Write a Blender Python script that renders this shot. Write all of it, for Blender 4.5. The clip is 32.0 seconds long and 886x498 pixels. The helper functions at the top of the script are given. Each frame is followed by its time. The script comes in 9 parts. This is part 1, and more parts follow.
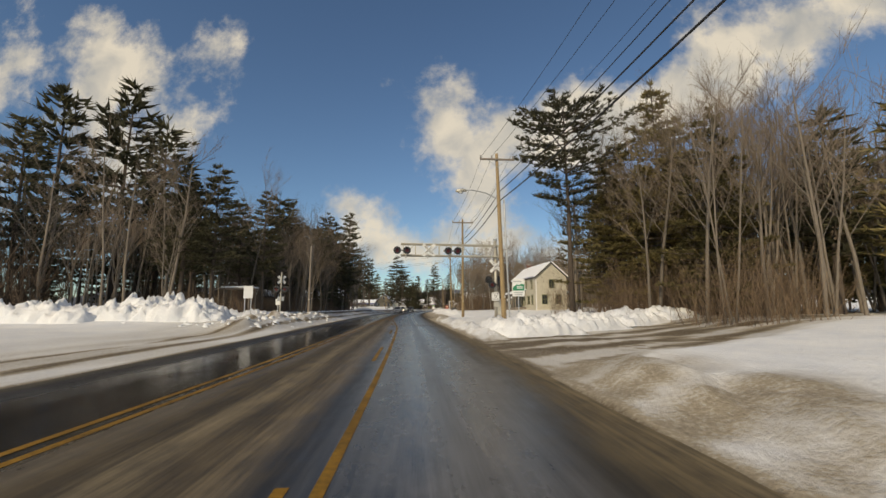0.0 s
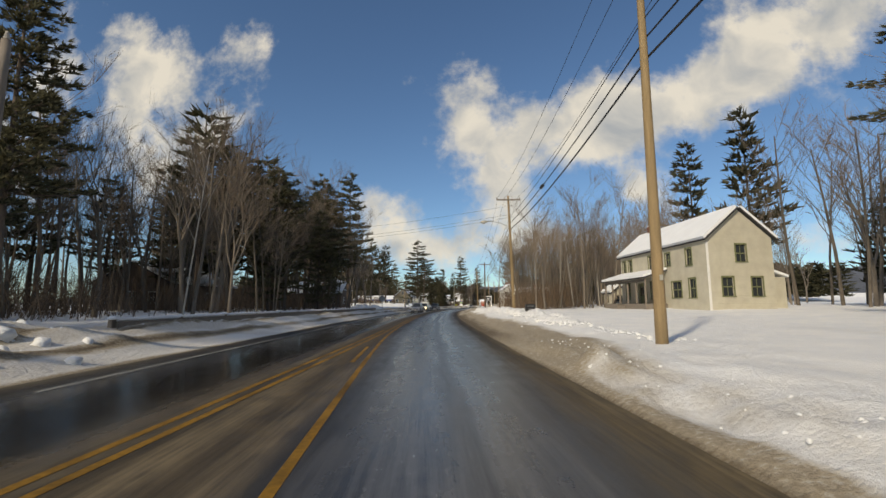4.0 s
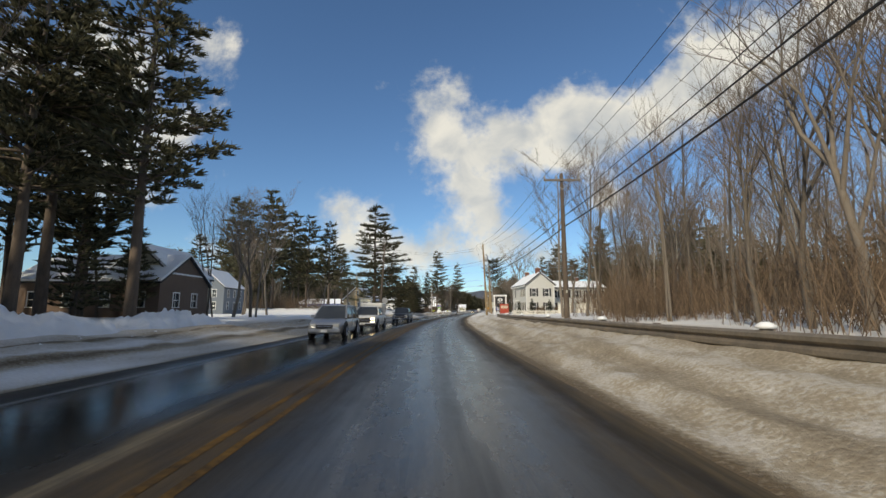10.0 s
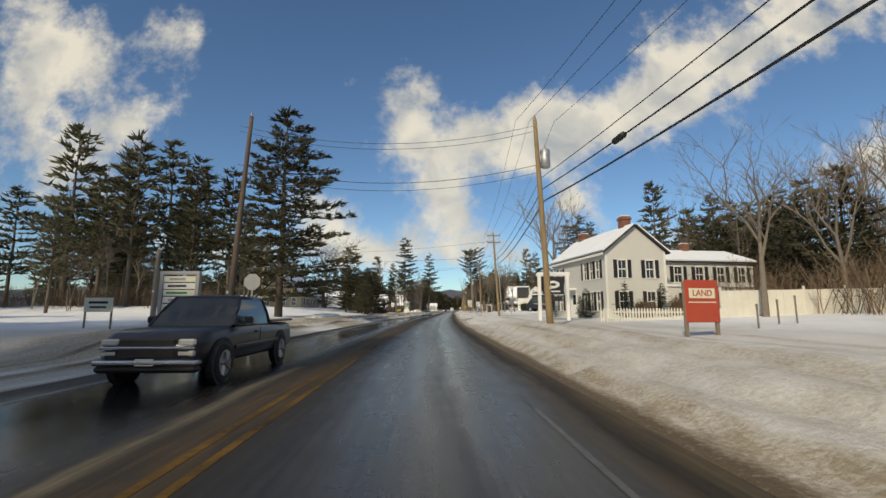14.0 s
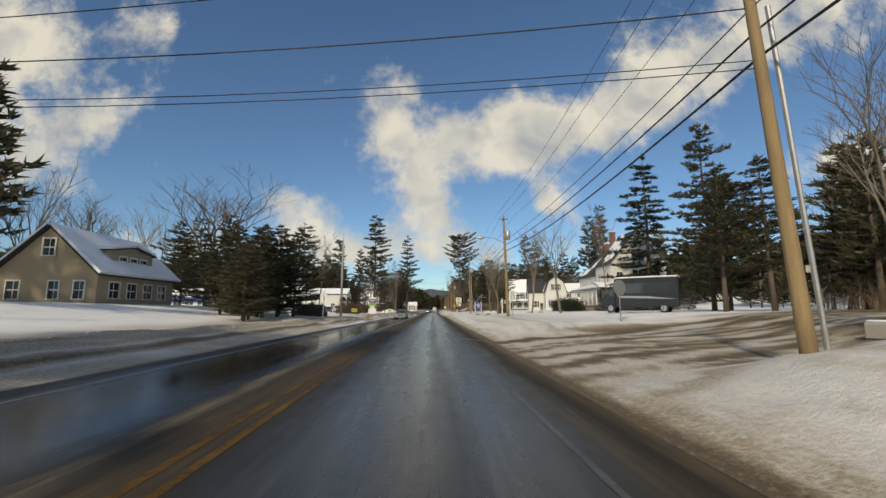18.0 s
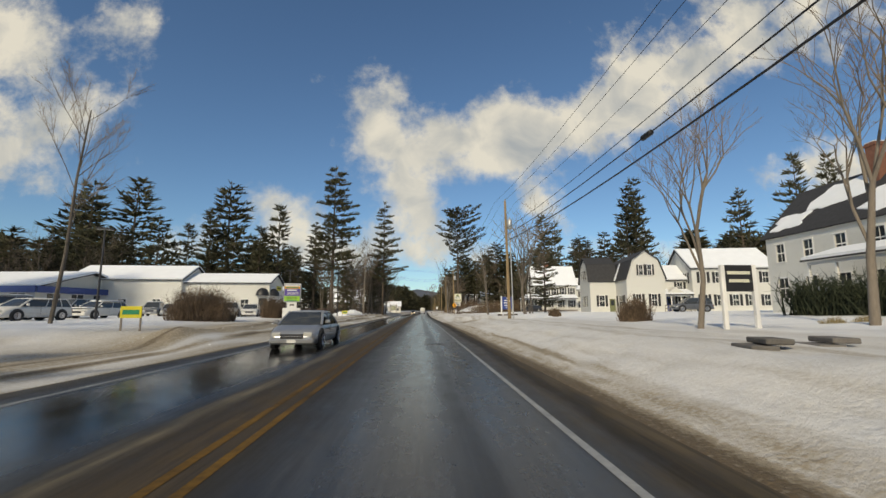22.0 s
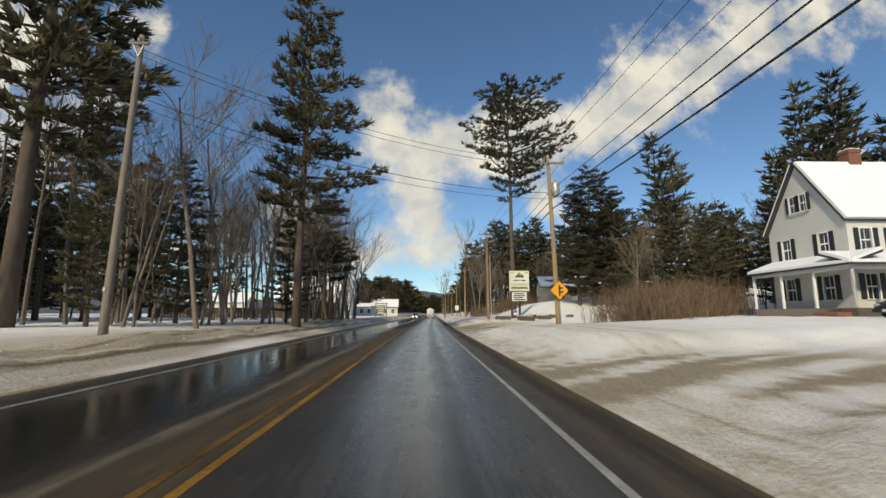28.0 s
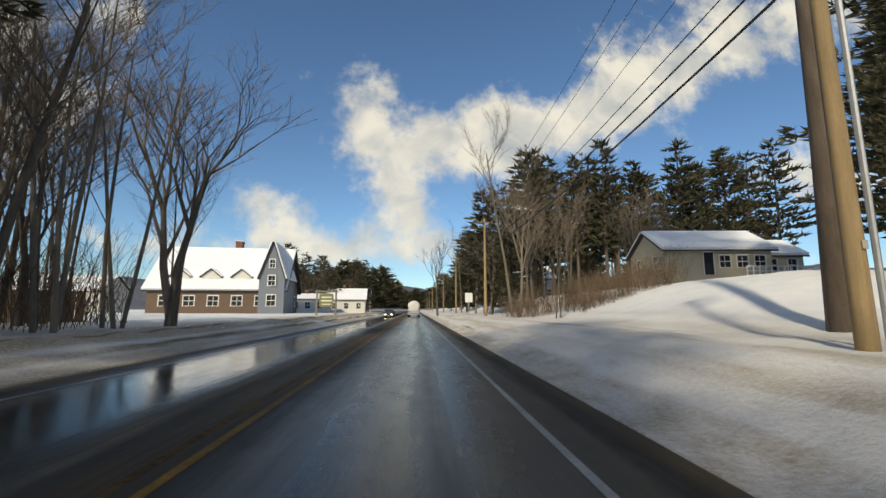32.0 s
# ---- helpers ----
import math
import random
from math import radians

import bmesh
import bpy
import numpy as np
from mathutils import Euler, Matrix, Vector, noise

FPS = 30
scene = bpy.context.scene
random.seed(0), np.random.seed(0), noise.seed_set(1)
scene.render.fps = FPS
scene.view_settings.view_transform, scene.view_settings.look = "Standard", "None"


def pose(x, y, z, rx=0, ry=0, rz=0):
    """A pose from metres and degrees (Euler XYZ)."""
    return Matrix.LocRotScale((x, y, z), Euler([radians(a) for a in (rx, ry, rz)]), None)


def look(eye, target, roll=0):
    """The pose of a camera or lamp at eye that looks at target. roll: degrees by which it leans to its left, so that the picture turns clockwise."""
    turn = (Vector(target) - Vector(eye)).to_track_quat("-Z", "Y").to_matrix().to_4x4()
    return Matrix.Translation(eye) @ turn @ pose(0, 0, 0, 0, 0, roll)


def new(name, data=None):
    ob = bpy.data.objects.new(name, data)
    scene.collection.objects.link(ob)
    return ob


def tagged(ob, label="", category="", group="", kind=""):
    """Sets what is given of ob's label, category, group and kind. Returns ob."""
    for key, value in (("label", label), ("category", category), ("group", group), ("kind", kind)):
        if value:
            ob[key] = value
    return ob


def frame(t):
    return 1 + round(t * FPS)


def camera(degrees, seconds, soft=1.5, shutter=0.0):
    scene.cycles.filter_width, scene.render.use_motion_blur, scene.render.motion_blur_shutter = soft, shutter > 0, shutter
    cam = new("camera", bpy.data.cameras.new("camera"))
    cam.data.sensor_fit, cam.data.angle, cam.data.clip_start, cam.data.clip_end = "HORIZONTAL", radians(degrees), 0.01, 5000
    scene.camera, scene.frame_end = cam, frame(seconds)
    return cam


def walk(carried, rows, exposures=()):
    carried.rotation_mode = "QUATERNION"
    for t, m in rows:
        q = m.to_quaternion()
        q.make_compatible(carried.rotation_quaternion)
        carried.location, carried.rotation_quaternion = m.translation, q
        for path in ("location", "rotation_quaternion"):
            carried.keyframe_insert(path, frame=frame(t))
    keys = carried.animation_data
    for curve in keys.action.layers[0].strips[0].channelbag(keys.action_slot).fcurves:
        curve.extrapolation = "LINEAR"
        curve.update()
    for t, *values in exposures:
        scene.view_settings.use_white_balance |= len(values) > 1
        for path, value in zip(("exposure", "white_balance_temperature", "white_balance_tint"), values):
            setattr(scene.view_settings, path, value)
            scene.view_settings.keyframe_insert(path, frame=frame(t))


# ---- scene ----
# Camera and its drive
EYE = 1.4
ROWS = [
(0.0, 0.000, 0.000, 97.730, 5.657), (0.5, -0.707, 4.742, 97.725, 6.161), (1.0, -1.449, 9.441, 97.559, 6.629), (1.5, -2.226, 14.077, 97.275, 7.253),
(2.0, -3.050, 18.654, 96.919, 7.997), (2.5, -3.917, 23.205, 96.692, 8.439), (3.0, -4.819, 27.757, 96.700, 8.826), (3.5, -5.745, 32.326, 96.811, 8.934),
(4.0, -6.676, 36.936, 97.334, 8.754), (4.5, -7.599, 41.616, 97.618, 8.398), (5.0, -8.507, 46.393, 97.581, 7.978), (5.5, -9.399, 51.271, 97.423, 7.599),
(6.0, -10.272, 56.193, 97.660, 7.363), (6.5, -11.115, 61.053, 97.638, 7.171), (7.0, -11.921, 65.804, 97.637, 6.928), (7.5, -12.701, 70.539, 97.766, 6.644),
(8.0, -13.473, 75.365, 97.827, 6.372), (8.5, -14.237, 80.288, 97.851, 6.122), (9.0, -14.993, 85.275, 97.882, 5.955), (9.5, -15.729, 90.343, 98.002, 5.420),
(10.0, -16.432, 95.517, 98.099, 4.903), (10.5, -17.100, 100.787, 98.180, 4.402), (11.0, -17.728, 106.108, 98.249, 3.912), (11.5, -18.305, 111.421, 98.294, 3.342),
(12.0, -18.829, 116.700, 98.230, 2.842), (12.5, -19.303, 121.961, 98.232, 2.288), (13.0, -19.724, 127.242, 98.213, 1.688), (13.5, -20.093, 132.568, 98.123, 1.076),
(14.0, -20.415, 137.908, 98.035, 0.690), (14.5, -20.699, 143.213, 97.923, 0.280), (15.0, -20.952, 148.536, 97.863, 0.020), (15.5, -21.180, 154.014, 97.996, -0.414),
(16.0, -21.374, 159.743, 97.972, -0.863), (16.5, -21.533, 165.737, 97.915, -1.249), (17.0, -21.661, 171.967, 97.875, -1.541), (17.5, -21.765, 178.397, 97.888, -1.761),
(18.0, -21.846, 184.985, 98.015, -1.984), (18.5, -21.904, 191.663, 98.139, -2.168), (19.0, -21.941, 198.332, 98.219, -2.343), (19.5, -21.961, 204.897, 98.116, -2.465),
(20.0, -21.967, 211.330, 98.076, -2.575), (20.5, -21.959, 217.715, 98.118, -2.724), (21.0, -21.929, 224.180, 98.131, -2.956), (21.5, -21.861, 230.767, 98.258, -3.378),
(22.0, -21.747, 237.452, 98.165, -3.730), (22.5, -21.599, 244.195, 98.121, -3.922), (23.0, -21.432, 250.944, 97.929, -4.071), (23.5, -21.266, 257.608, 98.110, -3.927),
(24.0, -21.145, 264.085, 98.294, -3.365), (24.5, -21.069, 270.381, 98.290, -3.174), (25.0, -21.007, 276.630, 98.419, -3.111), (25.5, -20.945, 282.915, 98.464, -3.177),
(26.0, -20.882, 289.236, 98.215, -3.113), (26.5, -20.829, 295.597, 98.094, -2.991), (27.0, -20.789, 302.025, 98.212, -2.874), (27.5, -20.758, 308.536, 98.483, -2.823),
(28.0, -20.726, 315.099, 98.509, -2.892), (28.5, -20.681, 321.663, 98.464, -3.041), (29.0, -20.622, 328.213, 98.384, -3.134), (29.5, -20.545, 334.733, 98.366, -3.368),
(30.0, -20.450, 341.163, 98.289, -3.478), (30.5, -20.347, 347.376, 98.232, -3.577), (31.0, -20.229, 353.229, 98.138, -3.886), (31.5, -20.070, 358.716, 98.037, -4.579),
(32.0, -19.859, 363.962, 97.975, -5.189)]
cam = camera(91.3, 32.0, soft=1.5, shutter=0.0)
walk(cam, [(t, pose(x, y, EYE, tilt, 0, yaw)) for t, x, y, tilt, yaw in ROWS], [(0.0, -0.38, 7900, 8), (3.5, -0.32, 7600, 8), (6.0, -0.05, 6900, 6), (12.0, -0.2, 7000, 6),
     (14.5, -0.25, 7400, 6), (18.0, -0.3, 7400, 6), (25.0, -0.3, 7400, 5), (28.0, -0.15, 7300, 5), (32.0, -0.1, 7300, 5)])

# ---- world, sun ----
SUN_AZ, SUN_EL = 206.0, 32.0


def node(tree, kind, **values):
    n = tree.nodes.new(kind)
    for key, value in values.items():
        if key in n.inputs:
            n.inputs[key].default_value = value
    return n


def calc(tree, op, a, b=None, clamp=False):
    n = tree.nodes.new("ShaderNodeMath")
    n.operation, n.use_clamp = op, clamp
    for i, v in enumerate((a, b)):
        if v is None:
            continue
        if isinstance(v, (int, float)):
            n.inputs[i].default_value = v
        else:
            tree.links.new(v, n.inputs[i])
    return n.outputs[0]


def make_world():
    world = bpy.data.worlds.new("winter_sky")
    scene.world = world
    world.use_nodes = True
    t = world.node_tree
    t.nodes.clear()
    out = t.nodes.new("ShaderNodeOutputWorld")
    sky = t.nodes.new("ShaderNodeTexSky")
    sky.sky_type, sky.sun_disc = "NISHITA", False
    sky.sun_elevation, sky.sun_rotation = radians(SUN_EL), radians(SUN_AZ)
    sky.air_density, sky.dust_density, sky.ozone_density, sky.altitude = 1.0, 0.15, 3.2, 200
    co = t.nodes.new("ShaderNodeTexCoord")
    sep = t.nodes.new("ShaderNodeSeparateXYZ")
    t.links.new(co.outputs["Generated"], sep.inputs[0])
    x, y, z = sep.outputs
    yy = calc(t, "MAXIMUM", calc(t, "ABSOLUTE", y), 0.05)
    u, v = calc(t, "DIVIDE", x, yy), calc(t, "DIVIDE", z, yy)
    # cumulus bank: soft ellipses (u, v, half width, half height, weight) torn by noise
    field = None
    for cu, cv, ru, rv, wgt in ((-0.10, 0.53, 0.08, 0.07, 0.9), (-0.09, 0.43, 0.06, 0.07, 0.9), (-0.03, 0.33, 0.09, 0.08, 1.0),
                                (0.0, 0.22, 0.09, 0.07, 0.85), (0.13, 0.41, 0.15, 0.09, 1.1), (0.28, 0.42, 0.14, 0.09, 1.1),
                                (0.45, 0.48, 0.15, 0.08, 1.1), (0.60, 0.57, 0.16, 0.09, 1.1), (0.80, 0.70, 0.20, 0.12, 1.1), (-1.06, 0.72, 0.16, 0.14, 0.95), (-0.90, 0.60, 0.10, 0.10, 0.8),
                                (-0.68, 0.68, 0.10, 0.08, 1.0), (-0.79, 0.46, 0.09, 0.08, 1.05), (-0.93, 0.35, 0.15, 0.09, 1.15), (-1.04, 0.52, 0.09, 0.09, 0.8),
                                (-0.27, 0.22, 0.11, 0.07, 0.9), (1.10, 0.33, 0.20, 0.10, 1.1), (0.29, 0.265, 0.05, 0.04, 0.95), (-0.06, 0.13, 0.32, 0.05, 0.75), (-0.55, 0.15, 0.3, 0.055, 0.65), (0.6, 0.15, 0.4, 0.06, 0.7),
                                (1.1, 0.85, 0.2, 0.14, 1.0), (-1.5, 0.5, 0.3, 0.3, 0.9), (1.7, 0.6, 0.4, 0.3, 0.9)):
        du = calc(t, "DIVIDE", calc(t, "SUBTRACT", u, cu), ru)
        dv = calc(t, "DIVIDE", calc(t, "SUBTRACT", v, cv), rv)
        r2 = calc(t, "ADD", calc(t, "MULTIPLY", du, du), calc(t, "MULTIPLY", dv, dv))
        g = calc(t, "MULTIPLY", calc(t, "EXPONENT", calc(t, "MULTIPLY", r2, -0.8)), wgt)
        field = g if field is None else calc(t, "ADD", field, g)
    # unseen overcast added overhead to make the skylight less blue
    over = t.nodes.new("ShaderNodeMapRange")
    over.inputs["From Min"].default_value, over.inputs["From Max"].default_value, over.inputs["To Max"].default_value = 1.0, 1.7, 0.75
    t.links.new(v, over.inputs["Value"])
    field = calc(t, "ADD", field, over.outputs[0])
    uv = t.nodes.new("ShaderNodeCombineXYZ")
    t.links.new(u, uv.inputs[0])
    t.links.new(v, uv.inputs[1])
    big = node(t, "ShaderNodeTexNoise", Scale=6.5, Detail=10.0, Roughness=0.62)
    t.links.new(uv.outputs[0], big.inputs["Vector"])
    lump = node(t, "ShaderNodeTexNoise", Scale=9.0, Detail=5.0, Roughness=0.5, Distortion=0.4)
    t.links.new(uv.outputs[0], lump.inputs["Vector"])
    dens = calc(t, "ADD", field, calc(t, "MULTIPLY", calc(t, "SUBTRACT", big.outputs[0], 0.52), 3.2))
    mask = t.nodes.new("ShaderNodeMapRange")
    mask.interpolation_type = "SMOOTHSTEP"
    mask.inputs["From Min"].default_value, mask.inputs["From Max"].default_value = 0.40, 1.25
    t.links.new(dens, mask.inputs["Value"])
    shade = t.nodes.new("ShaderNodeValToRGB")
    shade.color_ramp.elements[0].position, shade.color_ramp.elements[0].color = 0.28, (0.52, 0.56, 0.62, 1)
    shade.color_ramp.elements[1].position, shade.color_ramp.elements[1].color = 0.62, (1.0, 0.96, 0.89, 1)
    t.links.new(lump.outputs[0], shade.inputs[0])
    blue = t.nodes.new("ShaderNodeBackground")
    blue.inputs["Strength"].default_value = SKY
    tint = t.nodes.new("ShaderNodeMixRGB")
    tint.blend_type = "MULTIPLY"
    tint.inputs[0].default_value, tint.inputs[2].default_value = 1.0, (0.80, 0.98, 1.16, 1)
    t.links.new(sky.outputs[0], tint.inputs[1])
    t.links.new(tint.outputs[0], blue.inputs["Color"])
    cloud = t.nodes.new("ShaderNodeBackground")
    cloud.inputs["Strength"].default_value = CLOUD
    t.links.new(shade.outputs[0], cloud.inputs["Color"])
    mix = t.nodes.new("ShaderNodeMixShader")
    t.links.new(calc(t, "MULTIPLY", mask.outputs[0], 0.92), mix.inputs[0])
    t.links.new(blue.outputs[0], mix.inputs[1])
    t.links.new(cloud.outputs[0], mix.inputs[2])
    t.links.new(mix.outputs[0], out.inputs[0])


SKY, CLOUD = 0.118, 0.95
make_world()
sun = bpy.data.lights.new("sun", "SUN")
sun.energy, sun.angle, sun.color = 3.9, radians(2.5), (1.0, 0.89, 0.72)
az = radians(SUN_AZ)
sun_dir = Vector((math.sin(az) * math.cos(radians(SUN_EL)), math.cos(az) * math.cos(radians(SUN_EL)), math.sin(radians(SUN_EL))))
sun_ob = new("sun", sun)
sun_ob.matrix_world = look(sun_dir * 400, (0, 0, 0))

# ---- materials ----


def mat(name, color, rough=0.7, metal=0.0, vary=0.25, scale=3.0, fine=40.0, bump=0.15, island=0.0, per_object=0.0, spec=0.5, streak=None, second=None, mix=0.5):
    """A painted or natural surface: colour that wanders at two scales, with fine relief."""
    m = bpy.data.materials.new(name)
    m.use_nodes = True
    t = m.node_tree
    b = t.nodes["Principled BSDF"]
    co = t.nodes.new("ShaderNodeTexCoord")
    vec = co.outputs["Object"]
    if streak:
        mp = t.nodes.new("ShaderNodeMapping")
        mp.inputs["Scale"].default_value = streak
        t.links.new(vec, mp.inputs["Vector"])
        vec = mp.outputs[0]
    a = node(t, "ShaderNodeTexNoise", Scale=scale, Detail=5.0, Roughness=0.6)
    f = node(t, "ShaderNodeTexNoise", Scale=fine, Detail=3.0, Roughness=0.6)
    t.links.new(vec, a.inputs["Vector"])
    t.links.new(vec, f.inputs["Vector"])
    s = calc(t, "ADD", calc(t, "MULTIPLY", a.outputs[0], 0.65), calc(t, "MULTIPLY", f.outputs[0], 0.35))
    if island:
        g = t.nodes.new("ShaderNodeNewGeometry")
        s = calc(t, "ADD", s, calc(t, "MULTIPLY", calc(t, "SUBTRACT", g.outputs["Random Per Island"], 0.5), island))
    if per_object:
        o = t.nodes.new("ShaderNodeObjectInfo")
        s = calc(t, "ADD", s, calc(t, "MULTIPLY", calc(t, "SUBTRACT", o.outputs["Random"], 0.5), per_object))
    r = t.nodes.new("ShaderNodeValToRGB")
    c2 = second or tuple(c * (1 + vary) for c in color)
    r.color_ramp.elements[0].position, r.color_ramp.elements[1].position = mix - 0.22, mix + 0.22
    r.color_ramp.elements[0].color = (*(c * (1 - vary) for c in color), 1)
    r.color_ramp.elements[1].color = (*c2, 1)
    t.links.new(s, r.inputs[0])
    t.links.new(r.outputs[0], b.inputs["Base Color"])
    b.inputs["Roughness"].default_value, b.inputs["Metallic"].default_value = rough, metal
    b.inputs["Specular IOR Level"].default_value = spec
    if bump:
        p = node(t, "ShaderNodeBump", Strength=bump, Distance=0.02)
        t.links.new(s, p.inputs["Height"])
        t.links.new(p.outputs[0], b.inputs["Normal"])
    return m


def siding(name, color, dirt, pitch=0.12, wear=0.3):
    """Clapboards: horizontal lap lines and weathered patches."""
    m = mat(name, color, 0.65, vary=0.08, scale=1.2, fine=25.0, bump=0.0, second=dirt, mix=0.5 + wear)
    t = m.node_tree
    b = t.nodes["Principled BSDF"]
    co = t.nodes.new("ShaderNodeTexCoord")
    sep = t.nodes.new("ShaderNodeSeparateXYZ")
    t.links.new(co.outputs["Object"], sep.inputs[0])
    lap = calc(t, "FRACT", calc(t, "DIVIDE", sep.outputs[2], pitch))
    p = node(t, "ShaderNodeBump", Strength=0.9, Distance=0.03)
    t.links.new(lap, p.inputs["Height"])
    t.links.new(p.outputs[0], b.inputs["Normal"])
    return m


def snow_material():
    m = bpy.data.materials.new("snow")
    m.use_nodes = True
    t = m.node_tree
    b = t.nodes["Principled BSDF"]
    co = t.nodes.new("ShaderNodeTexCoord")
    slush_shade = t.nodes.new("ShaderNodeAttribute")
    slush_shade.attribute_name = "slush_shade"
    big = node(t, "ShaderNodeTexNoise", Scale=0.7, Detail=7.0, Roughness=0.62)
    mid = node(t, "ShaderNodeTexNoise", Scale=2.6, Detail=5.0, Roughness=0.6, Distortion=0.6)
    fine = node(t, "ShaderNodeTexNoise", Scale=13.0, Detail=6.0, Roughness=0.65)
    grit = node(t, "ShaderNodeTexNoise", Scale=45.0, Detail=3.0, Roughness=0.7)
    for n in (big, mid, fine, grit):
        t.links.new(co.outputs["Object"], n.inputs["Vector"])
    clean = t.nodes.new("ShaderNodeValToRGB")
    clean.color_ramp.elements[0].color, clean.color_ramp.elements[1].color = (0.74, 0.76, 0.79, 1), (0.86, 0.86, 0.855, 1)
    clean.color_ramp.elements[0].position, clean.color_ramp.elements[1].position = 0.3, 0.65
    t.links.new(big.outputs[0], clean.inputs[0])
    dirty = t.nodes.new("ShaderNodeValToRGB")
    e = dirty.color_ramp.elements
    e[0].position, e[0].color = 0.3, (0.042, 0.03, 0.018, 1)
    e[1].position, e[1].color = 0.76, (0.20, 0.148, 0.09, 1)
    t.links.new(calc(t, "ADD", calc(t, "MULTIPLY", fine.outputs[0], 0.6), calc(t, "MULTIPLY", grit.outputs[0], 0.4)), dirty.inputs[0])
    amount = calc(t, "ADD", slush_shade.outputs["Fac"], calc(t, "MULTIPLY", calc(t, "SUBTRACT", fine.outputs[0], 0.5), calc(t, "MULTIPLY", slush_shade.outputs["Fac"], 1.6)), True)
    # a low amount tints the snow tan, for grit and painted shade; a high one turns it to brown slush
    sandy = t.nodes.new("ShaderNodeMixRGB")
    t.links.new(calc(t, "MULTIPLY", amount, 1.9, True), sandy.inputs[0])
    t.links.new(clean.outputs[0], sandy.inputs[1])
    sandy.inputs[2].default_value = (0.35, 0.30, 0.225, 1)
    mixer = t.nodes.new("ShaderNodeMixRGB")
    t.links.new(calc(t, "SUBTRACT", calc(t, "MULTIPLY", amount, 2.1), 1.05, True), mixer.inputs[0])
    t.links.new(sandy.outputs[0], mixer.inputs[1])
    t.links.new(dirty.outputs[0], mixer.inputs[2])
    t.links.new(mixer.outputs[0], b.inputs["Base Color"])
    b.inputs["Roughness"].default_value = 0.75
    b.inputs["Specular IOR Level"].default_value = 0.3
    h = calc(t, "ADD", calc(t, "ADD", calc(t, "MULTIPLY", mid.outputs[0], 1.8), fine.outputs[0]), calc(t, "MULTIPLY", grit.outputs[0], 0.35))
    p = node(t, "ShaderNodeBump", Strength=0.42, Distance=0.12)
    t.links.new(h, p.inputs["Height"])
    t.links.new(p.outputs[0], b.inputs["Normal"])
    return m


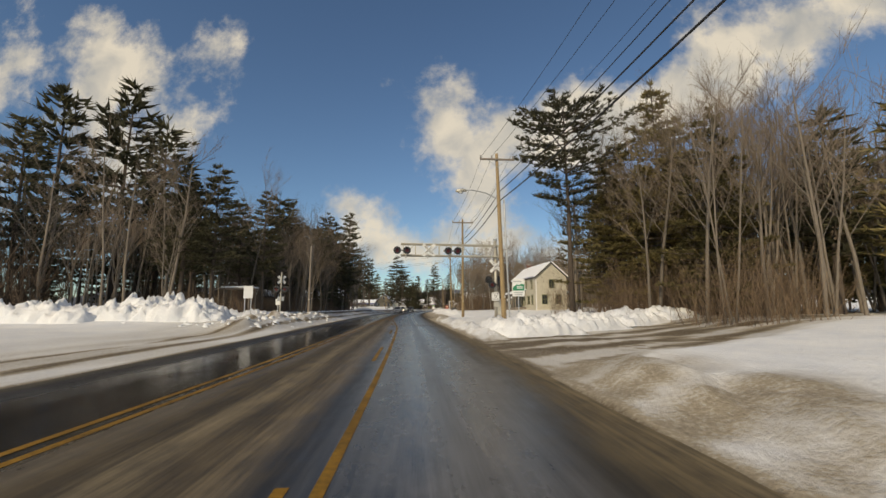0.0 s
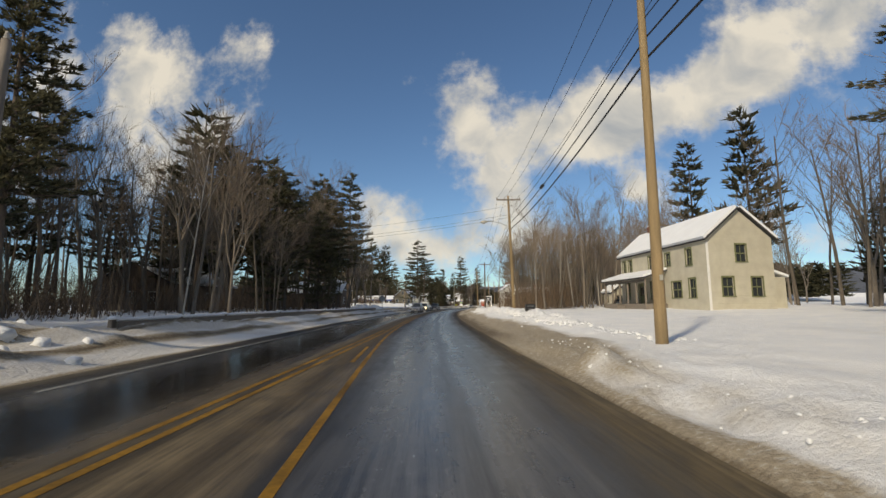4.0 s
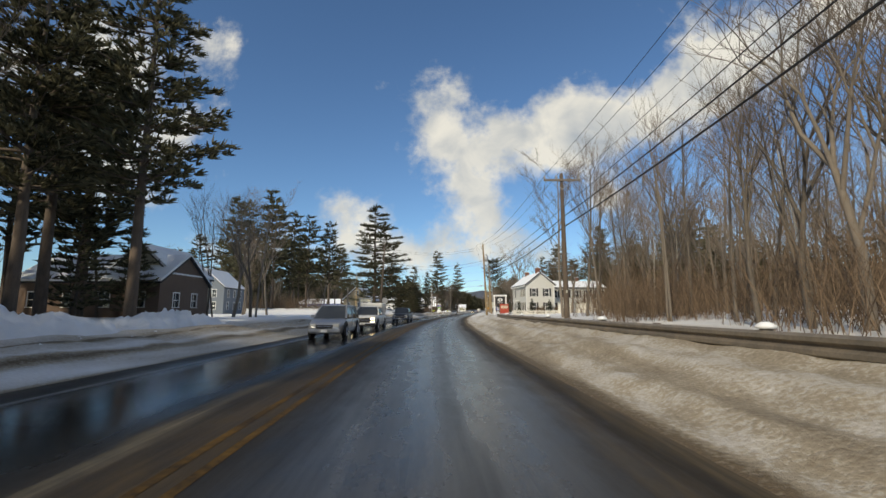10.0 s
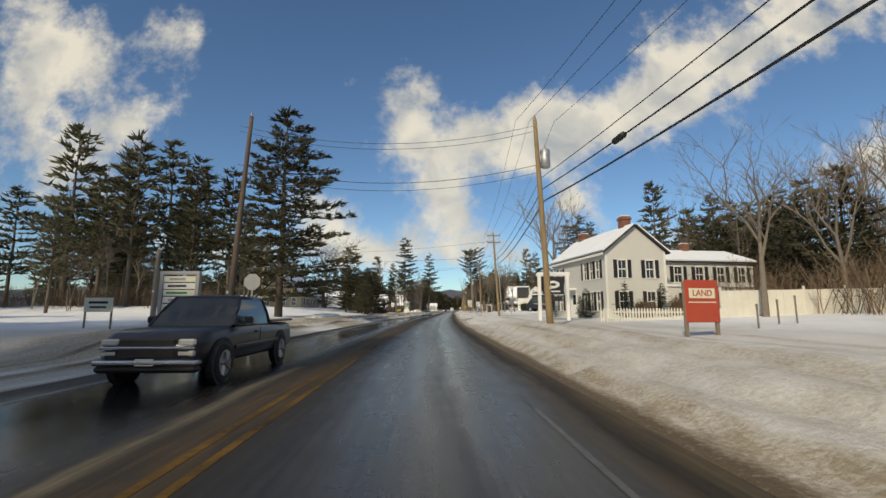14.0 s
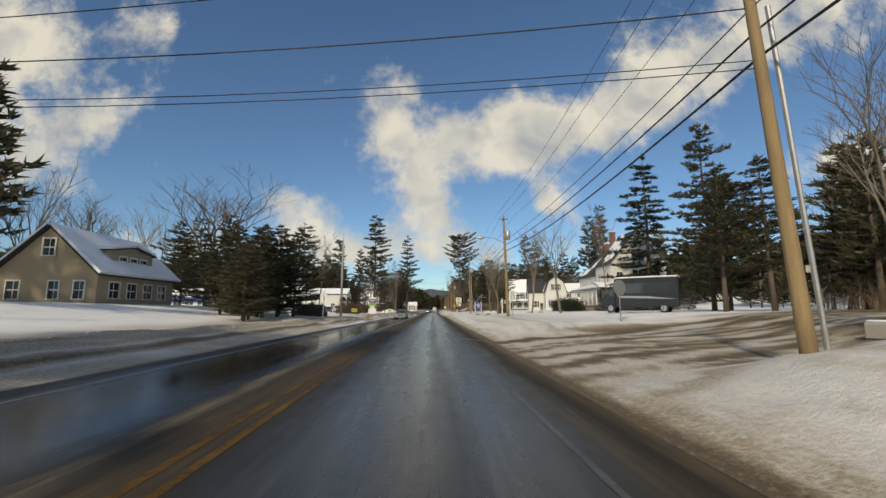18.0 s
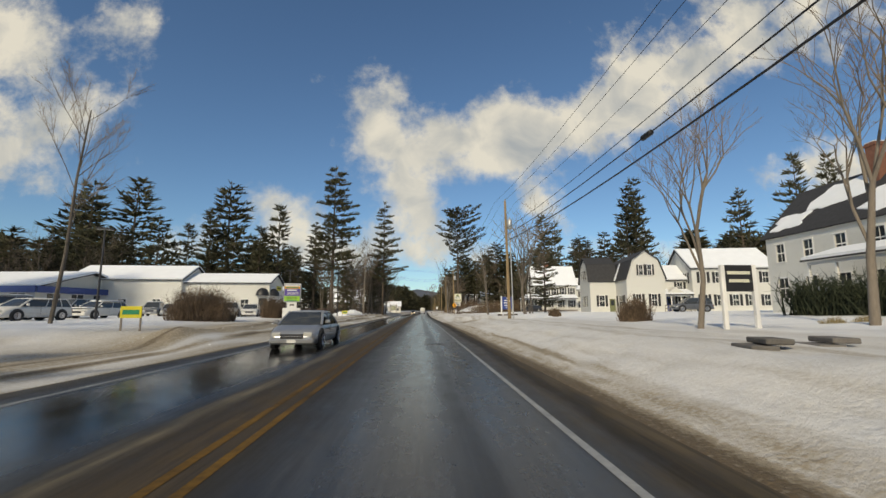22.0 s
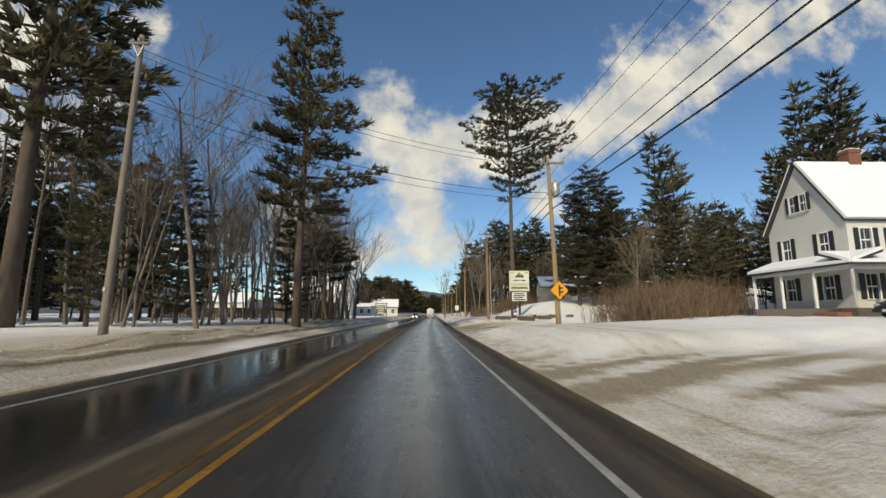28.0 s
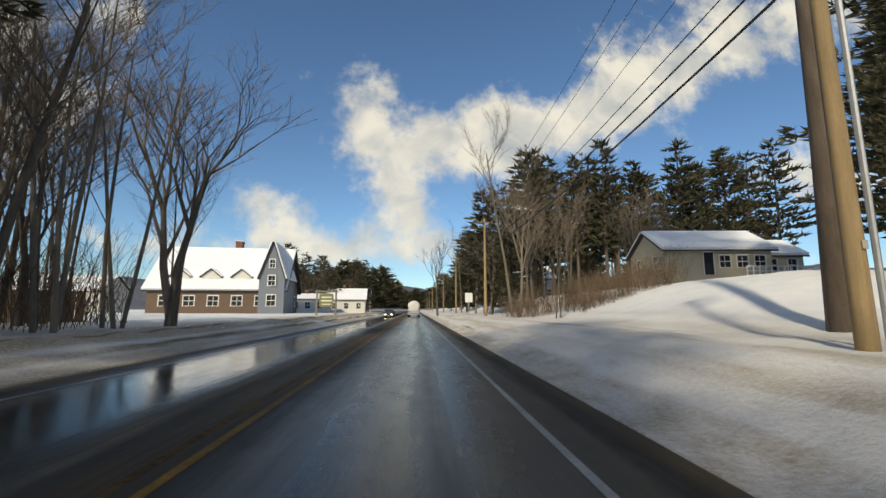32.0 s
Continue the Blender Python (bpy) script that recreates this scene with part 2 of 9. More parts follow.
def asphalt_material():
    """Wet winter asphalt: UV x runs across the road in metres, y along it."""
    m = bpy.data.materials.new("wet_asphalt")
    m.use_nodes = True
    t = m.node_tree
    b = t.nodes["Principled BSDF"]
    uv = t.nodes.new("ShaderNodeUVMap")
    uv.uv_map = "road"
    sep = t.nodes.new("ShaderNodeSeparateXYZ")
    t.links.new(uv.outputs[0], sep.inputs[0])

    def stripes(scale, along, detail=5.0, rough=0.6):
        mp = t.nodes.new("ShaderNodeMapping")
        mp.inputs["Scale"].default_value = (1.0, along, 1.0)
        t.links.new(uv.outputs[0], mp.inputs["Vector"])
        n = node(t, "ShaderNodeTexNoise", Scale=scale, Detail=detail, Roughness=rough)
        t.links.new(mp.outputs[0], n.inputs["Vector"])
        return n.outputs[0]

    def mixed(fac, a, c):
        n = t.nodes.new("ShaderNodeMixRGB")
        t.links.new(fac, n.inputs[0])
        t.links.new(a, n.inputs[1])
        t.links.new(c, n.inputs[2])
        return n.outputs[0]

    long_n, mid_n, fine_n = stripes(1.3, 0.05), stripes(0.55, 0.3), stripes(7.0, 0.05, 8.0, 0.7)
    blots, drag = stripes(2.6, 0.5, 9.0, 0.65), stripes(14.0, 0.03, 6.0, 0.7)
    grain = node(t, "ShaderNodeTexNoise", Scale=70.0, Detail=3.0)
    t.links.new(uv.outputs[0], grain.inputs["Vector"])
    # where the wheels and the plough left things: the bands wander a little
    wander = calc(t, "ADD", calc(t, "MULTIPLY", calc(t, "SUBTRACT", mid_n, 0.5), 0.7), calc(t, "MULTIPLY", calc(t, "SUBTRACT", fine_n, 0.5), 0.5))
    across = calc(t, "ADD", sep.outputs[0], wander)
    place = calc(t, "DIVIDE", calc(t, "ADD", across, 7.3), 10.05)

    def bands(rows):
        r = t.nodes.new("ShaderNodeValToRGB")
        e = r.color_ramp.elements
        while len(e) < len(rows):
            e.new(0.5)
        for k, (l, c) in enumerate(rows):
            e[k].position = (l + 7.3) / 10.05
            e[k].color = (*c, 1) if isinstance(c, tuple) else (c, c, c, 1)
        t.links.new(place, r.inputs[0])
        return r.outputs[0]

    tar, damp = (0.013, 0.013, 0.014), (0.038, 0.036, 0.034)
    # driver's lane greys are raised to hold some reflected sky
    usual = bands(((-7.3, (0.11, 0.092, 0.066)), (-6.95, (0.05, 0.043, 0.033)), (-6.5, (0.022, 0.021, 0.019)), (-6.1, tar), (-3.75, tar), (-3.35, (0.03, 0.026, 0.021)),
                   (-3.1, (0.15, 0.128, 0.092)), (-2.9, (0.045, 0.036, 0.026)), (-2.5, (0.078, 0.055, 0.030)), (-2.15, (0.070, 0.050, 0.028)), (-1.9, (0.036, 0.031, 0.025)), (-1.5, damp),
                   (-0.75, (0.068, 0.067, 0.067)), (0.1, (0.064, 0.063, 0.064)), (0.42, (0.036, 0.035, 0.035)), (0.62, (0.066, 0.065, 0.065)), (1.35, (0.060, 0.058, 0.055)), (1.72, (0.036, 0.030, 0.022)),
                   (2.0, (0.075, 0.056, 0.032)), (2.25, (0.026, 0.020, 0.013)), (2.6, (0.10, 0.077, 0.047))))
    # at the crossing sand covers the island between the two yellow pairs, and the right lane's greys hold the sky's
    # sheen
    sand_and_sheen = bands(((-7.3, (0.12, 0.10, 0.07)), (-6.9, (0.045, 0.039, 0.03)), (-6.2, tar), (-4.4, tar), (-3.9, (0.035, 0.030, 0.022)), (-3.5, (0.15, 0.118, 0.076)), (-2.9, (0.075, 0.058, 0.037)),
                   (-2.5, (0.22, 0.175, 0.112)), (-2.1, (0.08, 0.062, 0.041)), (-1.6, (0.19, 0.148, 0.093)), (-1.25, (0.035, 0.030, 0.023)), (-0.9, (0.07, 0.068, 0.067)), (0.1, (0.135, 0.134, 0.138)),
                   (1.2, (0.10, 0.098, 0.098)), (1.6, (0.05, 0.042, 0.030)), (2.0, (0.12, 0.092, 0.051)), (2.3, (0.16, 0.122, 0.07)), (2.75, (0.22, 0.172, 0.105))))
    early = t.nodes.new("ShaderNodeMapRange")
    for key, value in zip(("From Min", "From Max", "To Min", "To Max"), (36, 60, 1.0, 0.0)):
        early.inputs[key].default_value = value
    t.links.new(sep.outputs[1], early.inputs["Value"])
    base = mixed(early.outputs[0], usual, sand_and_sheen)
    # the sand lies torn in streaks and blots over the tar
    torn = t.nodes.new("ShaderNodeMapRange")
    for key, value in zip(("From Min", "From Max", "To Min", "To Max"), (0.42, 0.58, 0.0, 1.0)):
        torn.inputs[key].default_value = value
    t.links.new(calc(t, "ADD", calc(t, "MULTIPLY", drag, 0.4), calc(t, "ADD", calc(t, "MULTIPLY", blots, 0.35), calc(t, "MULTIPLY", fine_n, 0.25))), torn.inputs["Value"])
    dark = t.nodes.new("ShaderNodeRGB")
    dark.outputs[0].default_value = (0.017, 0.016, 0.015, 1)
    keep = calc(t, "ADD", calc(t, "MULTIPLY", torn.outputs[0], 0.7), 0.36, True)
    col = mixed(keep, dark.outputs[0], base)
    t.links.new(col, b.inputs["Base Color"])
    # standing water in the oncoming lane, a damp sheen in the other, dull sand
    gloss = bands(((-7.3, 0.7), (-6.6, 0.4), (-6.0, 0.16), (-5.2, 0.09), (-4.0, 0.13), (-3.4, 0.35), (-3.1, 0.75), (-2.0, 0.7), (-1.5, 0.45), (-0.9, 0.27), (0.0, 0.22), (0.4, 0.34), (0.7, 0.24), (1.5, 0.32), (2.0, 0.5), (2.4, 0.8)))
    rough = calc(t, "ADD", gloss, calc(t, "MULTIPLY", calc(t, "SUBTRACT", calc(t, "ADD", calc(t, "MULTIPLY", blots, 0.6), calc(t, "MULTIPLY", long_n, 0.4)), 0.47), calc(t, "ADD", calc(t, "MULTIPLY", gloss, 0.9), 0.22)))
    rough = calc(t, "MAXIMUM", rough, 0.035)
    t.links.new(rough, b.inputs["Roughness"])
    b.inputs["Specular IOR Level"].default_value = 0.25
    p = node(t, "ShaderNodeBump", Distance=0.012)
    t.links.new(calc(t, "MULTIPLY", rough, 0.55, True), p.inputs["Strength"])
    t.links.new(calc(t, "ADD", calc(t, "MULTIPLY", grain.outputs[0], 0.8), calc(t, "MULTIPLY", calc(t, "ADD", blots, fine_n), 1.2)), p.inputs["Height"])
    t.links.new(p.outputs[0], b.inputs["Normal"])
    return m


def glass_material():
    m = bpy.data.materials.new("window_glass")
    m.use_nodes = True
    b = m.node_tree.nodes["Principled BSDF"]
    b.inputs["Base Color"].default_value = (0.035, 0.04, 0.045, 1)
    b.inputs["Roughness"].default_value = 0.06
    b.inputs["Specular IOR Level"].default_value = 0.7
    return m


def glow(name, color, strength):
    m = bpy.data.materials.new(name)
    m.use_nodes = True
    b = m.node_tree.nodes["Principled BSDF"]
    b.inputs["Base Color"].default_value = (*color, 1)
    b.inputs["Emission Color"].default_value = (*color, 1)
    b.inputs["Emission Strength"].default_value = strength
    return m


SNOW, ASPHALT, GLASS = snow_material(), asphalt_material(), glass_material()
ROOF_SNOW = mat("roof_snow", (0.80, 0.82, 0.85), 0.8, vary=0.06, scale=0.8, fine=12, bump=0.5, spec=0.2)
YELLOW_LINE = mat("yellow_road_paint", (0.13, 0.08, 0.025), 0.75, spec=0.2, vary=0.6, scale=0.9, fine=14, bump=0.1, second=(0.38, 0.20, 0.025), mix=0.54)
WORN_YELLOW = mat("worn_yellow_road_paint", (0.062, 0.043, 0.024), 0.85, vary=0.4, scale=0.7, fine=10, bump=0.1, second=(0.26, 0.14, 0.025), mix=0.6, spec=0.15)
TYRE_TRACK = mat("wet_tyre_track", (0.022, 0.020, 0.018), 0.4, vary=0.5, scale=1.2, fine=9, bump=0.2, second=(0.055, 0.050, 0.044))
FAINT_LINE = mat("worn_white_road_paint", (0.045, 0.043, 0.04), 0.45, vary=0.5, scale=0.8, fine=12, bump=0.1, second=(0.19, 0.185, 0.17), mix=0.58)
WHITE_LINE = mat("white_road_paint", (0.26, 0.26, 0.25), 0.45, vary=0.5, scale=1.2, fine=18, bump=0.1)
PINE_BARK = mat("pine_bark", (0.10, 0.076, 0.058), 0.9, vary=0.45, scale=2, fine=14, bump=0.6, per_object=0.3, streak=(4, 4, 1))
GREY_BARK = mat("grey_bark", (0.155, 0.130, 0.104), 0.9, vary=0.4, scale=2, fine=16, bump=0.5, per_object=0.4, streak=(4, 4, 1))
BIRCH_BARK = mat("birch_bark", (0.42, 0.39, 0.34), 0.8, vary=0.4, scale=2, fine=10, bump=0.3, streak=(1, 1, 5))
TWIG = mat("bare_twigs", (0.175, 0.136, 0.102), 0.9, vary=0.4, scale=1, fine=10, bump=0.0, island=0.3, per_object=0.4)
NEEDLES = mat("pine_needles", (0.080, 0.079, 0.045), 0.75, vary=0.5, scale=0.5, fine=5, bump=0.0, island=0.5, per_object=0.3, spec=0.25, second=(0.155, 0.145, 0.085))
SPRUCE = mat("spruce_needles", (0.042, 0.056, 0.034), 0.75, vary=0.45, scale=0.5, fine=5, bump=0.0, island=0.5, per_object=0.3, spec=0.25, second=(0.10, 0.115, 0.066))
# needle colour lightened towards gold to hold the warm sun on these trees
SUNLIT_HEMLOCK = mat("sunlit_hemlock_needles", (0.17, 0.148, 0.064), 0.75, vary=0.45, scale=0.5, fine=5, bump=0.0, island=0.5, per_object=0.3, spec=0.25, second=(0.31, 0.255, 0.112))
for leafy in (NEEDLES, SPRUCE, SUNLIT_HEMLOCK):
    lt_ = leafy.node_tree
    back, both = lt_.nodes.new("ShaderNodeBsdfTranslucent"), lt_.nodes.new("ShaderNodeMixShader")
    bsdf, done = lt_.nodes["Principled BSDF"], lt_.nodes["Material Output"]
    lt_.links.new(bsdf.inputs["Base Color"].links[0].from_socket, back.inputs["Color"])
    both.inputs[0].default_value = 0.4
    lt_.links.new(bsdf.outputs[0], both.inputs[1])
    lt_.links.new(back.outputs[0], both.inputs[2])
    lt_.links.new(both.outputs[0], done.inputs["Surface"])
BRUSH = mat("brown_brush", (0.115, 0.078, 0.050), 0.9, vary=0.5, scale=0.8, fine=6, bump=0.0, island=0.5, second=(0.21, 0.145, 0.092))
POLE_WOOD = mat("pole_wood", (0.30, 0.215, 0.115), 0.85, vary=0.3, scale=1.5, fine=20, bump=0.4, streak=(6, 6, 0.6), per_object=0.25)
GREY_WOOD = mat("weathered_wood", (0.20, 0.17, 0.14), 0.85, vary=0.3, scale=2, fine=25, bump=0.3, streak=(5, 5, 1))
STEEL = mat("galvanised_steel", (0.46, 0.47, 0.48), 0.45, 0.7, vary=0.18, scale=4, fine=30, bump=0.05)
ALUMINIUM = mat("weathered_aluminium", (0.50, 0.47, 0.40), 0.5, 0.5, vary=0.2, scale=3, fine=25, bump=0.05)
RAIL_STEEL = mat("rusty_guardrail_steel", (0.19, 0.17, 0.145), 0.6, 0.35, vary=0.35, scale=2, fine=20, bump=0.1, second=(0.30, 0.25, 0.19))
DARK_STEEL = mat("dark_steel", (0.05, 0.05, 0.055), 0.5, 0.5, vary=0.25, bump=0.05)
RUST_RAIL = mat("worn_rail_steel", (0.16, 0.12, 0.10), 0.4, 0.8, vary=0.3, bump=0.1)
CABLE = mat("black_cable", (0.012, 0.012, 0.013), 0.7, vary=0.2, bump=0.0)
WHITE_PAINT = siding("white_clapboard", (0.74, 0.73, 0.68), (0.55, 0.53, 0.47), wear=0.25)
OLD_PAINT = siding("peeling_clapboard", (0.66, 0.62, 0.50), (0.42, 0.38, 0.30), wear=0.10)
TAN_SIDING = siding("tan_siding", (0.42, 0.34, 0.22), (0.34, 0.27, 0.18), wear=0.25)
GREY_SIDING = siding("grey_siding", (0.20, 0.23, 0.27), (0.14, 0.16, 0.19), wear=0.25)
BROWN_SIDING = siding("brown_siding", (0.15, 0.10, 0.07), (0.09, 0.06, 0.045), wear=0.2)
CREAM_SIDING = siding("cream_siding", (0.55, 0.49, 0.36), (0.45, 0.40, 0.30), wear=0.25)
TRIM = mat("white_trim", (0.76, 0.75, 0.72), 0.5, vary=0.08, bump=0.05)
GREEN_TRIM = mat("olive_trim", (0.16, 0.17, 0.08), 0.6, vary=0.25, bump=0.1)
BLACK_PAINT = mat("black_paint", (0.018, 0.018, 0.02), 0.5, vary=0.2, bump=0.05)
SHINGLE = mat("dark_shingles", (0.035, 0.035, 0.038), 0.85, vary=0.35, scale=3, fine=30, bump=0.5)
BRICK = mat("chimney_brick", (0.20, 0.088, 0.056), 0.85, vary=0.35, scale=6, fine=40, bump=0.4)
CONCRETE = mat("concrete", (0.36, 0.34, 0.31), 0.85, vary=0.2, scale=2, fine=30, bump=0.25)
WHITE_SIGN = mat("white_sign_face", (0.72, 0.72, 0.70), 0.4, vary=0.06, bump=0.02)
GREY_SIGN = mat("bare_aluminium_sign_back", (0.33, 0.34, 0.35), 0.45, 0.5, vary=0.12, bump=0.02)
GREEN_SIGN = mat("green_sign_face", (0.02, 0.22, 0.11), 0.4, vary=0.1, bump=0.02)
YELLOW_SIGN = mat("yellow_sign_face", (0.75, 0.33, 0.01), 0.4, vary=0.06, bump=0.02)
LEMON_SIGN = mat("lemon_sign_face", (0.62, 0.55, 0.04), 0.4, vary=0.06, bump=0.02)
PURPLE_SIGN = mat("purple_sign", (0.10, 0.07, 0.30), 0.4, vary=0.1, bump=0.0)
LIME_SIGN = mat("lime_sign_face", (0.30, 0.55, 0.06), 0.4, vary=0.06, bump=0.02)
OLIVE_SIGN = mat("olive_sign_print", (0.34, 0.36, 0.14), 0.45, vary=0.1, bump=0.02)
DARK_GREEN = mat("dark_green_sign_print", (0.05, 0.10, 0.035), 0.45, vary=0.1, bump=0.02)
RED_SIGN = mat("red_sign_face", (0.42, 0.07, 0.04), 0.45, vary=0.12, bump=0.02)
BLUE_SIGN = mat("blue_sign_face", (0.03, 0.06, 0.24), 0.4, vary=0.1, bump=0.02)
CREAM_SIGN = mat("cream_sign_face", (0.68, 0.66, 0.52), 0.45, vary=0.08, bump=0.02)
RUBBER = mat("tyre_rubber", (0.015, 0.015, 0.015), 0.8, vary=0.3, bump=0.1)
CHROME = mat("chrome", (0.6, 0.6, 0.62), 0.15, 1.0, vary=0.05, bump=0.0)
ALLOY = mat("alloy_rim", (0.45, 0.45, 0.47), 0.3, 0.9, vary=0.1, bump=0.0)
SILVER_CAR = mat("silver_car_paint", (0.36, 0.37, 0.39), 0.28, 0.55, vary=0.12, scale=1.5, bump=0.0)
WHITE_CAR = mat("white_car_paint", (0.62, 0.61, 0.58), 0.3, 0.0, vary=0.12, scale=1.5, bump=0.0)
DARK_CAR = mat("dark_car_paint", (0.03, 0.032, 0.04), 0.28, 0.3, vary=0.25, scale=1.5, bump=0.0)
GREY_CAR = mat("grey_car_paint", (0.13, 0.14, 0.16), 0.3, 0.4, vary=0.2, scale=1.5, bump=0.0)
RED_CAR = mat("maroon_car_paint", (0.10, 0.025, 0.022), 0.3, 0.2, vary=0.2, scale=1.5, bump=0.0)
LENS = mat("headlight_lens", (0.55, 0.55, 0.52), 0.1, 0.2, vary=0.05, bump=0.0)
FLASHER_LENS = mat("unlit_flasher_lens", (0.13, 0.014, 0.012), 0.2, vary=0.15, bump=0.0)
RED_LENS = mat("red_lens", (0.30, 0.02, 0.02), 0.15, vary=0.15, bump=0.0)
LAMP_ON = glow("lit_headlamp", (1.0, 0.78, 0.45), 6.0)
FENCE_WHITE = mat("white_fence_paint", (0.66, 0.63, 0.55), 0.6, vary=0.12, scale=1.0, bump=0.1)
PLASTIC = mat("dark_plastic", (0.02, 0.02, 0.022), 0.55, vary=0.2, bump=0.05)
BRASS = mat("gilt_metal", (0.55, 0.38, 0.10), 0.35, 0.8, vary=0.1, bump=0.0)
STONE = mat("grey_stone", (0.13, 0.12, 0.11), 0.85, vary=0.35, scale=3, fine=25, bump=0.5, per_object=0.4)
# blue distance haze is mixed into the hills' colour
HAZY_WOODS = mat("hazy_wooded_hill", (0.050, 0.062, 0.085), 0.95, vary=0.35, scale=0.02, fine=0.15, bump=0.0, second=(0.12, 0.13, 0.16))
AWNING_BLUE = mat("blue_fascia", (0.03, 0.06, 0.22), 0.5, vary=0.15, bump=0.05)


# ---- mesh helpers ----
class MB:
    """Collects vertices and faces of one mesh."""

    def __init__(self):
        self.v, self.f = [], []

    def convex(self, pts, faces):
        """Faces of a convex lump, turned to face outwards."""
        n, c = len(self.v), sum((Vector(p) for p in pts), Vector()) / len(pts)
        self.v += [tuple(p) for p in pts]
        for f in faces:
            a, b, d = (Vector(pts[i]) for i in f[:3])
            out = (b - a).cross(d - a).dot((a + d) / 2 - c) >= 0
            self.f.append([n + i for i in (f if out else f[::-1])])
        return self

    def box(self, x0, y0, z0, x1, y1, z1, b=0.0):
        h = [(x1 - x0) / 2, (y1 - y0) / 2, (z1 - z0) / 2]
        c = [(x1 + x0) / 2, (y1 + y0) / 2, (z1 + z0) / 2]
        if b <= 0:
            pts = [(c[0] + i * h[0], c[1] + j * h[1], c[2] + k * h[2]) for i in (-1, 1) for j in (-1, 1) for k in (-1, 1)]
            return self.convex(pts, [(0, 1, 3, 2), (4, 5, 7, 6), (0, 1, 5, 4), (2, 3, 7, 6), (0, 2, 6, 4), (1, 3, 7, 5)])
        b = min(b, *(0.45 * 2 * q for q in h))
        pts, idx = [], {}
        for i in (-1, 1):
            for j in (-1, 1):
                for k in (-1, 1):
                    for a in range(3):
                        s = (i, j, k)
                        idx[s, a] = len(pts)
                        pts.append(tuple(c[q] + s[q] * (h[q] - (0 if q == a else b)) for q in range(3)))
        faces = []
        for a in range(3):
            o = [q for q in range(3) if q != a]
            for sgn in (-1, 1):
                ring = []
                for p, q in ((-1, -1), (1, -1), (1, 1), (-1, 1)):
                    s = [0, 0, 0]
                    s[a], s[o[0]], s[o[1]] = sgn, p, q
                    ring.append(idx[tuple(s), a])
                faces.append(tuple(ring))
            for p in (-1, 1):
                for q in (-1, 1):
                    s1, s2 = [0, 0, 0], [0, 0, 0]
                    s1[a], s2[a] = -1, 1
                    for s in (s1, s2):
                        s[o[0]], s[o[1]] = p, q
                    s1, s2 = tuple(s1), tuple(s2)
                    faces.append((idx[s1, o[0]], idx[s2, o[0]], idx[s2, o[1]], idx[s1, o[1]]))
        for i in (-1, 1):
            for j in (-1, 1):
                for k in (-1, 1):
                    faces.append(tuple(idx[(i, j, k), a] for a in range(3)))
        return self.convex(pts, faces)

    def tube(self, path, radii, n=6, caps=True):
        """A tapered round bar through the points of a path."""
        path = [Vector(p) for p in path]
        first = len(self.v)
        for i, p in enumerate(path):
            d = (path[min(i + 1, len(path) - 1)] - path[max(i - 1, 0)]).normalized()
            side = d.orthogonal().normalized()
            up = d.cross(side)
            r = radii[i] if isinstance(radii, (list, tuple)) else radii
            for k in range(n):
                a = 2 * math.pi * k / n
                self.v.append(tuple(p + (side * math.cos(a) + up * math.sin(a)) * r))
        for i in range(len(path) - 1):
            for k in range(n):
                a, b = first + i * n + k, first + i * n + (k + 1) % n
                self.f.append([a, b, b + n, a + n])
        if caps:
            self.f.append([first + k for k in range(n)][::-1])
            self.f.append([first + (len(path) - 1) * n + k for k in range(n)])
        return self

    def disc(self, c, axis, r, depth, n=16, ry=None):
        c, axis = Vector(c), Vector(axis).normalized()
        side = Vector((0, 0, 1)).cross(axis)
        side = side.normalized() if side.length > 0.01 else Vector((1, 0, 0))
        up = axis.cross(side)
        ry = ry or r
        ring = [side * (r * math.cos(2 * math.pi * k / n)) + up * (ry * math.sin(2 * math.pi * k / n)) for k in range(n)]
        pts = [tuple(c + q - axis * depth / 2) for q in ring] + [tuple(c + q + axis * depth / 2) for q in ring]
        faces = [tuple(range(n)), tuple(range(n, 2 * n))] + [(k, (k + 1) % n, n + (k + 1) % n, n + k) for k in range(n)]
        return self.convex(pts, faces)

    def prism(self, poly, axis, a0, a1):
        """A polygon in the two other axes, drawn out along one (0 x, 1 y, 2 z)."""
        o = [q for q in range(3) if q != axis]

        def at3(p, a):
            w = [0, 0, 0]
            w[axis], w[o[0]], w[o[1]] = a, p[0], p[1]
            return tuple(w)
        n, k = len(self.v), len(poly)
        self.v += [at3(p, a0) for p in poly] + [at3(p, a1) for p in poly]
        area = sum(poly[i][0] * poly[(i + 1) % k][1] - poly[(i + 1) % k][0] * poly[i][1] for i in range(k))
        flip = (area > 0) != (axis == 1)
        low, high = [n + i for i in range(k)], [n + k + i for i in range(k)]
        self.f.append(low[::-1] if flip else low)
        self.f.append(high if flip else high[::-1])
        for i in range(k):
            j = (i + 1) % k
            q = [n + i, n + j, n + k + j, n + k + i]
            self.f.append(q if flip else q[::-1])
        return self

    def mesh(self, name, material, smooth=False):
        me = bpy.data.meshes.new(name)
        me.from_pydata(self.v, [], self.f)
        me.materials.append(material)
        if smooth:
            me.polygons.foreach_set("use_smooth", [True] * len(me.polygons))
        me.update()
        return me


def part(name, mb, material, parent, label="", smooth=False):
    """One mesh object under a thing or under a part."""
    ob = new(name, mb.mesh(name, material, smooth) if isinstance(mb, MB) else mb)
    ob.parent = parent
    return tagged(ob, label)


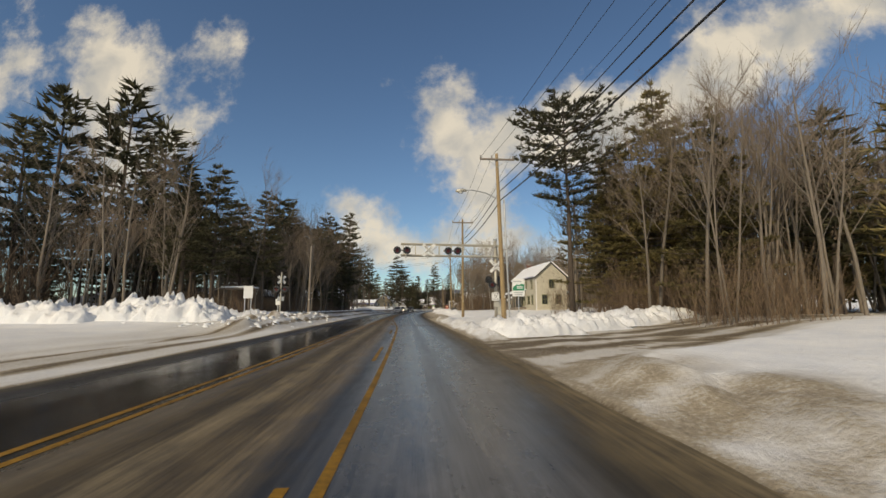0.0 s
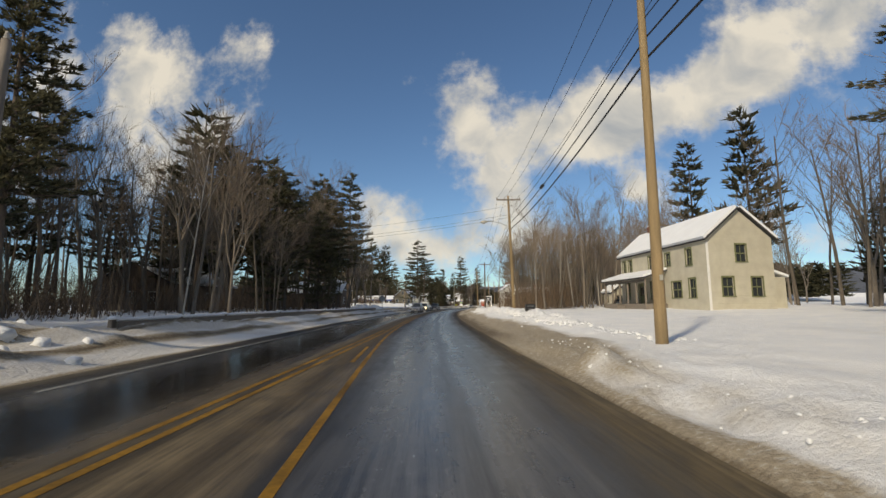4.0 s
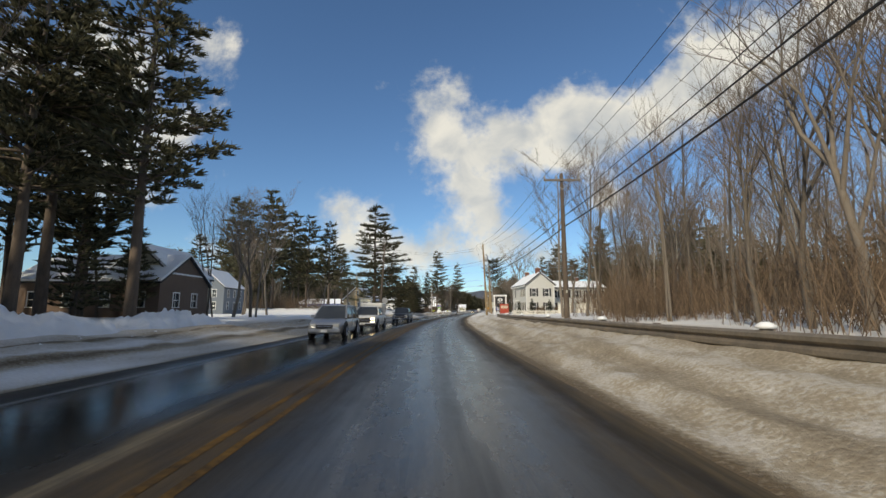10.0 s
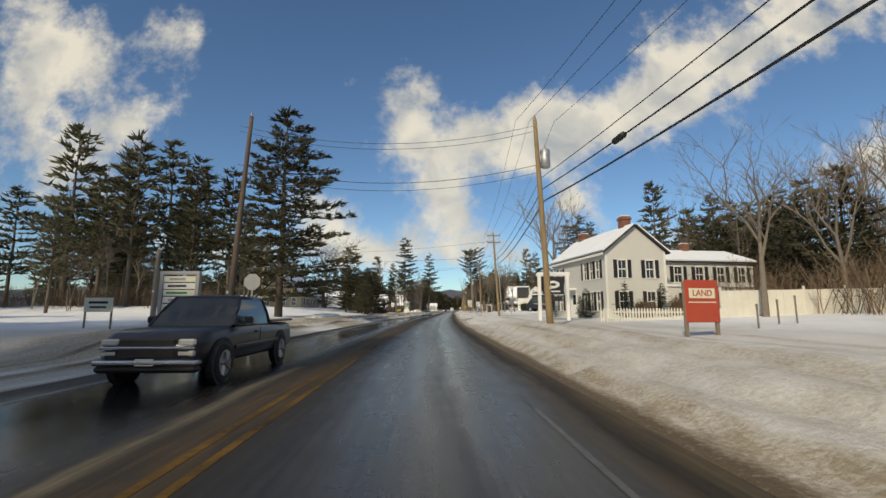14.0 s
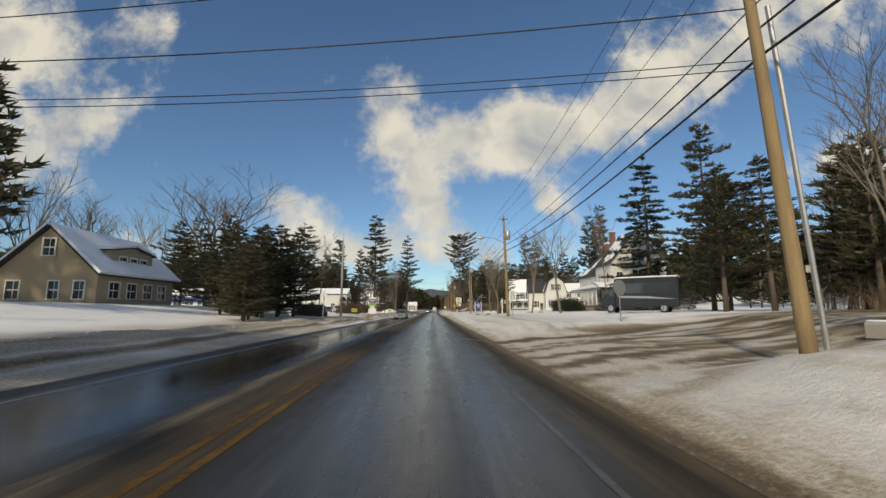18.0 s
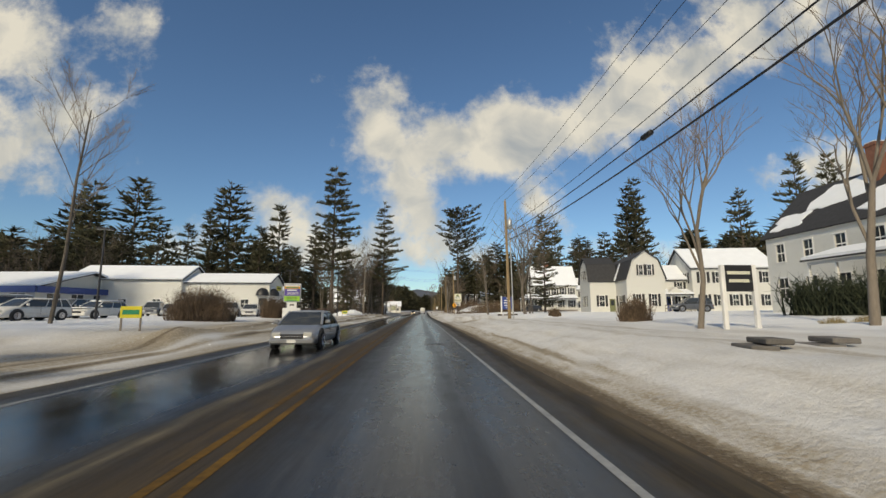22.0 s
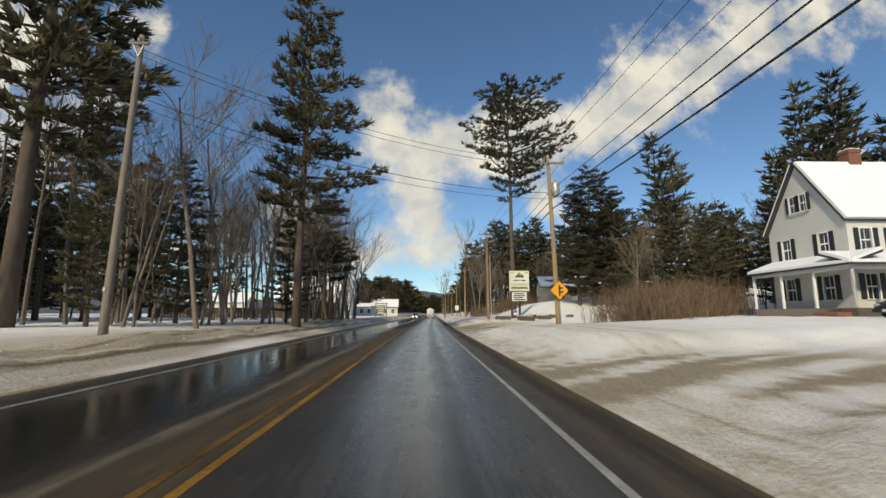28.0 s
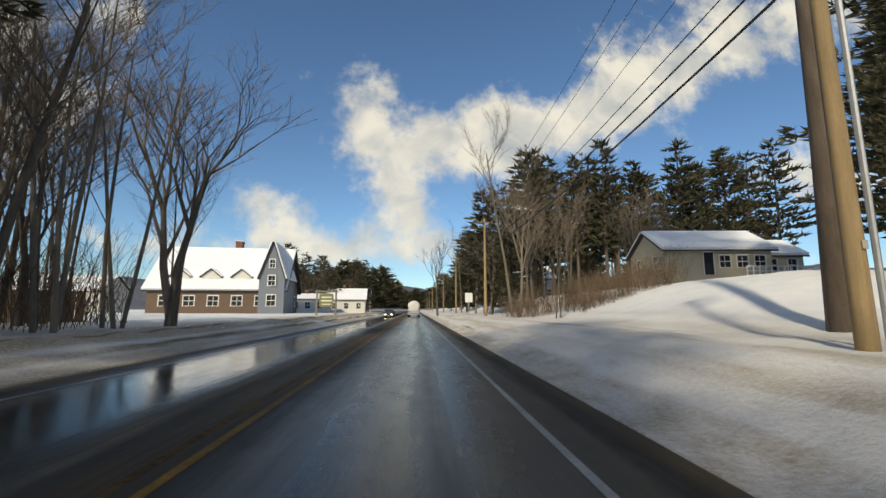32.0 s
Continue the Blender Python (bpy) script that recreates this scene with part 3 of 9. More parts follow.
def thing(name, label, category, x, y, z=None, yaw=0.0, group="", kind=""):
    """An Empty at the base of a thing, on the ground unless z is given."""
    ob = new(name)
    ob.empty_display_size = 0.2
    ob.matrix_basis = pose(x, y, ground_z(x, y) if z is None else z, 0, 0, yaw)
    return tagged(ob, label, category, group, kind)


def words(text, size, material, parent, m, name="lettering"):
    """Lettering with the built-in font, as a mesh."""
    cu = bpy.data.curves.new(name, "FONT")
    cu.body, cu.size, cu.align_x, cu.align_y, cu.extrude = text, size, "CENTER", "CENTER", 0.004
    tmp = bpy.data.objects.new(name, cu)
    me = bpy.data.meshes.new_from_object(tmp)
    bpy.data.objects.remove(tmp)
    me.materials.append(material)
    ob = new(name, me)
    ob.parent = parent
    ob.matrix_basis = m
    return ob


# ---- the plan: distance s along the drive, l metres to its right ----
BEND = (-0.0464, 0.8682, -5.6114, 15.145, -11.6948, -15.7459, 0.1138)
_ys = np.arange(-400.0, 1700.0, 1.0)
_in = np.clip(_ys, 0, 364)
_xs = np.polyval(BEND, _in / 100) + np.where(_ys < 0, _ys * -0.157, 0) + np.where(_ys > 364, (_ys - 364) * 0.0275, 0)
_dx, _dy = np.gradient(_xs), np.gradient(_ys)
_len = np.hypot(_dx, _dy)
_ss = np.cumsum(_len)
_ss -= np.interp(0.0, _ys, _ss)


def at(s, l):
    """World x, y of a place on the plan."""
    x, y = float(np.interp(s, _ss, _xs)), float(np.interp(s, _ss, _ys))
    tx, ty = float(np.interp(s, _ss, _dx / _len)), float(np.interp(s, _ss, _dy / _len))
    return x + ty * l, y - tx * l


def plan(x, y):
    """s, l of a world place."""
    i = int(np.argmin((_xs - x) ** 2 + (_ys - y) ** 2))
    tx, ty = _dx[i] / _len[i], _dy[i] / _len[i]
    rx, ry = x - _xs[i], y - _ys[i]
    return float(_ss[i] + rx * tx + ry * ty), float(rx * ty - ry * tx)


def heading(s):
    """Degrees the road turns to the left of +y at s."""
    return math.degrees(math.atan2(-float(np.interp(s, _ss, _dx)), float(np.interp(s, _ss, _dy))))


def ease(a):
    a = min(max(a, 0.0), 1.0)
    return a * a * (3 - 2 * a)


# mouths of side roads and drives: s at the verge, how s shifts with l, half width, side, slush
MOUTHS = ((14.5, 0.62, 5.0, 1, 0.95), (200.5, 0.55, 7.5, 1, 1.1), (287.5, 0.15, 7.0, 1, 0.6), (326.0, 0.1, 5.0, 1, 0.65), (355.5, 0.25, 8.5, 1, 0.75),
          (12.0, 0.0, 13.0, -1, 0.12), (146.0, 0.1, 6.0, -1, 0.25), (249.0, 0.1, 6.0, -1, 0.35))


def mouth(s, l):
    """How far a place lies in a drive's mouth, and how slushy it is there."""
    best, dirt = 0.0, 0.0
    for c, k, w, side, d in MOUTHS:
        if l * side > 0:
            q = abs(s - c - k * (abs(l) - 3)) / w
            e = 1 - ease((q - 0.75) / 0.5)
            if e > best:
                best, dirt = e, d
    return best, dirt


def land(s, l):
    """Height of the snow-covered ground."""
    m, _ = mouth(s, l)
    if l > 0:
        low = 0.5 + 0.5 * ease((s - 55) / 25)
        h = 0.72 * low * ease((l - 2.7) / 3.6) * (1 - 0.8 * m * (1 - ease((l - 14) / 12)))
        h += 0.5 * ease((l - 8) / 18) + 0.012 * max(min(l, 160) - 25, 0)
        h += 2.4 * ease((s - 372) / 16) * ease((l - 9) / 12) * (1 - ease((s - 480) / 60))
        h += 5.0 * ease((s - 300) / 120) * ease((l - 45) / 60)
    else:
        h = 0.5 * ease((-l - 7.2) / 2.6) * (1 - 0.75 * m) + 0.25 * ease((-l - 10) / 8) + 0.004 * max(min(-l, 200) - 20, 0)
        h += 1.2 * ease((-l - 16) / 12) * ease((s - 196) / 14) * (1 - ease((s - 236) / 12)) * (1 - ease((-l - 60) / 40))
    return h


def ground_z(x, y):
    return land(*plan(x, y))


def berm(s, l):
    """Ploughed lumps along the verges."""
    m, _ = mouth(s, l)
    x, y = at(s, l)
    n = noise.fractal(Vector((x * 0.55, y * 0.35, 3.0)), 1.0, 2.1, 4)
    n2 = noise.noise(Vector((x * 1.9, y * 1.9, 7.0)))
    n3 = noise.noise(Vector((x * 4.6, y * 4.6, 11.0)))
    if l > 0:
        near = math.exp(-((l - 4.2) / 1.2) ** 2)
        rough = 1.0 - 0.45 * ease((s - 46) / 8) * (1 - ease((s - 88) / 8)) + 0.5 * ease((20 - s) / 30) - 0.68 * ease((s - 90) / 8)
        worn = ease((s - 92) / 8)
        if 17 < s < 34:
            near = max(near, 1.3 * math.exp(-((l - 8.5) / 2.2) ** 2))
        # a low crumbly ridge at the crossing, a broken plough face by the farmhouse, wheel ruts by the guardrail
        ridge = ease((s - 17) / 5) * (1 - ease((s - 50) / 10)) * math.exp(-((l - 3.45) / 0.55) ** 2)
        face = ease((s - 50) / 8) * (1 - ease((s - 92) / 8)) * math.exp(-((l - 6.4) / 0.8) ** 2)
        ruts = ease((s - 92) / 8) * (1 - ease((s - 170) / 12)) * ease((l - 2.9) / 0.5) * (1 - ease((l - 5.6) / 1.2))
        extra = 0.16 * ridge * (1 + 1.2 * n) + (ridge + face) * (0.10 * n2 + 0.09 * n3) + 0.16 * face * (1 + n)
        extra += ruts * (0.05 * math.sin(l * 5.6 + 1.3 * n) + 0.035 * n2)
        n4 = noise.noise(Vector((x * 9.0, y * 6.0, 5.0)))
        extra += worn * ease((l - 2.9) / 0.6) * (1 - ease((l - 6.5) / 2.0)) * (0.035 * n3 + 0.03 * n4)
        return (0.22 * near * (0.6 + n) * rough + 0.09 * n2 * near * rough + extra) * (1 - m) + 0.07 * n * ease((l - 3) / 3) + 0.03 * m * n2 * ease((l - 2.9) / 1.0)
    near = math.exp(-((-l - 10.0) / 1.6) ** 2) * (1 + 2.2 * math.exp(-((s - 36) / 13) ** 2))
    return (0.20 * near * (0.6 + n) + 0.06 * n2 * near) * (1 - m) + 0.05 * n * ease((-l - 8) / 3)


# grit on the snow; verge shade is mixed into the same amount
def slush_shade(s, l):
    m, d = mouth(s, l)
    x, y = at(s, l)
    n = 0.5 + 0.5 * noise.fractal(Vector((x * 0.8, y * 0.12, 1.0)), 1.0, 2.0, 4)
    if l > 0:
        late = ease((s - 92) / 10)
        farm_ = ease((s - 44) / 8) * (1 - ease((s - 88) / 12))
        k1 = 0.5 + 0.5 * noise.fractal(Vector((x * 1.1, y * 0.06, 4.0)), 1.0, 2.0, 4)
        k2 = 0.5 + 0.5 * noise.fractal(Vector((x * 2.2, y * 1.6, 8.0)), 1.0, 2.0, 4)
        last_ = ease((s - 285) / 12)
        edge = 1 - ease((l - 2.45 - 0.35 * n * (1 - 0.7 * last_) - 0.3 * farm_ - 0.2 * (late - last_)) / (0.5 + 0.3 * farm_ - 0.2 * last_))
        near_farm = farm_ * (1 - ease((s - 62) / 9))
        sand = (0.40 + 0.05 * late - 0.10 * last_ - 0.12 * (1 - ease((s - 40) / 8)) + 0.14 * farm_ - 0.20 * (1 - ease((s - 40) / 8)) + 0.45 * (k2 - 0.5)) * (1 - ease((l - 3.05 - 0.7 * n - 0.35 * farm_ - 0.6 * near_farm - 0.5 * (1 - late)) / 0.7))
        sand += farm_ * (0.30 + 0.5 * (k2 - 0.5)) * (1 - ease((l - 3.3 - 1.1 * near_farm) / 0.8))
        line = late * 0.85 * math.exp(-((l - 3.75 - 0.22 * (n - 0.5)) / 0.09) ** 2) * min(max(3.2 * k1 - 1.35, 0), 1)
        line = max(line, late * 0.42 * math.exp(-((l - 6.9 - 0.5 * (n - 0.5)) / 0.5) ** 2) * min(max(3.0 * k1 - 0.9, 0), 1))
        # the base amount also holds shade over this stretch of verge
        ruts = ease((s - 92) / 8) * (1 - 0.3 * ease((s - 130) / 12)) * (1 - ease((s - 170) / 12)) * (1 - ease((l - 5.8) / 1.4)) * (0.44 + 0.60 * max(k1 - 0.42, 0) + 0.35 * (k2 - 0.5))
        # thin grit plus shade put into the snow's colour
        dust_shade = late * (0.17 + 0.55 * max(k1 - 0.45, 0) + 0.25 * max(k2 - 0.5, 0)) * (1 - ease((l - 8) / 8))
        r = 0.5 + 0.5 * noise.fractal(Vector((s * 0.9 - l * 0.5, l * 0.12, 5.0)), 1.0, 2.0, 4)
        start_ = min(max(2.0 * r - 0.6, 0.08), 0.62) * (1 - ease((l - 3.6 - n) / 2.8)) * (1 - ease((s - 14) / 5))
        wide = max(sand, line, ruts, dust_shade, start_, (0.04 + 0.08 * late) * (0.5 + n) * (1 - ease((l - 4) / 4)))
        far = 30 if s < 270 else 9
        tracks = m * d * (min(max(4.2 * r - 1.5, 0.32), 1.0) if s > 14 else min(max(3.4 * r - 1.2, 0.30), 0.85)) * (1 - ease((l - far) / far))
    else:
        edge = 1 - ease((-l - 7.0 - 0.25 * n) / 0.35)
        # left bank greyed past its real slush, standing in for shade
        wide = (0.26 + 0.20 * ease((s - 100) / 20)) * (1 - ease((-l - 7.8) / 2.8)) * min(1.7 * n, 1)
        wide = max(wide, (0.16 + 0.20 * ease((s - 100) / 20) + 0.28 * n) * ease((-l - 8.6) / 0.5) * (1 - ease((-l - 10) / 7)))
        wide = max(wide, min(1.7 * n, 1) * math.exp(-((-l - 9.4 - 0.6 * n) / 0.22) ** 2))
        wide = max(wide, min(1.9 * n, 1) * math.exp(-((-l - 8.3 - 0.4 * n) / 0.24) ** 2))
        tracks = m * d * (0.3 + n) * (1 - ease((-l - 25) / 15))
    return min(max(edge, wide, tracks), 1.0 if l < 2.7 or s > 96 or m > 0.3 else 0.56 + 0.44 * max(ease((s - 84) / 12), ease((s - 52) / 8) * (1 - ease((l - 2.8 - 0.6 * n) / 0.7))))


def make_ground():
    near_s = np.concatenate([np.arange(-24, 180, 0.4), np.arange(180, 390, 0.5), np.arange(390, 470, 0.8)])
    ss_ = np.concatenate([np.arange(-380, -24, 12.0), near_s, np.arange(470, 620, 4.0), np.arange(620, 1680, 30.0)])
    right = np.concatenate([np.arange(2.2, 5.2, 0.13), np.arange(5.2, 9, 0.24), np.arange(9, 22, 1.0), np.arange(22, 70, 4.0), np.array([70, 90, 120, 170, 260, 420, 700])])
    left = np.concatenate([np.arange(6.8, 10.9, 0.17), np.arange(10.9, 13, 0.35), np.arange(13, 26, 1.0), np.arange(26, 70, 4.0), np.array([70, 90, 120, 170, 260, 420, 700])])
    cols = np.concatenate([-left[::-1], np.array([-5.0, -2.0, 0.8]), right])
    verts, dirt = [], []
    for s in ss_:
        for l in cols:
            x, y = at(s, l)
            inside = -6.9 < l < 2.3
            z = -0.08 if inside else land(s, l) + (berm(s, l) if -30 < s < 480 and abs(l) < 40 else 0.0)
            if 2.1 < l < 2.68 or -7.25 < l < -6.7:
                z = -0.03
            elif not inside:
                z = max(z, 0.014)
            verts.append((x, y, z))
            dirt.append(1.0 if inside else slush_shade(s, l) if abs(l) < 60 else 0.0)
    n = len(cols)
    faces = [(i * n + j, i * n + j + 1, (i + 1) * n + j + 1, (i + 1) * n + j) for i in range(len(ss_) - 1) for j in range(n - 1)]
    me = bpy.data.meshes.new("ground")
    me.from_pydata(verts, [], faces)
    me.attributes.new("slush_shade", "FLOAT", "POINT").data.foreach_set("value", dirt)
    me.materials.append(SNOW)
    me.polygons.foreach_set("use_smooth", [True] * len(me.polygons))
    tagged(new("ground", me), "snow-covered ground with ploughed banks, slushy sand and shade put into its colour", "ground", kind="structure")


def snow_pile(s, l, w, d, h, turn, seed, label="heap of chunky ploughed snow beside the road"):
    """A heap pushed up by the plough: a dome broken into blocks."""
    mb, nx, ny = MB(), max(16, int(w * 7)), max(10, int(d * 7))
    x0, y0 = at(s, l)
    for i in range(nx + 1):
        for j in range(ny + 1):
            u, v = 2 * i / nx - 1, 2 * j / ny - 1
            q = max(0.0, 1 - abs(u) ** 2.4) * max(0.0, 1 - v * v)
            p = Vector((u * w * 1.1 + seed * 7, v * d * 1.1, seed))
            big = noise.fractal(p * 0.7, 1.0, 2.0, 4)
            block_ = noise.cell(p * 2.4) * 0.22 + noise.cell(p * 5.0) * 0.10
            mb.v.append((u * w / 2 + 0.12 * big, v * d / 2 + 0.1 * noise.noise(p * 2.0), h * q ** 0.6 * (0.8 + 0.5 * big + block_) - 0.22 * (1 - min(q * 3, 1))))
    mb.f += [[i * (ny + 1) + j, (i + 1) * (ny + 1) + j, (i + 1) * (ny + 1) + j + 1, i * (ny + 1) + j + 1] for i in range(nx) for j in range(ny)]
    ob = new("snow_bank", mb.mesh("snow_bank", SNOW, True))
    ob.matrix_basis = pose(x0, y0, max(land(s, l), 0.02), 0, 0, heading(s) + turn)
    tagged(ob, label, "snow pile")


# heaps at the crossing, then along the verges further on
CROSSING_HEAPS = ((29.0, -15.5, 8.0, 5.0, 1.45, 10), (33.5, -12.2, 7.0, 3.0, 0.7, 60), (40.0, -12.0, 7.0, 2.6, 0.55, 80), (27.0, -21.0, 7.0, 4.0, 1.0, 0),
    (21.8, 6.0, 5.0, 3.2, 0.75, 25), (24.8, 9.8, 6.0, 3.4, 0.8, 32), (28.0, 14.5, 6.0, 3.4, 0.8, 32), (31.5, 19.5, 6.0, 3.4, 0.75, 32),
    (26.5, 5.4, 5.0, 2.2, 0.5, 85))
VERGE_HEAPS = ((62.0, 7.0, 6.0, 2.0, 0.42, 90), (67.0, 7.2, 6.0, 2.2, 0.48, 90), (72.0, 7.0, 6.5, 2.2, 0.48, 90), (77.5, 6.6, 6.0, 2.0, 0.45, 90),
    (83.0, 6.2, 6.0, 2.0, 0.45, 90), (89.0, 5.6, 6.5, 2.0, 0.40, 90), (317.0, -13.0, 6.0, 3.0, 0.8, 70), (324.0, -13.0, 7.0, 3.4, 0.9, 80),
    (189.0, -12.5, 7.0, 3.0, 0.5, 85), (110.0, -13.0, 9.0, 3.0, 0.8, 85), (119.5, -13.4, 9.0, 3.0, 0.75, 95))
for k, (s, l, w, d, h, turn) in enumerate(CROSSING_HEAPS + VERGE_HEAPS):
    snow_pile(s, l, w, d, h, turn, k + 1)


def ribbon(name, s0, s1, l0, l1, z, material, step=3.0, cols=2, label="", category="", parent=None):
    """A strip along the road between two offsets, which may be functions of s."""
    f0 = l0 if callable(l0) else (lambda s: l0)
    f1 = l1 if callable(l1) else (lambda s: l1)
    num = max(2, int((s1 - s0) / step) + 1)
    verts, faces, uvs = [], [], []
    for i in range(num):
        s = s0 + (s1 - s0) * i / (num - 1)
        for j in range(cols):
            l = f0(s) + (f1(s) - f0(s)) * j / (cols - 1)
            x, y = at(s, l)
            verts.append((x, y, z))
            uvs.append((l, s))
    faces = [(i * cols + j, i * cols + j + 1, (i + 1) * cols + j + 1, (i + 1) * cols + j) for i in range(num - 1) for j in range(cols - 1)]
    me = bpy.data.meshes.new(name)
    me.from_pydata(verts, [], faces)
    layer = me.uv_layers.new(name="road")
    layer.data.foreach_set("uv", [c for p in me.polygons for k in p.vertices for c in uvs[k]])
    me.materials.append(material)
    ob = new(name, me)
    ob.parent = parent
    return tagged(ob, label, category, kind="" if parent else "structure")


make_ground()


def snow_lumps(name, label, s0, s1, centre, spread, num, lo, hi, seed):
    """Broken lumps of ploughed snow along a bank, each an uneven faceted block."""
    rng, mb = random.Random(seed), MB()
    for _ in range(num):
        s, l = rng.uniform(s0, s1), centre + rng.gauss(0, spread)
        if (-7.6 < l < 3.0) or mouth(s, l)[0] > 0.5:
            continue
        x, y = at(s, l)
        r = lo + (hi - lo) * rng.random() ** 2.5
        z = land(s, l) + berm(s, l) + r * rng.uniform(-0.55, 0.1)
        rings = []
        for k, (zz, rr) in enumerate(((-0.7, 0.75), (0.0, 1.05), (0.55, 0.7))):
            rings.append([len(mb.v) + i for i in range(6)])
            for i in range(6):
                a = 1.047 * i + 0.4 * k + rng.uniform(-0.25, 0.25)
                q = r * rr * rng.uniform(0.75, 1.25)
                mb.v.append((x + math.cos(a) * q, y + math.sin(a) * q * rng.uniform(0.8, 1.2), z + r * (zz + rng.uniform(-0.18, 0.18))))
        top = len(mb.v)
        mb.v.append((x + rng.uniform(-0.2, 0.2) * r, y + rng.uniform(-0.2, 0.2) * r, z + r * rng.uniform(0.75, 1.0)))
        for a, b in zip(rings, rings[1:]):
            mb.f += [[a[i], a[(i + 1) % 6], b[(i + 1) % 6], b[i]] for i in range(6)]
        mb.f += [[rings[-1][i], rings[-1][(i + 1) % 6], top] for i in range(6)]
    tagged(new(name, mb.mesh(name, SNOW, True)), label, "snow", kind="stuff")


for row in ((16, 50, -11.5, 2.4, 900, 0.04, 0.26, 1), (22, 34, 8.5, 1.6, 160, 0.04, 0.2, 3),
            (58, 100, 6.2, 0.5, 120, 0.02, 0.09, 4), (50, 300, -10.2, 0.7, 300, 0.02, 0.07, 5),
            (300, 420, -10.2, 0.8, 160, 0.02, 0.08, 8), (18, 52, 3.9, 0.4, 300, 0.015, 0.05, 9), (50, 62, 7.2, 0.4, 160, 0.03, 0.11, 10),
            (56, 98, 6.5, 0.45, 620, 0.03, 0.13, 11)):
    snow_lumps("ploughed_snow", "broken lumps of ploughed snow along the road bank", *row)
road = ribbon("road", -300, 1500, -7.3, 2.75, 0.0, ASPHALT, 3.0, 12, "wet dark asphalt road with sandy residue between lanes", "road")
def right_pair(s):
    return -0.99 - 1.13 * ease((s - 28) / 34)


def left_pair(s):
    return -3.95 + 0.022 * max(s, 0) if s < 25 else -3.4 + 1.1 * ease((s - 25) / 40)


for off, dashed in ((0.09, False), (-0.21, True)):
    if dashed:
        for k in range(-6, 5):
            ribbon("yellow_line", k * 12.2 - 0.3, k * 12.2 + 3.7, lambda s, o=off: right_pair(s) + o, lambda s, o=off: right_pair(s) + o + 0.11, 0.004, YELLOW_LINE, parent=road)
        ribbon("yellow_line", 62, 90, -2.12 - 0.21, -2.12 - 0.10, 0.004, YELLOW_LINE, parent=road)
        ribbon("yellow_line", 90, 286, -2.12 - 0.21, -2.12 - 0.10, 0.004, WORN_YELLOW, parent=road)
        ribbon("yellow_line", 286, 900, -2.12 - 0.21, -2.12 - 0.10, 0.004, WORN_YELLOW, parent=road)
    else:
        ribbon("yellow_line", -200, 90, lambda s, o=off: right_pair(s) + o, lambda s, o=off: right_pair(s) + o + 0.11, 0.004, YELLOW_LINE, parent=road)
        ribbon("yellow_line", 90, 286, -2.12 + off, -2.12 + off + 0.11, 0.004, WORN_YELLOW, parent=road)
        ribbon("yellow_line", 286, 900, -2.12 + off, -2.12 + off + 0.11, 0.004, YELLOW_LINE, parent=road)
for off in (0.0, -0.28):
    ribbon("yellow_line", -200, 62, lambda s, o=off: left_pair(s) + o, lambda s, o=off: left_pair(s) + o + 0.11, 0.004, YELLOW_LINE, parent=road)
# dark arcs where wheels turned out of the side road
for near_l, swing, reach in ((-0.5, 2.8, 4.5), (0.45, 1.9, 5.0)):
    def arc(s, base=near_l, swing=swing, reach=reach):
        return base + swing * math.exp(-(s - 207) / reach)
    ribbon("tyre_track", 206.4, 221, arc, lambda s, f=arc: f(s) + 0.02 + 0.15 * ease((221 - s) / 11), 0.004, TYRE_TRACK, 0.5, label="dark wet tyre track curving out of the side road", parent=road)
ribbon("white_edge_line", 45, 900, -6.4, -6.29, 0.004, WHITE_LINE, parent=road)
ribbon("white_edge_line", 118, 232, 1.56, 1.64, 0.004, FAINT_LINE, parent=road)
ribbon("white_edge_line", 232, 900, 1.55, 1.65, 0.004, WHITE_LINE, parent=road)


# ---- trees ----
def clump(mb, c, way, size, n, rng):
    """A tuft of needles: narrow blades fanned about a direction."""
    for _ in range(n):
        d = (way + Vector((rng.uniform(-1, 1), rng.uniform(-1, 1), rng.uniform(-0.35, 0.55)))).normalized()
        side = d.cross(Vector((rng.uniform(-1, 1), rng.uniform(-1, 1), rng.uniform(-1, 1))))
        if side.length < 0.05:
            continue
        side = side.normalized() * size * rng.uniform(0.09, 0.16) * (1.0 if n > 4 else 1.6)
        tip = c + d * size * rng.uniform(0.8, 1.5)
        mid = c + d * size * 0.45
        k = len(mb.v)
        if n < 5:
            mb.v += [tuple(c + side), tuple(tip), tuple(c - side)]
            mb.f.append([k, k + 1, k + 2])
            continue
        mb.v += [tuple(c), tuple(mid + side), tuple(tip), tuple(mid - side)]
        mb.f.append([k, k + 1, k + 2, k + 3])


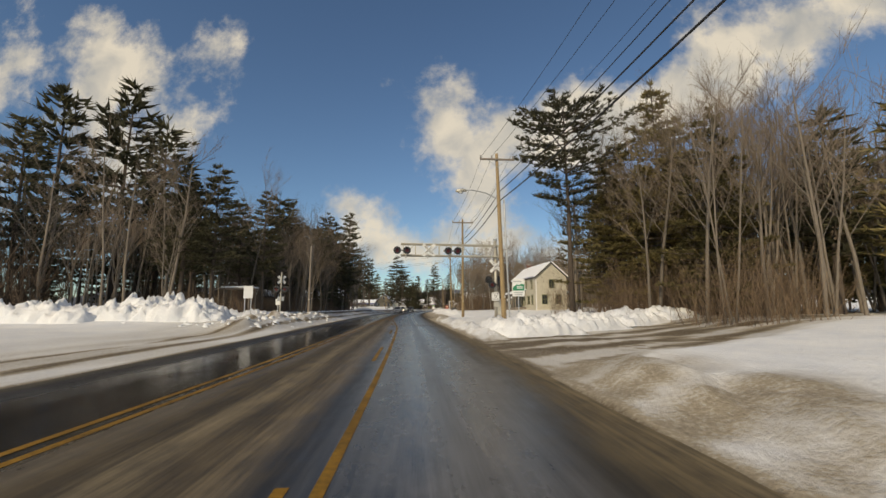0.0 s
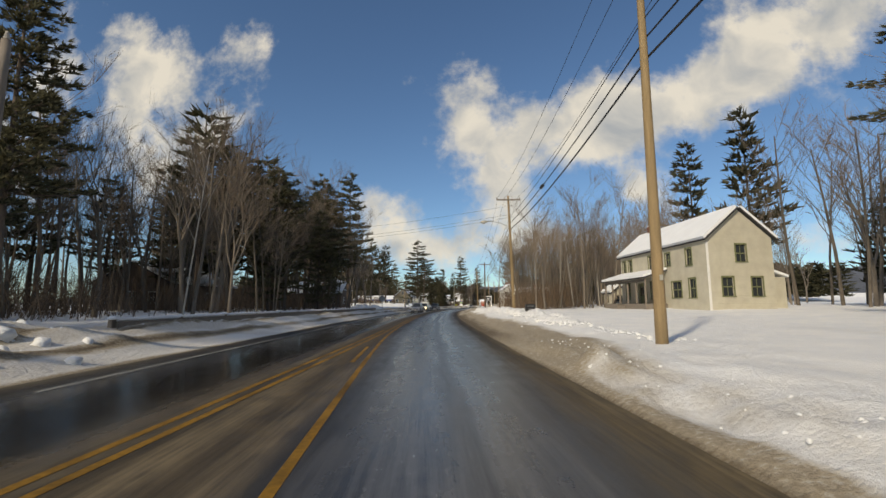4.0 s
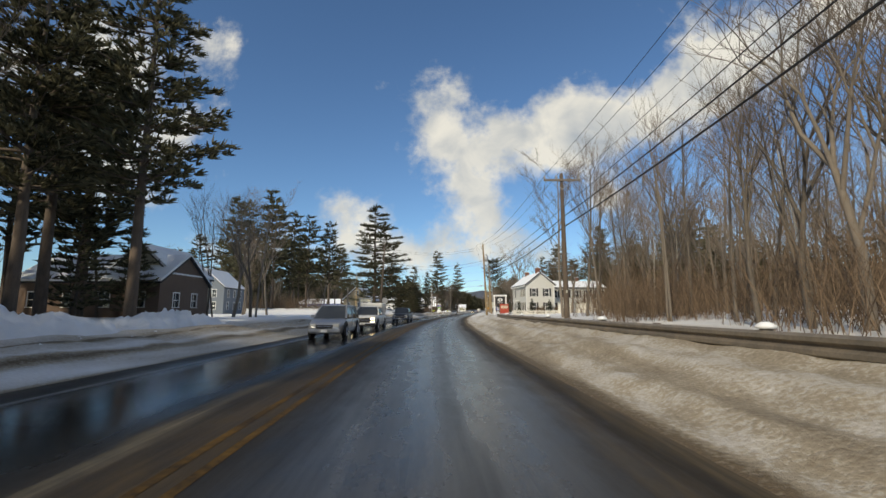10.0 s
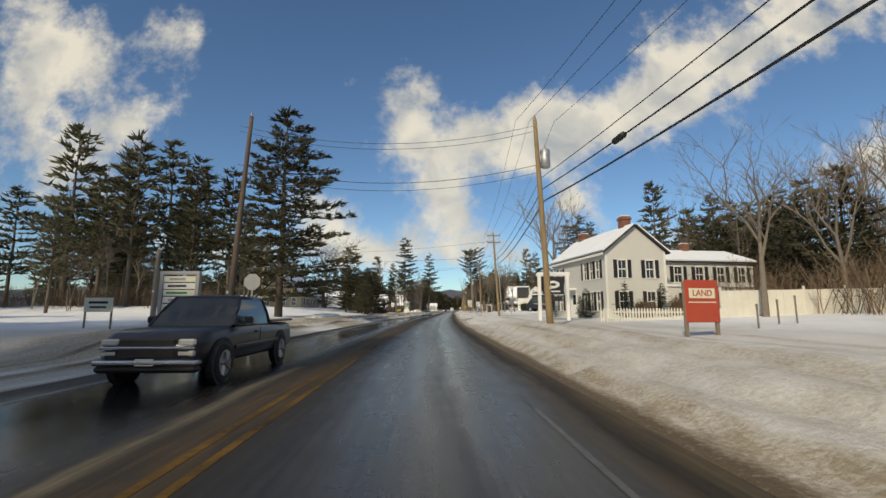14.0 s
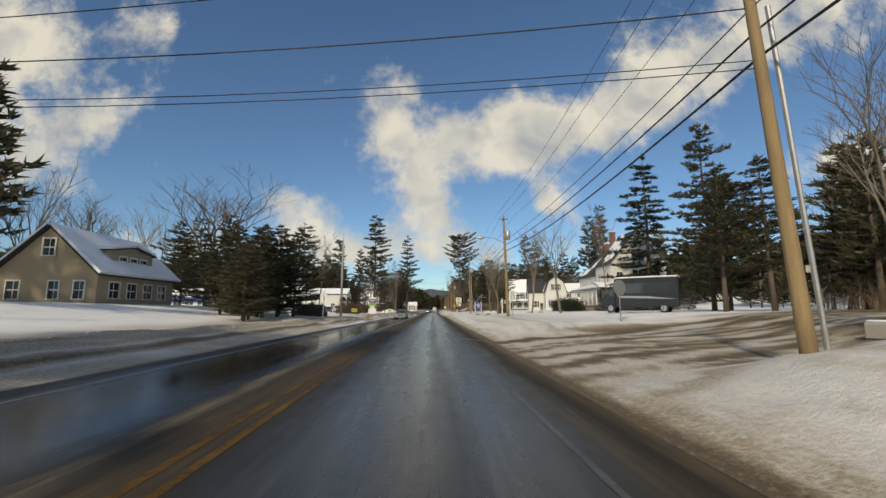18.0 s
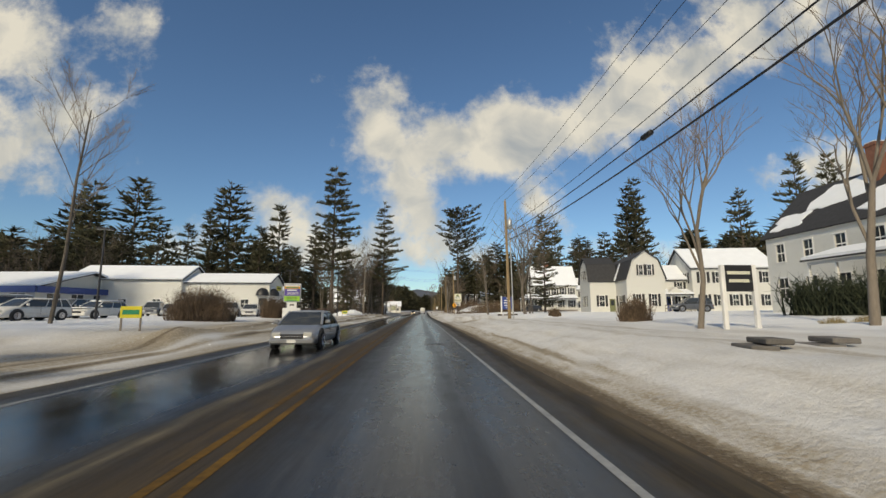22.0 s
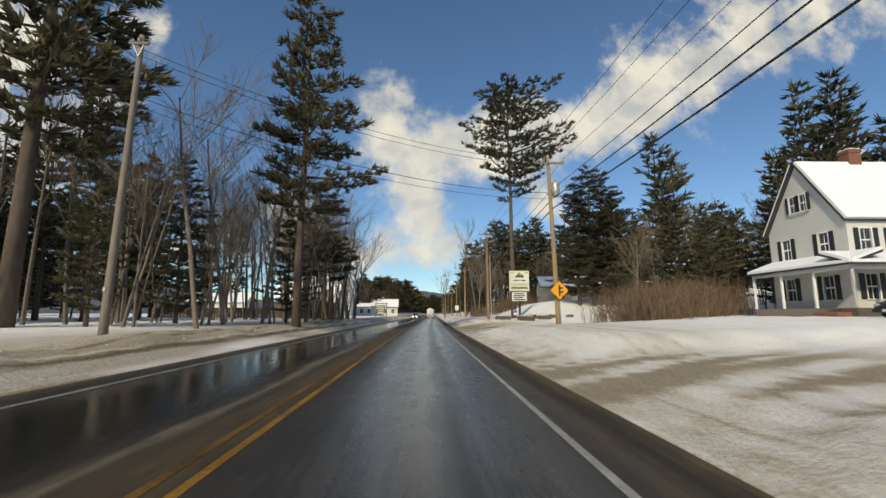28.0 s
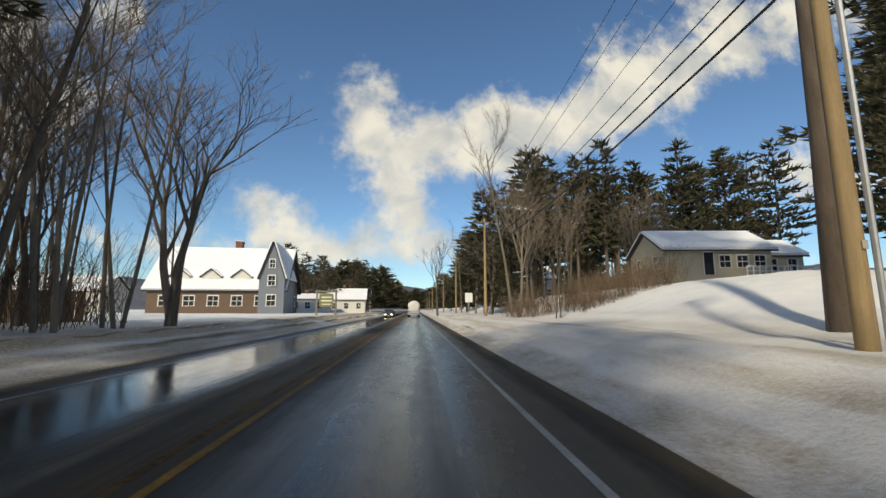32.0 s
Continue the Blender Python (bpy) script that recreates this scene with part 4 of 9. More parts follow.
def conifer_meshes(seed, h, start, spread, droop, density, lift, blades, gaps=0.0, flat=False, tuft=1.0):
    """Trunk and crown of a conifer: whorled limbs that carry tufts."""
    rng = random.Random(seed)
    wood, crown = MB(), MB()
    lean = Vector((rng.uniform(-0.02, 0.02), rng.uniform(-0.02, 0.02), 1))
    path = [lean * (h * k / 6) + Vector((rng.uniform(-0.06, 0.06), rng.uniform(-0.06, 0.06), 0)) * (k > 0) for k in range(7)]
    r0 = 0.011 * h + 0.06
    wood.tube([(p.x, p.y, p.z - (0.4 if i == 0 else 0)) for i, p in enumerate(path)], [r0 * (1 - 0.93 * k / 6) for k in range(7)], 7)
    z, lop = start * h, rng.uniform(0, 6.28)
    while z < 0.97 * h:
        q = (z - start * h) / (h - start * h)
        if flat:
            reach = spread * h * (0.45 + 0.75 * math.sin(math.pi * min(q * 0.9 + 0.08, 1.0)))
        else:
            reach = spread * h * (1 - q) ** 0.68 * min(1.0, 0.5 + q * 4)
        count = rng.randint(4, 6)
        turn = rng.uniform(0, 6.28)
        for k in range(count):
            if rng.random() < gaps:
                continue
            a = turn + 6.283 * k / count + rng.uniform(-0.35, 0.35)
            ln = reach * rng.uniform(0.45, 1.25) * (1 + 0.22 * math.sin(a + lop)) + 0.25
            base = lean * min(z + rng.uniform(-0.55, 0.55) * 0.045 * h, 0.97 * h)
            pts = []
            for j in range(4):
                w = j / 3
                sag = -droop * ln * w + lift * ln * w * w
                pts.append(base + Vector((math.cos(a) * ln * w, math.sin(a) * ln * w, sag)))
            r = 0.012 * ln + 0.012
            if tuft > 1.2:
                wood.tube([pts[0], pts[3]], [r * 1.3, r * 0.3], 3, False)
            else:
                wood.tube(pts, [r * 1.3, r, r * 0.7, r * 0.25], 4, False)
            steps = max(3, int(ln * density))
            for j in range(steps):
                w = (j + rng.random()) / steps
                w = 0.22 + 0.82 * w
                i = min(int(w * 3), 2)
                p = pts[i].lerp(pts[i + 1], min(w * 3 - i, 1.2))
                half = 0.27 * ln * (0.25 + 0.8 * math.sin(3.0 * min(w, 1.0))) + 0.10
                p = p + Vector((-math.sin(a), math.cos(a), 0)) * rng.uniform(-half, half) + Vector((0, 0, rng.uniform(-0.06, 0.12)))
                clump(crown, p, Vector((math.cos(a), math.sin(a), 0.35)), (0.34 + 0.015 * h) * tuft, blades, rng)
        z += h * (0.042 if h > 12 else 0.06) * rng.uniform(0.75, 1.3)
    clump(crown, lean * h * 0.97, Vector((0, 0, 1)), 0.7, blades + 2, rng)
    return wood, crown


def bare_meshes(seed, h, fork, spread, twigs, stems=1):
    """Trunk, limbs and twigs of a leafless tree."""
    rng = random.Random(seed)
    wood, fine = MB(), MB()

    def grow(mb, p, d, ln, r, n, bend, full=True):
        pts = [p]
        for _ in range(3):
            d = (d + Vector((rng.uniform(-bend, bend), rng.uniform(-bend, bend), rng.uniform(-0.05, 0.16)))).normalized()
            pts.append(pts[-1] + d * ln / 3)
        if full:
            mb.tube(pts, [r, r * 0.8, r * 0.58, r * 0.3], n, False)
        else:
            mb.tube([pts[0], pts[2], pts[3]] if twigs > 9 else [pts[0], pts[3]], [r, r * 0.6, r * 0.3] if twigs > 9 else [r, r * 0.4], n, False)
        return pts, d

    for stem in range(stems):
        d0 = Vector((rng.uniform(-0.12, 0.12), rng.uniform(-0.12, 0.12), 1)).normalized()
        p0 = Vector((rng.uniform(-0.5, 0.5), rng.uniform(-0.5, 0.5), -0.3)) if stems > 1 else Vector((0, 0, -0.3))
        r0 = (0.0076 * h + 0.025) * (0.7 if stems > 1 else 1)
        trunk, d1 = grow(wood, p0, d0, h * 0.86, r0, 7, 0.07)
        limbs = int(11 if stems == 1 else 7)
        for k in range(limbs):
            w = fork + (0.98 - fork) * (k + rng.random()) / limbs
            i = min(int(w * 3), 2)
            p = trunk[i].lerp(trunk[i + 1], w * 3 - i)
            a = rng.uniform(0, 6.28)
            out = Vector((math.cos(a) * spread, math.sin(a) * spread, rng.uniform(0.55, 1.0))).normalized()
            ln = h * (0.45 - 0.22 * w) * rng.uniform(0.7, 1.15)
            lp, ld = grow(wood, p, out, ln, r0 * (0.34 - 0.19 * w), 5, 0.16)
            for _ in range(6):
                w2 = rng.uniform(0.25, 1.0)
                i2 = min(int(w2 * 3), 2)
                p2 = lp[i2].lerp(lp[i2 + 1], w2 * 3 - i2)
                d2 = (ld + Vector((rng.uniform(-1, 1), rng.uniform(-1, 1), rng.uniform(-0.2, 0.7))) * 0.75).normalized()
                bp, bd = grow(fine, p2, d2, ln * rng.uniform(0.35, 0.6), 0.009 + 0.0004 * h, 3, 0.22, False)
                for _ in range(twigs):
                    w3 = rng.uniform(0.15, 1.0)
                    i3 = min(int(w3 * 3), 2)
                    p3 = bp[i3].lerp(bp[i3 + 1], w3 * 3 - i3)
                    d3 = (bd + Vector((rng.uniform(-1, 1), rng.uniform(-1, 1), rng.uniform(-0.3, 0.8))) * 0.9).normalized()
                    e3 = p3 + d3 * ln * rng.uniform(0.15, 0.3)
                    k0, side = len(fine.v), d3.cross(Vector((rng.uniform(-1, 1), rng.uniform(-1, 1), 0.3))).normalized() * (0.009 if twigs > 9 else 0.016)
                    fine.v += [tuple(p3 + side), tuple(e3), tuple(p3 - side)]
                    fine.f.append([k0, k0 + 1, k0 + 2])
    return wood, fine


def forked_meshes(seed, h, spread, levels):
    """A leafless hardwood whose trunk forks into rising limbs, again and again, down to twigs."""
    rng = random.Random(seed)
    wood, fine = MB(), MB()

    def grow(p, d, ln, r, level):
        mid = p + d * ln * 0.5 + Vector((rng.uniform(-1, 1), rng.uniform(-1, 1), rng.uniform(-0.3, 0.5))) * ln * 0.07
        d2 = (d + Vector((rng.uniform(-1, 1), rng.uniform(-1, 1), rng.uniform(-0.1, 0.5))) * 0.16).normalized()
        end = mid + d2 * ln * 0.5
        (wood if level < 3 else fine).tube([p, mid, end], [r, r * 0.8, r * 0.55], (8, 6, 5, 3, 3, 3)[level], False)
        if level >= levels:
            for _ in range(5):
                q = mid.lerp(end, rng.random())
                e = q + (d2 + Vector((rng.uniform(-1, 1), rng.uniform(-1, 1), rng.uniform(-0.2, 0.7))) * 0.9).normalized() * ln * rng.uniform(0.45, 0.9)
                sd, k0 = (e - q).cross(Vector((rng.uniform(-1, 1), rng.uniform(-1, 1), 0.3))).normalized() * (0.010 if levels > 3 else 0.018), len(fine.v)
                fine.v += [tuple(q + sd), tuple(e), tuple(q - sd)]
                fine.f.append([k0, k0 + 1, k0 + 2])
            return
        kids = rng.randint(4, 5) if level == 0 else rng.randint(3, 4)
        turn = rng.uniform(0, 6.28)
        for k in range(kids):
            a = turn + 6.283 * k / kids + rng.uniform(-0.4, 0.4)
            out = Vector((math.cos(a), math.sin(a), 0)) * spread * (0.75 + 0.18 * level) * rng.uniform(0.5, 1.15)
            w = 1.0 if k < 2 else rng.uniform(0.45, 0.95)
            start = p.lerp(mid, w * 2) if w < 0.5 else mid.lerp(end, w * 2 - 1)
            grow(start, (d2 + out + Vector((0, 0, 0.12))).normalized(), ln * rng.uniform(0.58, 0.82) * (0.8 if level == 0 else 1), r * rng.uniform(0.42, 0.6), level + 1)

    grow(Vector((0, 0, -0.3)), Vector((rng.uniform(-0.06, 0.06), rng.uniform(-0.06, 0.06), 1)), h * 0.40, 0.012 * h + 0.03, 0)
    top = max(v[2] for v in fine.v)
    for mb in (wood, fine):
        mb.v = [(x, y, z * h / top if z > 0 else z) for x, y, z in mb.v]
    return wood, fine


KINDS, FAR_PARTS = {}, {}


def tree_kind(kind, name, label, variants, bark, leaf, low, high):
    """Prototype meshes of a kind of tree, of unit variants."""
    rows = []
    if kind.startswith("far_"):
        FAR_PARTS[kind] = [((np.array(w.v), w.f), (np.array(c.v), c.f)) for w, c in variants]
    for wood, crown in variants:
        rows.append((wood.mesh(low, bark, True), crown.mesh(high, leaf, False)))
    KINDS[kind] = (name, label, rows, low, high)


H = 20.0
PINE_LABEL, FULL_LABEL = "tall dark white pine with layered plumes and bare lower trunk", "full dark pine with boughs almost to the ground"
BARE_LABEL, TALL_LABEL, MULTI_LABEL = "leafless grey hardwood with fine upswept twigs", "slender leafless tree with a high narrow crown", "leafless tree with several thin stems from one base"
for far in ("", "far_"):
    k0, dn, bl, big, tw = (0, 1.55, 8, 0.66, 1.0) if not far else (200, 0.52, 3, 1.4, 0.3)
    tree_kind(far + "pine", "pine_tree", PINE_LABEL, [conifer_meshes(11 + k + k0, H, 0.28, 0.19, 0.02, 5.2 * dn, 0.16, bl, 0.10, False, big) for k in range(4)], PINE_BARK, NEEDLES, "trunk", "crown")
    tree_kind(far + "full_pine", "pine_tree", FULL_LABEL, [conifer_meshes(31 + k + k0, H, 0.08, 0.25, 0.05, 5.2 * dn, 0.16, bl, 0.03, False, big) for k in range(3)], PINE_BARK, NEEDLES, "trunk", "crown")
    tree_kind(far + "bare", "bare_tree", BARE_LABEL, [forked_meshes(101 + k + k0, H, 0.62, 4 if not far else 3) for k in range(5)], GREY_BARK, TWIG, "trunk", "branchwork")
    tree_kind(far + "tall_bare", "bare_tree", TALL_LABEL, [bare_meshes(121 + k + k0, H, 0.40, 0.6, int(18 * tw)) for k in range(4)], GREY_BARK, TWIG, "trunk", "branchwork")
    tree_kind(far + "clump_bare", "bare_tree", MULTI_LABEL, [bare_meshes(141 + k + k0, H, 0.36, 0.5, int(11 * tw), 3) for k in range(3)], GREY_BARK, TWIG, "trunk", "branchwork")
# hemlock whose needles have warm sunlight put into their colour
tree_kind("olive_pine", "hemlock_tree", "thick hemlock coloured olive-gold as if sunlit, boughs down to the ground",
          [conifer_meshes(91 + k, H, 0.07, 0.24, 0.10, 9.0, 0.12, 8, 0.06, False, 0.7) for k in range(3)], PINE_BARK, SUNLIT_HEMLOCK, "trunk", "crown")
tree_kind("flat_pine", "pine_tree", "old pine with a flat open crown on a long bare trunk",
          [conifer_meshes(51 + k, H, 0.50, 0.19, -0.12, 8.0, 0.2, 8, 0.10, True, 0.64) for k in range(2)], PINE_BARK, NEEDLES, "trunk", "crown")
tree_kind("spruce", "spruce_tree", "dark narrow spruce with drooping boughs",
          [conifer_meshes(71 + k, H, 0.04, 0.18, 0.20, 9.0, 0.12, 7, 0.0, False, 0.66) for k in range(3)], PINE_BARK, SPRUCE, "trunk", "crown")
tree_kind("birch", "birch_tree", "leafless birch with a pale leaning trunk",
          [bare_meshes(161 + k, H, 0.45, 0.5, 10) for k in range(2)], BIRCH_BARK, TWIG, "trunk", "branchwork")
TREE_RNG = random.Random(5)
COUNT = {}


def tree(kind, x, y, h, wide=1.0, group="", z=None, pick=None):
    s, l = plan(x, y)
    if "far_" + kind in KINDS and (abs(l) > 32 or s > 410):
        kind = "far_" + kind
    name, label, rows, low, high = KINDS[kind]
    k = COUNT.get(kind, 0)
    COUNT[kind] = k + 1
    trunk, crown = rows[(k if pick is None else pick) % len(rows)]
    f = h / H
    top = thing(name, label, "tree", x, y, z, TREE_RNG.uniform(0, 360), group)
    top.scale = (f * wide, f * wide, f)
    part(low, trunk, None, top)
    part(high, crown, None, top)
    return top


# named silhouettes: kind, x, y, height, width
for row in (("pine", -45.2, 55.3, 28, 1.1), ("pine", -44.7, 47.8, 29, 1.0), ("pine", -57.8, 120.9, 33, 1.1), ("pine", -60.5, 54.1, 33, 1.1), ("pine", -52, 62, 24, 1.0),
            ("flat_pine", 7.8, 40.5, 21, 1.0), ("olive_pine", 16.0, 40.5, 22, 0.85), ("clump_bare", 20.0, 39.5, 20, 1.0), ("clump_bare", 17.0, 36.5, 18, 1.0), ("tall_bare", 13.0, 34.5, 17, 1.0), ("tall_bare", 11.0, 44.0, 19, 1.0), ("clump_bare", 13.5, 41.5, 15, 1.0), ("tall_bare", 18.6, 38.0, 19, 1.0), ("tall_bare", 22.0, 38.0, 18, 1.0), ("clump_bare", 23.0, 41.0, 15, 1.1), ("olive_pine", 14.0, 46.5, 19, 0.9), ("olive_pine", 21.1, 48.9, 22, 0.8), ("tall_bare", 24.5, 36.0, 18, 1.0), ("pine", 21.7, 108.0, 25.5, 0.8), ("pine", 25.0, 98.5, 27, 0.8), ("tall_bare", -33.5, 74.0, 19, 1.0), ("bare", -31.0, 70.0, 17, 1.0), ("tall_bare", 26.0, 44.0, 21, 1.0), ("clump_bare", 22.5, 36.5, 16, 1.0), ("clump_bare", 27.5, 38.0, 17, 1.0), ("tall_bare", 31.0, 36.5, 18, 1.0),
            ("full_pine", -31.5, 79.0, 14.0, 1.0), ("full_pine", -29.5, 86.6, 12.5, 1.0), ("pine", -39.7, 122.8, 28.8, 1.0), ("pine", -46.5, 123.0, 29, 1.0),
            ("pine", -33.0, 82.5, 16.8, 1.5), ("pine", -36.0, 88.0, 17.5, 1.4), ("tall_bare", -34.5, 93.0, 20, 1.0), ("pine", -30.5, 92.0, 16.5, 1.1), ("pine", -43.0, 118.0, 26, 1.0), ("pine", -50.0, 129.0, 24, 1.0), ("full_pine", -38.0, 183.0, 22.8, 1.35)):
    tree(*row)
for row in (("pine", -82.9, 207.6, 31, 1.0), ("pine", -71, 205.6, 29, 0.95), ("pine", -63, 208.6, 25.5, 0.95), ("pine", -57, 209.6, 24, 0.95), ("pine", -78, 214, 22, 0.9),
            ("pine", -67, 213, 21, 0.9), ("pine", -52, 205, 16, 1.0), ("pine", -93, 248, 46, 0.9), ("pine", -82, 243, 36, 0.9), ("pine", -96, 236, 38, 0.9),
            ("full_pine", 7.5, 228.7, 20.5, 0.95), ("full_pine", 13, 234, 16.5, 1.0), ("full_pine", 21, 226, 17, 1.1), ("spruce", 9.5, 245.3, 22.5, 1.2)):
    tree(*row)
for row in (("pine", -67.6, 346.3, 33, 1.2), ("pine", -111.5, 378.7, 43, 1.15), ("pine", -120, 372, 40, 1.15), ("pine", -149, 408, 46, 1.15), ("pine", -140, 398, 40, 1.15),
            ("pine", 54.1, 386.4, 40, 0.8), ("pine", 61, 392, 36, 0.8), ("pine", 114.4, 379.8, 50, 0.7), ("pine", 67.1, 348, 32, 0.8), ("pine", 128, 381, 50, 0.7),
            ("pine", -40.4, 336.8, 34.3, 0.95), ("pine", -29.6, 347.0, 29.0, 0.85), ("flat_pine", -7.9, 374.9, 34.0, 0.85)):
    tree(*row)
for row in (("pine", 69, 408.6, 49, 0.75), ("pine", 26.6, 397.5, 35, 0.8), ("pine", 33, 402, 33, 0.8), ("full_pine", 5.0, 378.6, 21.5, 1.15), ("full_pine", 11, 384, 18, 1.1),
            ("full_pine", 17, 380, 19, 1.1), ("full_pine", 24, 376, 16, 1.1), ("full_pine", 3.0, 379.0, 19, 1.2), ("full_pine", 7.0, 378.5, 21, 1.2), ("pine", 34.1, 430.4, 25, 1.0), ("pine", 41, 434, 25, 1.0),
            ("tall_bare", -42, 372, 17, 1.0), ("pine", -48, 352, 24, 0.9), ("full_pine", -50, 362, 18, 0.9), ("pine", -54, 341, 26, 0.9), ("full_pine", -46, 329, 12, 0.9), ("tall_bare", -33.8, 352.0, 19, 1.0), ("tall_bare", -32.0, 358.5, 17, 1.0), ("bare", -34.0, 363.5, 17, 1.0), ("tall_bare", -31.6, 366.5, 16, 1.1), ("full_pine", -37.5, 346.0, 12, 1.0), ("pine", -33.0, 371.0, 18.5, 1.25)):
    tree(*row)
for k in range(11):
    tree("pine", -2 + 3.6 * k + TREE_RNG.uniform(-1, 1), 424 + 3 * math.sin(k * 1.7), TREE_RNG.uniform(19, 23.5), 0.95, "pine row behind the hillside house")
for k in range(11):
    tree("pine", -7 + 3.1 * k + TREE_RNG.uniform(-1, 1), 431 + 3 * math.sin(k * 2.3), TREE_RNG.uniform(19, 23), 1.3, "pine row behind the hillside house")
for s_, l_, h_ in ((86, -23.0, 18), (91, -21.0, 17)):
    tree("flat_pine", *at(s_, l_), h_, 1.1, "roadside woods")
# hedge-like conifers beside the white roadside sign
for x, y, h, w in ((-35.0, 216.8, 5.6, 2.2), (-36.4, 221.0, 6.6, 2.0), (-36.8, 225.0, 8.4, 2.1), (-37.0, 229.5, 9.4, 2.0), (-36.6, 233.5, 9.4, 1.9), (-39.3, 237.0, 9.6, 1.7),
                   (-41.0, 226.0, 7.5, 1.8), (-42.0, 229.5, 9.2, 1.8), (-43.0, 234.5, 9.6, 1.6)):
    tree("full_pine", x, y, h, w * 0.72, "hedge of conifers")
for x, y, h, w in ((-36.0, 219.0, 6.4, 2.2), (-38.0, 227.0, 9.0, 2.1), (-39.8, 231.5, 8.8, 2.1)):
    tree("full_pine", x, y, h, w * 0.72, "hedge of conifers")
# named hardwoods
for row in (("bare", -50.1, 242.4, 20.0, 1.6), ("bare", -61.0, 244.0, 15.5, 1.1), ("bare", -66.0, 241.0, 16.0, 1.1), ("tall_bare", -57.0, 243.0, 13.5, 1.0), ("bare", -71.0, 245.0, 17.0, 1.0), ("full_pine", -52.5, 240.0, 9.5, 1.1), ("full_pine", -48.5, 238.0, 9.0, 1.1), ("bare", -37.5, 244.5, 4.2, 1.35), ("tall_bare", -41.0, 262.0, 14.0, 0.9), ("bare", -10.9, 253.5, 9.5, 0.9), ("bare", -5.9, 251.6, 14.0, 0.85), ("bare", -4.9, 240.2, 14.0, 0.9),
            ("bare", -4.4, 305.2, 19.0, 1.15), ("full_pine", 3.0, 319.0, 15.0, 1.0), ("clump_bare", -2.5, 308.0, 13.0, 1.1), ("clump_bare", -9.0, 312.5, 12.5, 0.9)):
    tree(*row)
for row in (("bare", -31.6, 387.2, 15.5, 1.1), ("bare", -33.0, 390.3, 16.5, 1.15), ("clump_bare", -32.4, 381.0, 16.0, 1.1), ("clump_bare", -33.0, 374.5, 17.0, 1.1), ("tall_bare", -32.0, 377.5, 17.0, 1.0), ("clump_bare", -32.6, 384.5, 15.0, 1.1), ("bare", -36.0, 384.0, 13.0, 1.0), ("clump_bare", -38.0, 379.0, 13.0, 1.1), ("tall_bare", -35.5, 376.0, 13.5, 1.1), ("clump_bare", -40.0, 389.0, 12.0, 1.1), ("clump_bare", -34.5, 379.5, 13.0, 1.0), ("tall_bare", -33.8, 382.0, 14.0, 1.0), ("clump_bare", -36.5, 386.0, 12.0, 1.0), ("bare", -2.8, 162.4, 11.7, 1.2),
            ("bare", 5.0, 166.0, 13.0, 1.0), ("tall_bare", -9.0, 136.0, 16.0, 0.9), ("tall_bare", -6.1, 139.2, 17.0, 0.9), ("tall_bare", -4.0, 143.0, 18.0, 0.9), ("bare", -52.6, 159.4, 13.5, 0.9)):
    tree(*row)
for row in (("bare", -44.0, 146.0, 16.0, 0.9), ("tall_bare", -41.5, 142.5, 15.5, 0.9), ("bare", -48.0, 149.0, 17.0, 1.0), ("clump_bare", -46.0, 141.0, 14.0, 1.1), ("bare", -47.0, 156.0, 15.0, 0.8), ("bare", -56.0, 166.0, 15.0, 0.8), ("birch", 4.8, 96.0, 11.0, 0.6), ("tall_bare", -1.5, 233.5, 12.0, 0.7), ("bare", -68, 236, 18, 0.9),
            ("bare", -78, 246, 19, 0.9), ("bare", -8.0, 188.5, 16.5, 1.1), ("bare", -1.0, 203.0, 14.0, 0.9), ("bare", 4.0, 206.0, 14.0, 0.9), ("bare", -13.8, 441.0, 16.0, 0.9)):
    tree(*row)


def woods(rows, s0, s1, l0, l1, num, group, seed, front=12.0):
    """Scattered trees of a wood: kinds with weights, heights and widths."""
    rng = random.Random(seed)
    spots = []
    for _ in range(num * 12):
        s, l = rng.uniform(s0, s1), rng.uniform(l0, l1)
        if all((s - a) ** 2 + (l - b) ** 2 > 3.0 for a, b in spots):
            spots.append((s, l))
        if len(spots) == num:
            break
    near = min(abs(l0), abs(l1))
    back = []
    for s, l in spots:
        kind, _, lo, hi, wd = rng.choices(rows, [r[1] for r in rows])[0]
        x, y = at(s, l)
        if abs(l) > near + front:
            back.append((kind, x, y, land(s, l), rng.uniform(lo, hi), wd * rng.uniform(0.85, 1.2), rng.uniform(0, 6.28), rng.randrange(12)))
            continue
        far = abs(l) > 26 and kind not in ("birch", "flat_pine", "olive_pine")
        tree(("far_" if far else "") + kind, x, y, rng.uniform(lo, hi), wd * rng.uniform(0.85, 1.2), group)
    if back:
        wood_back(group, back)


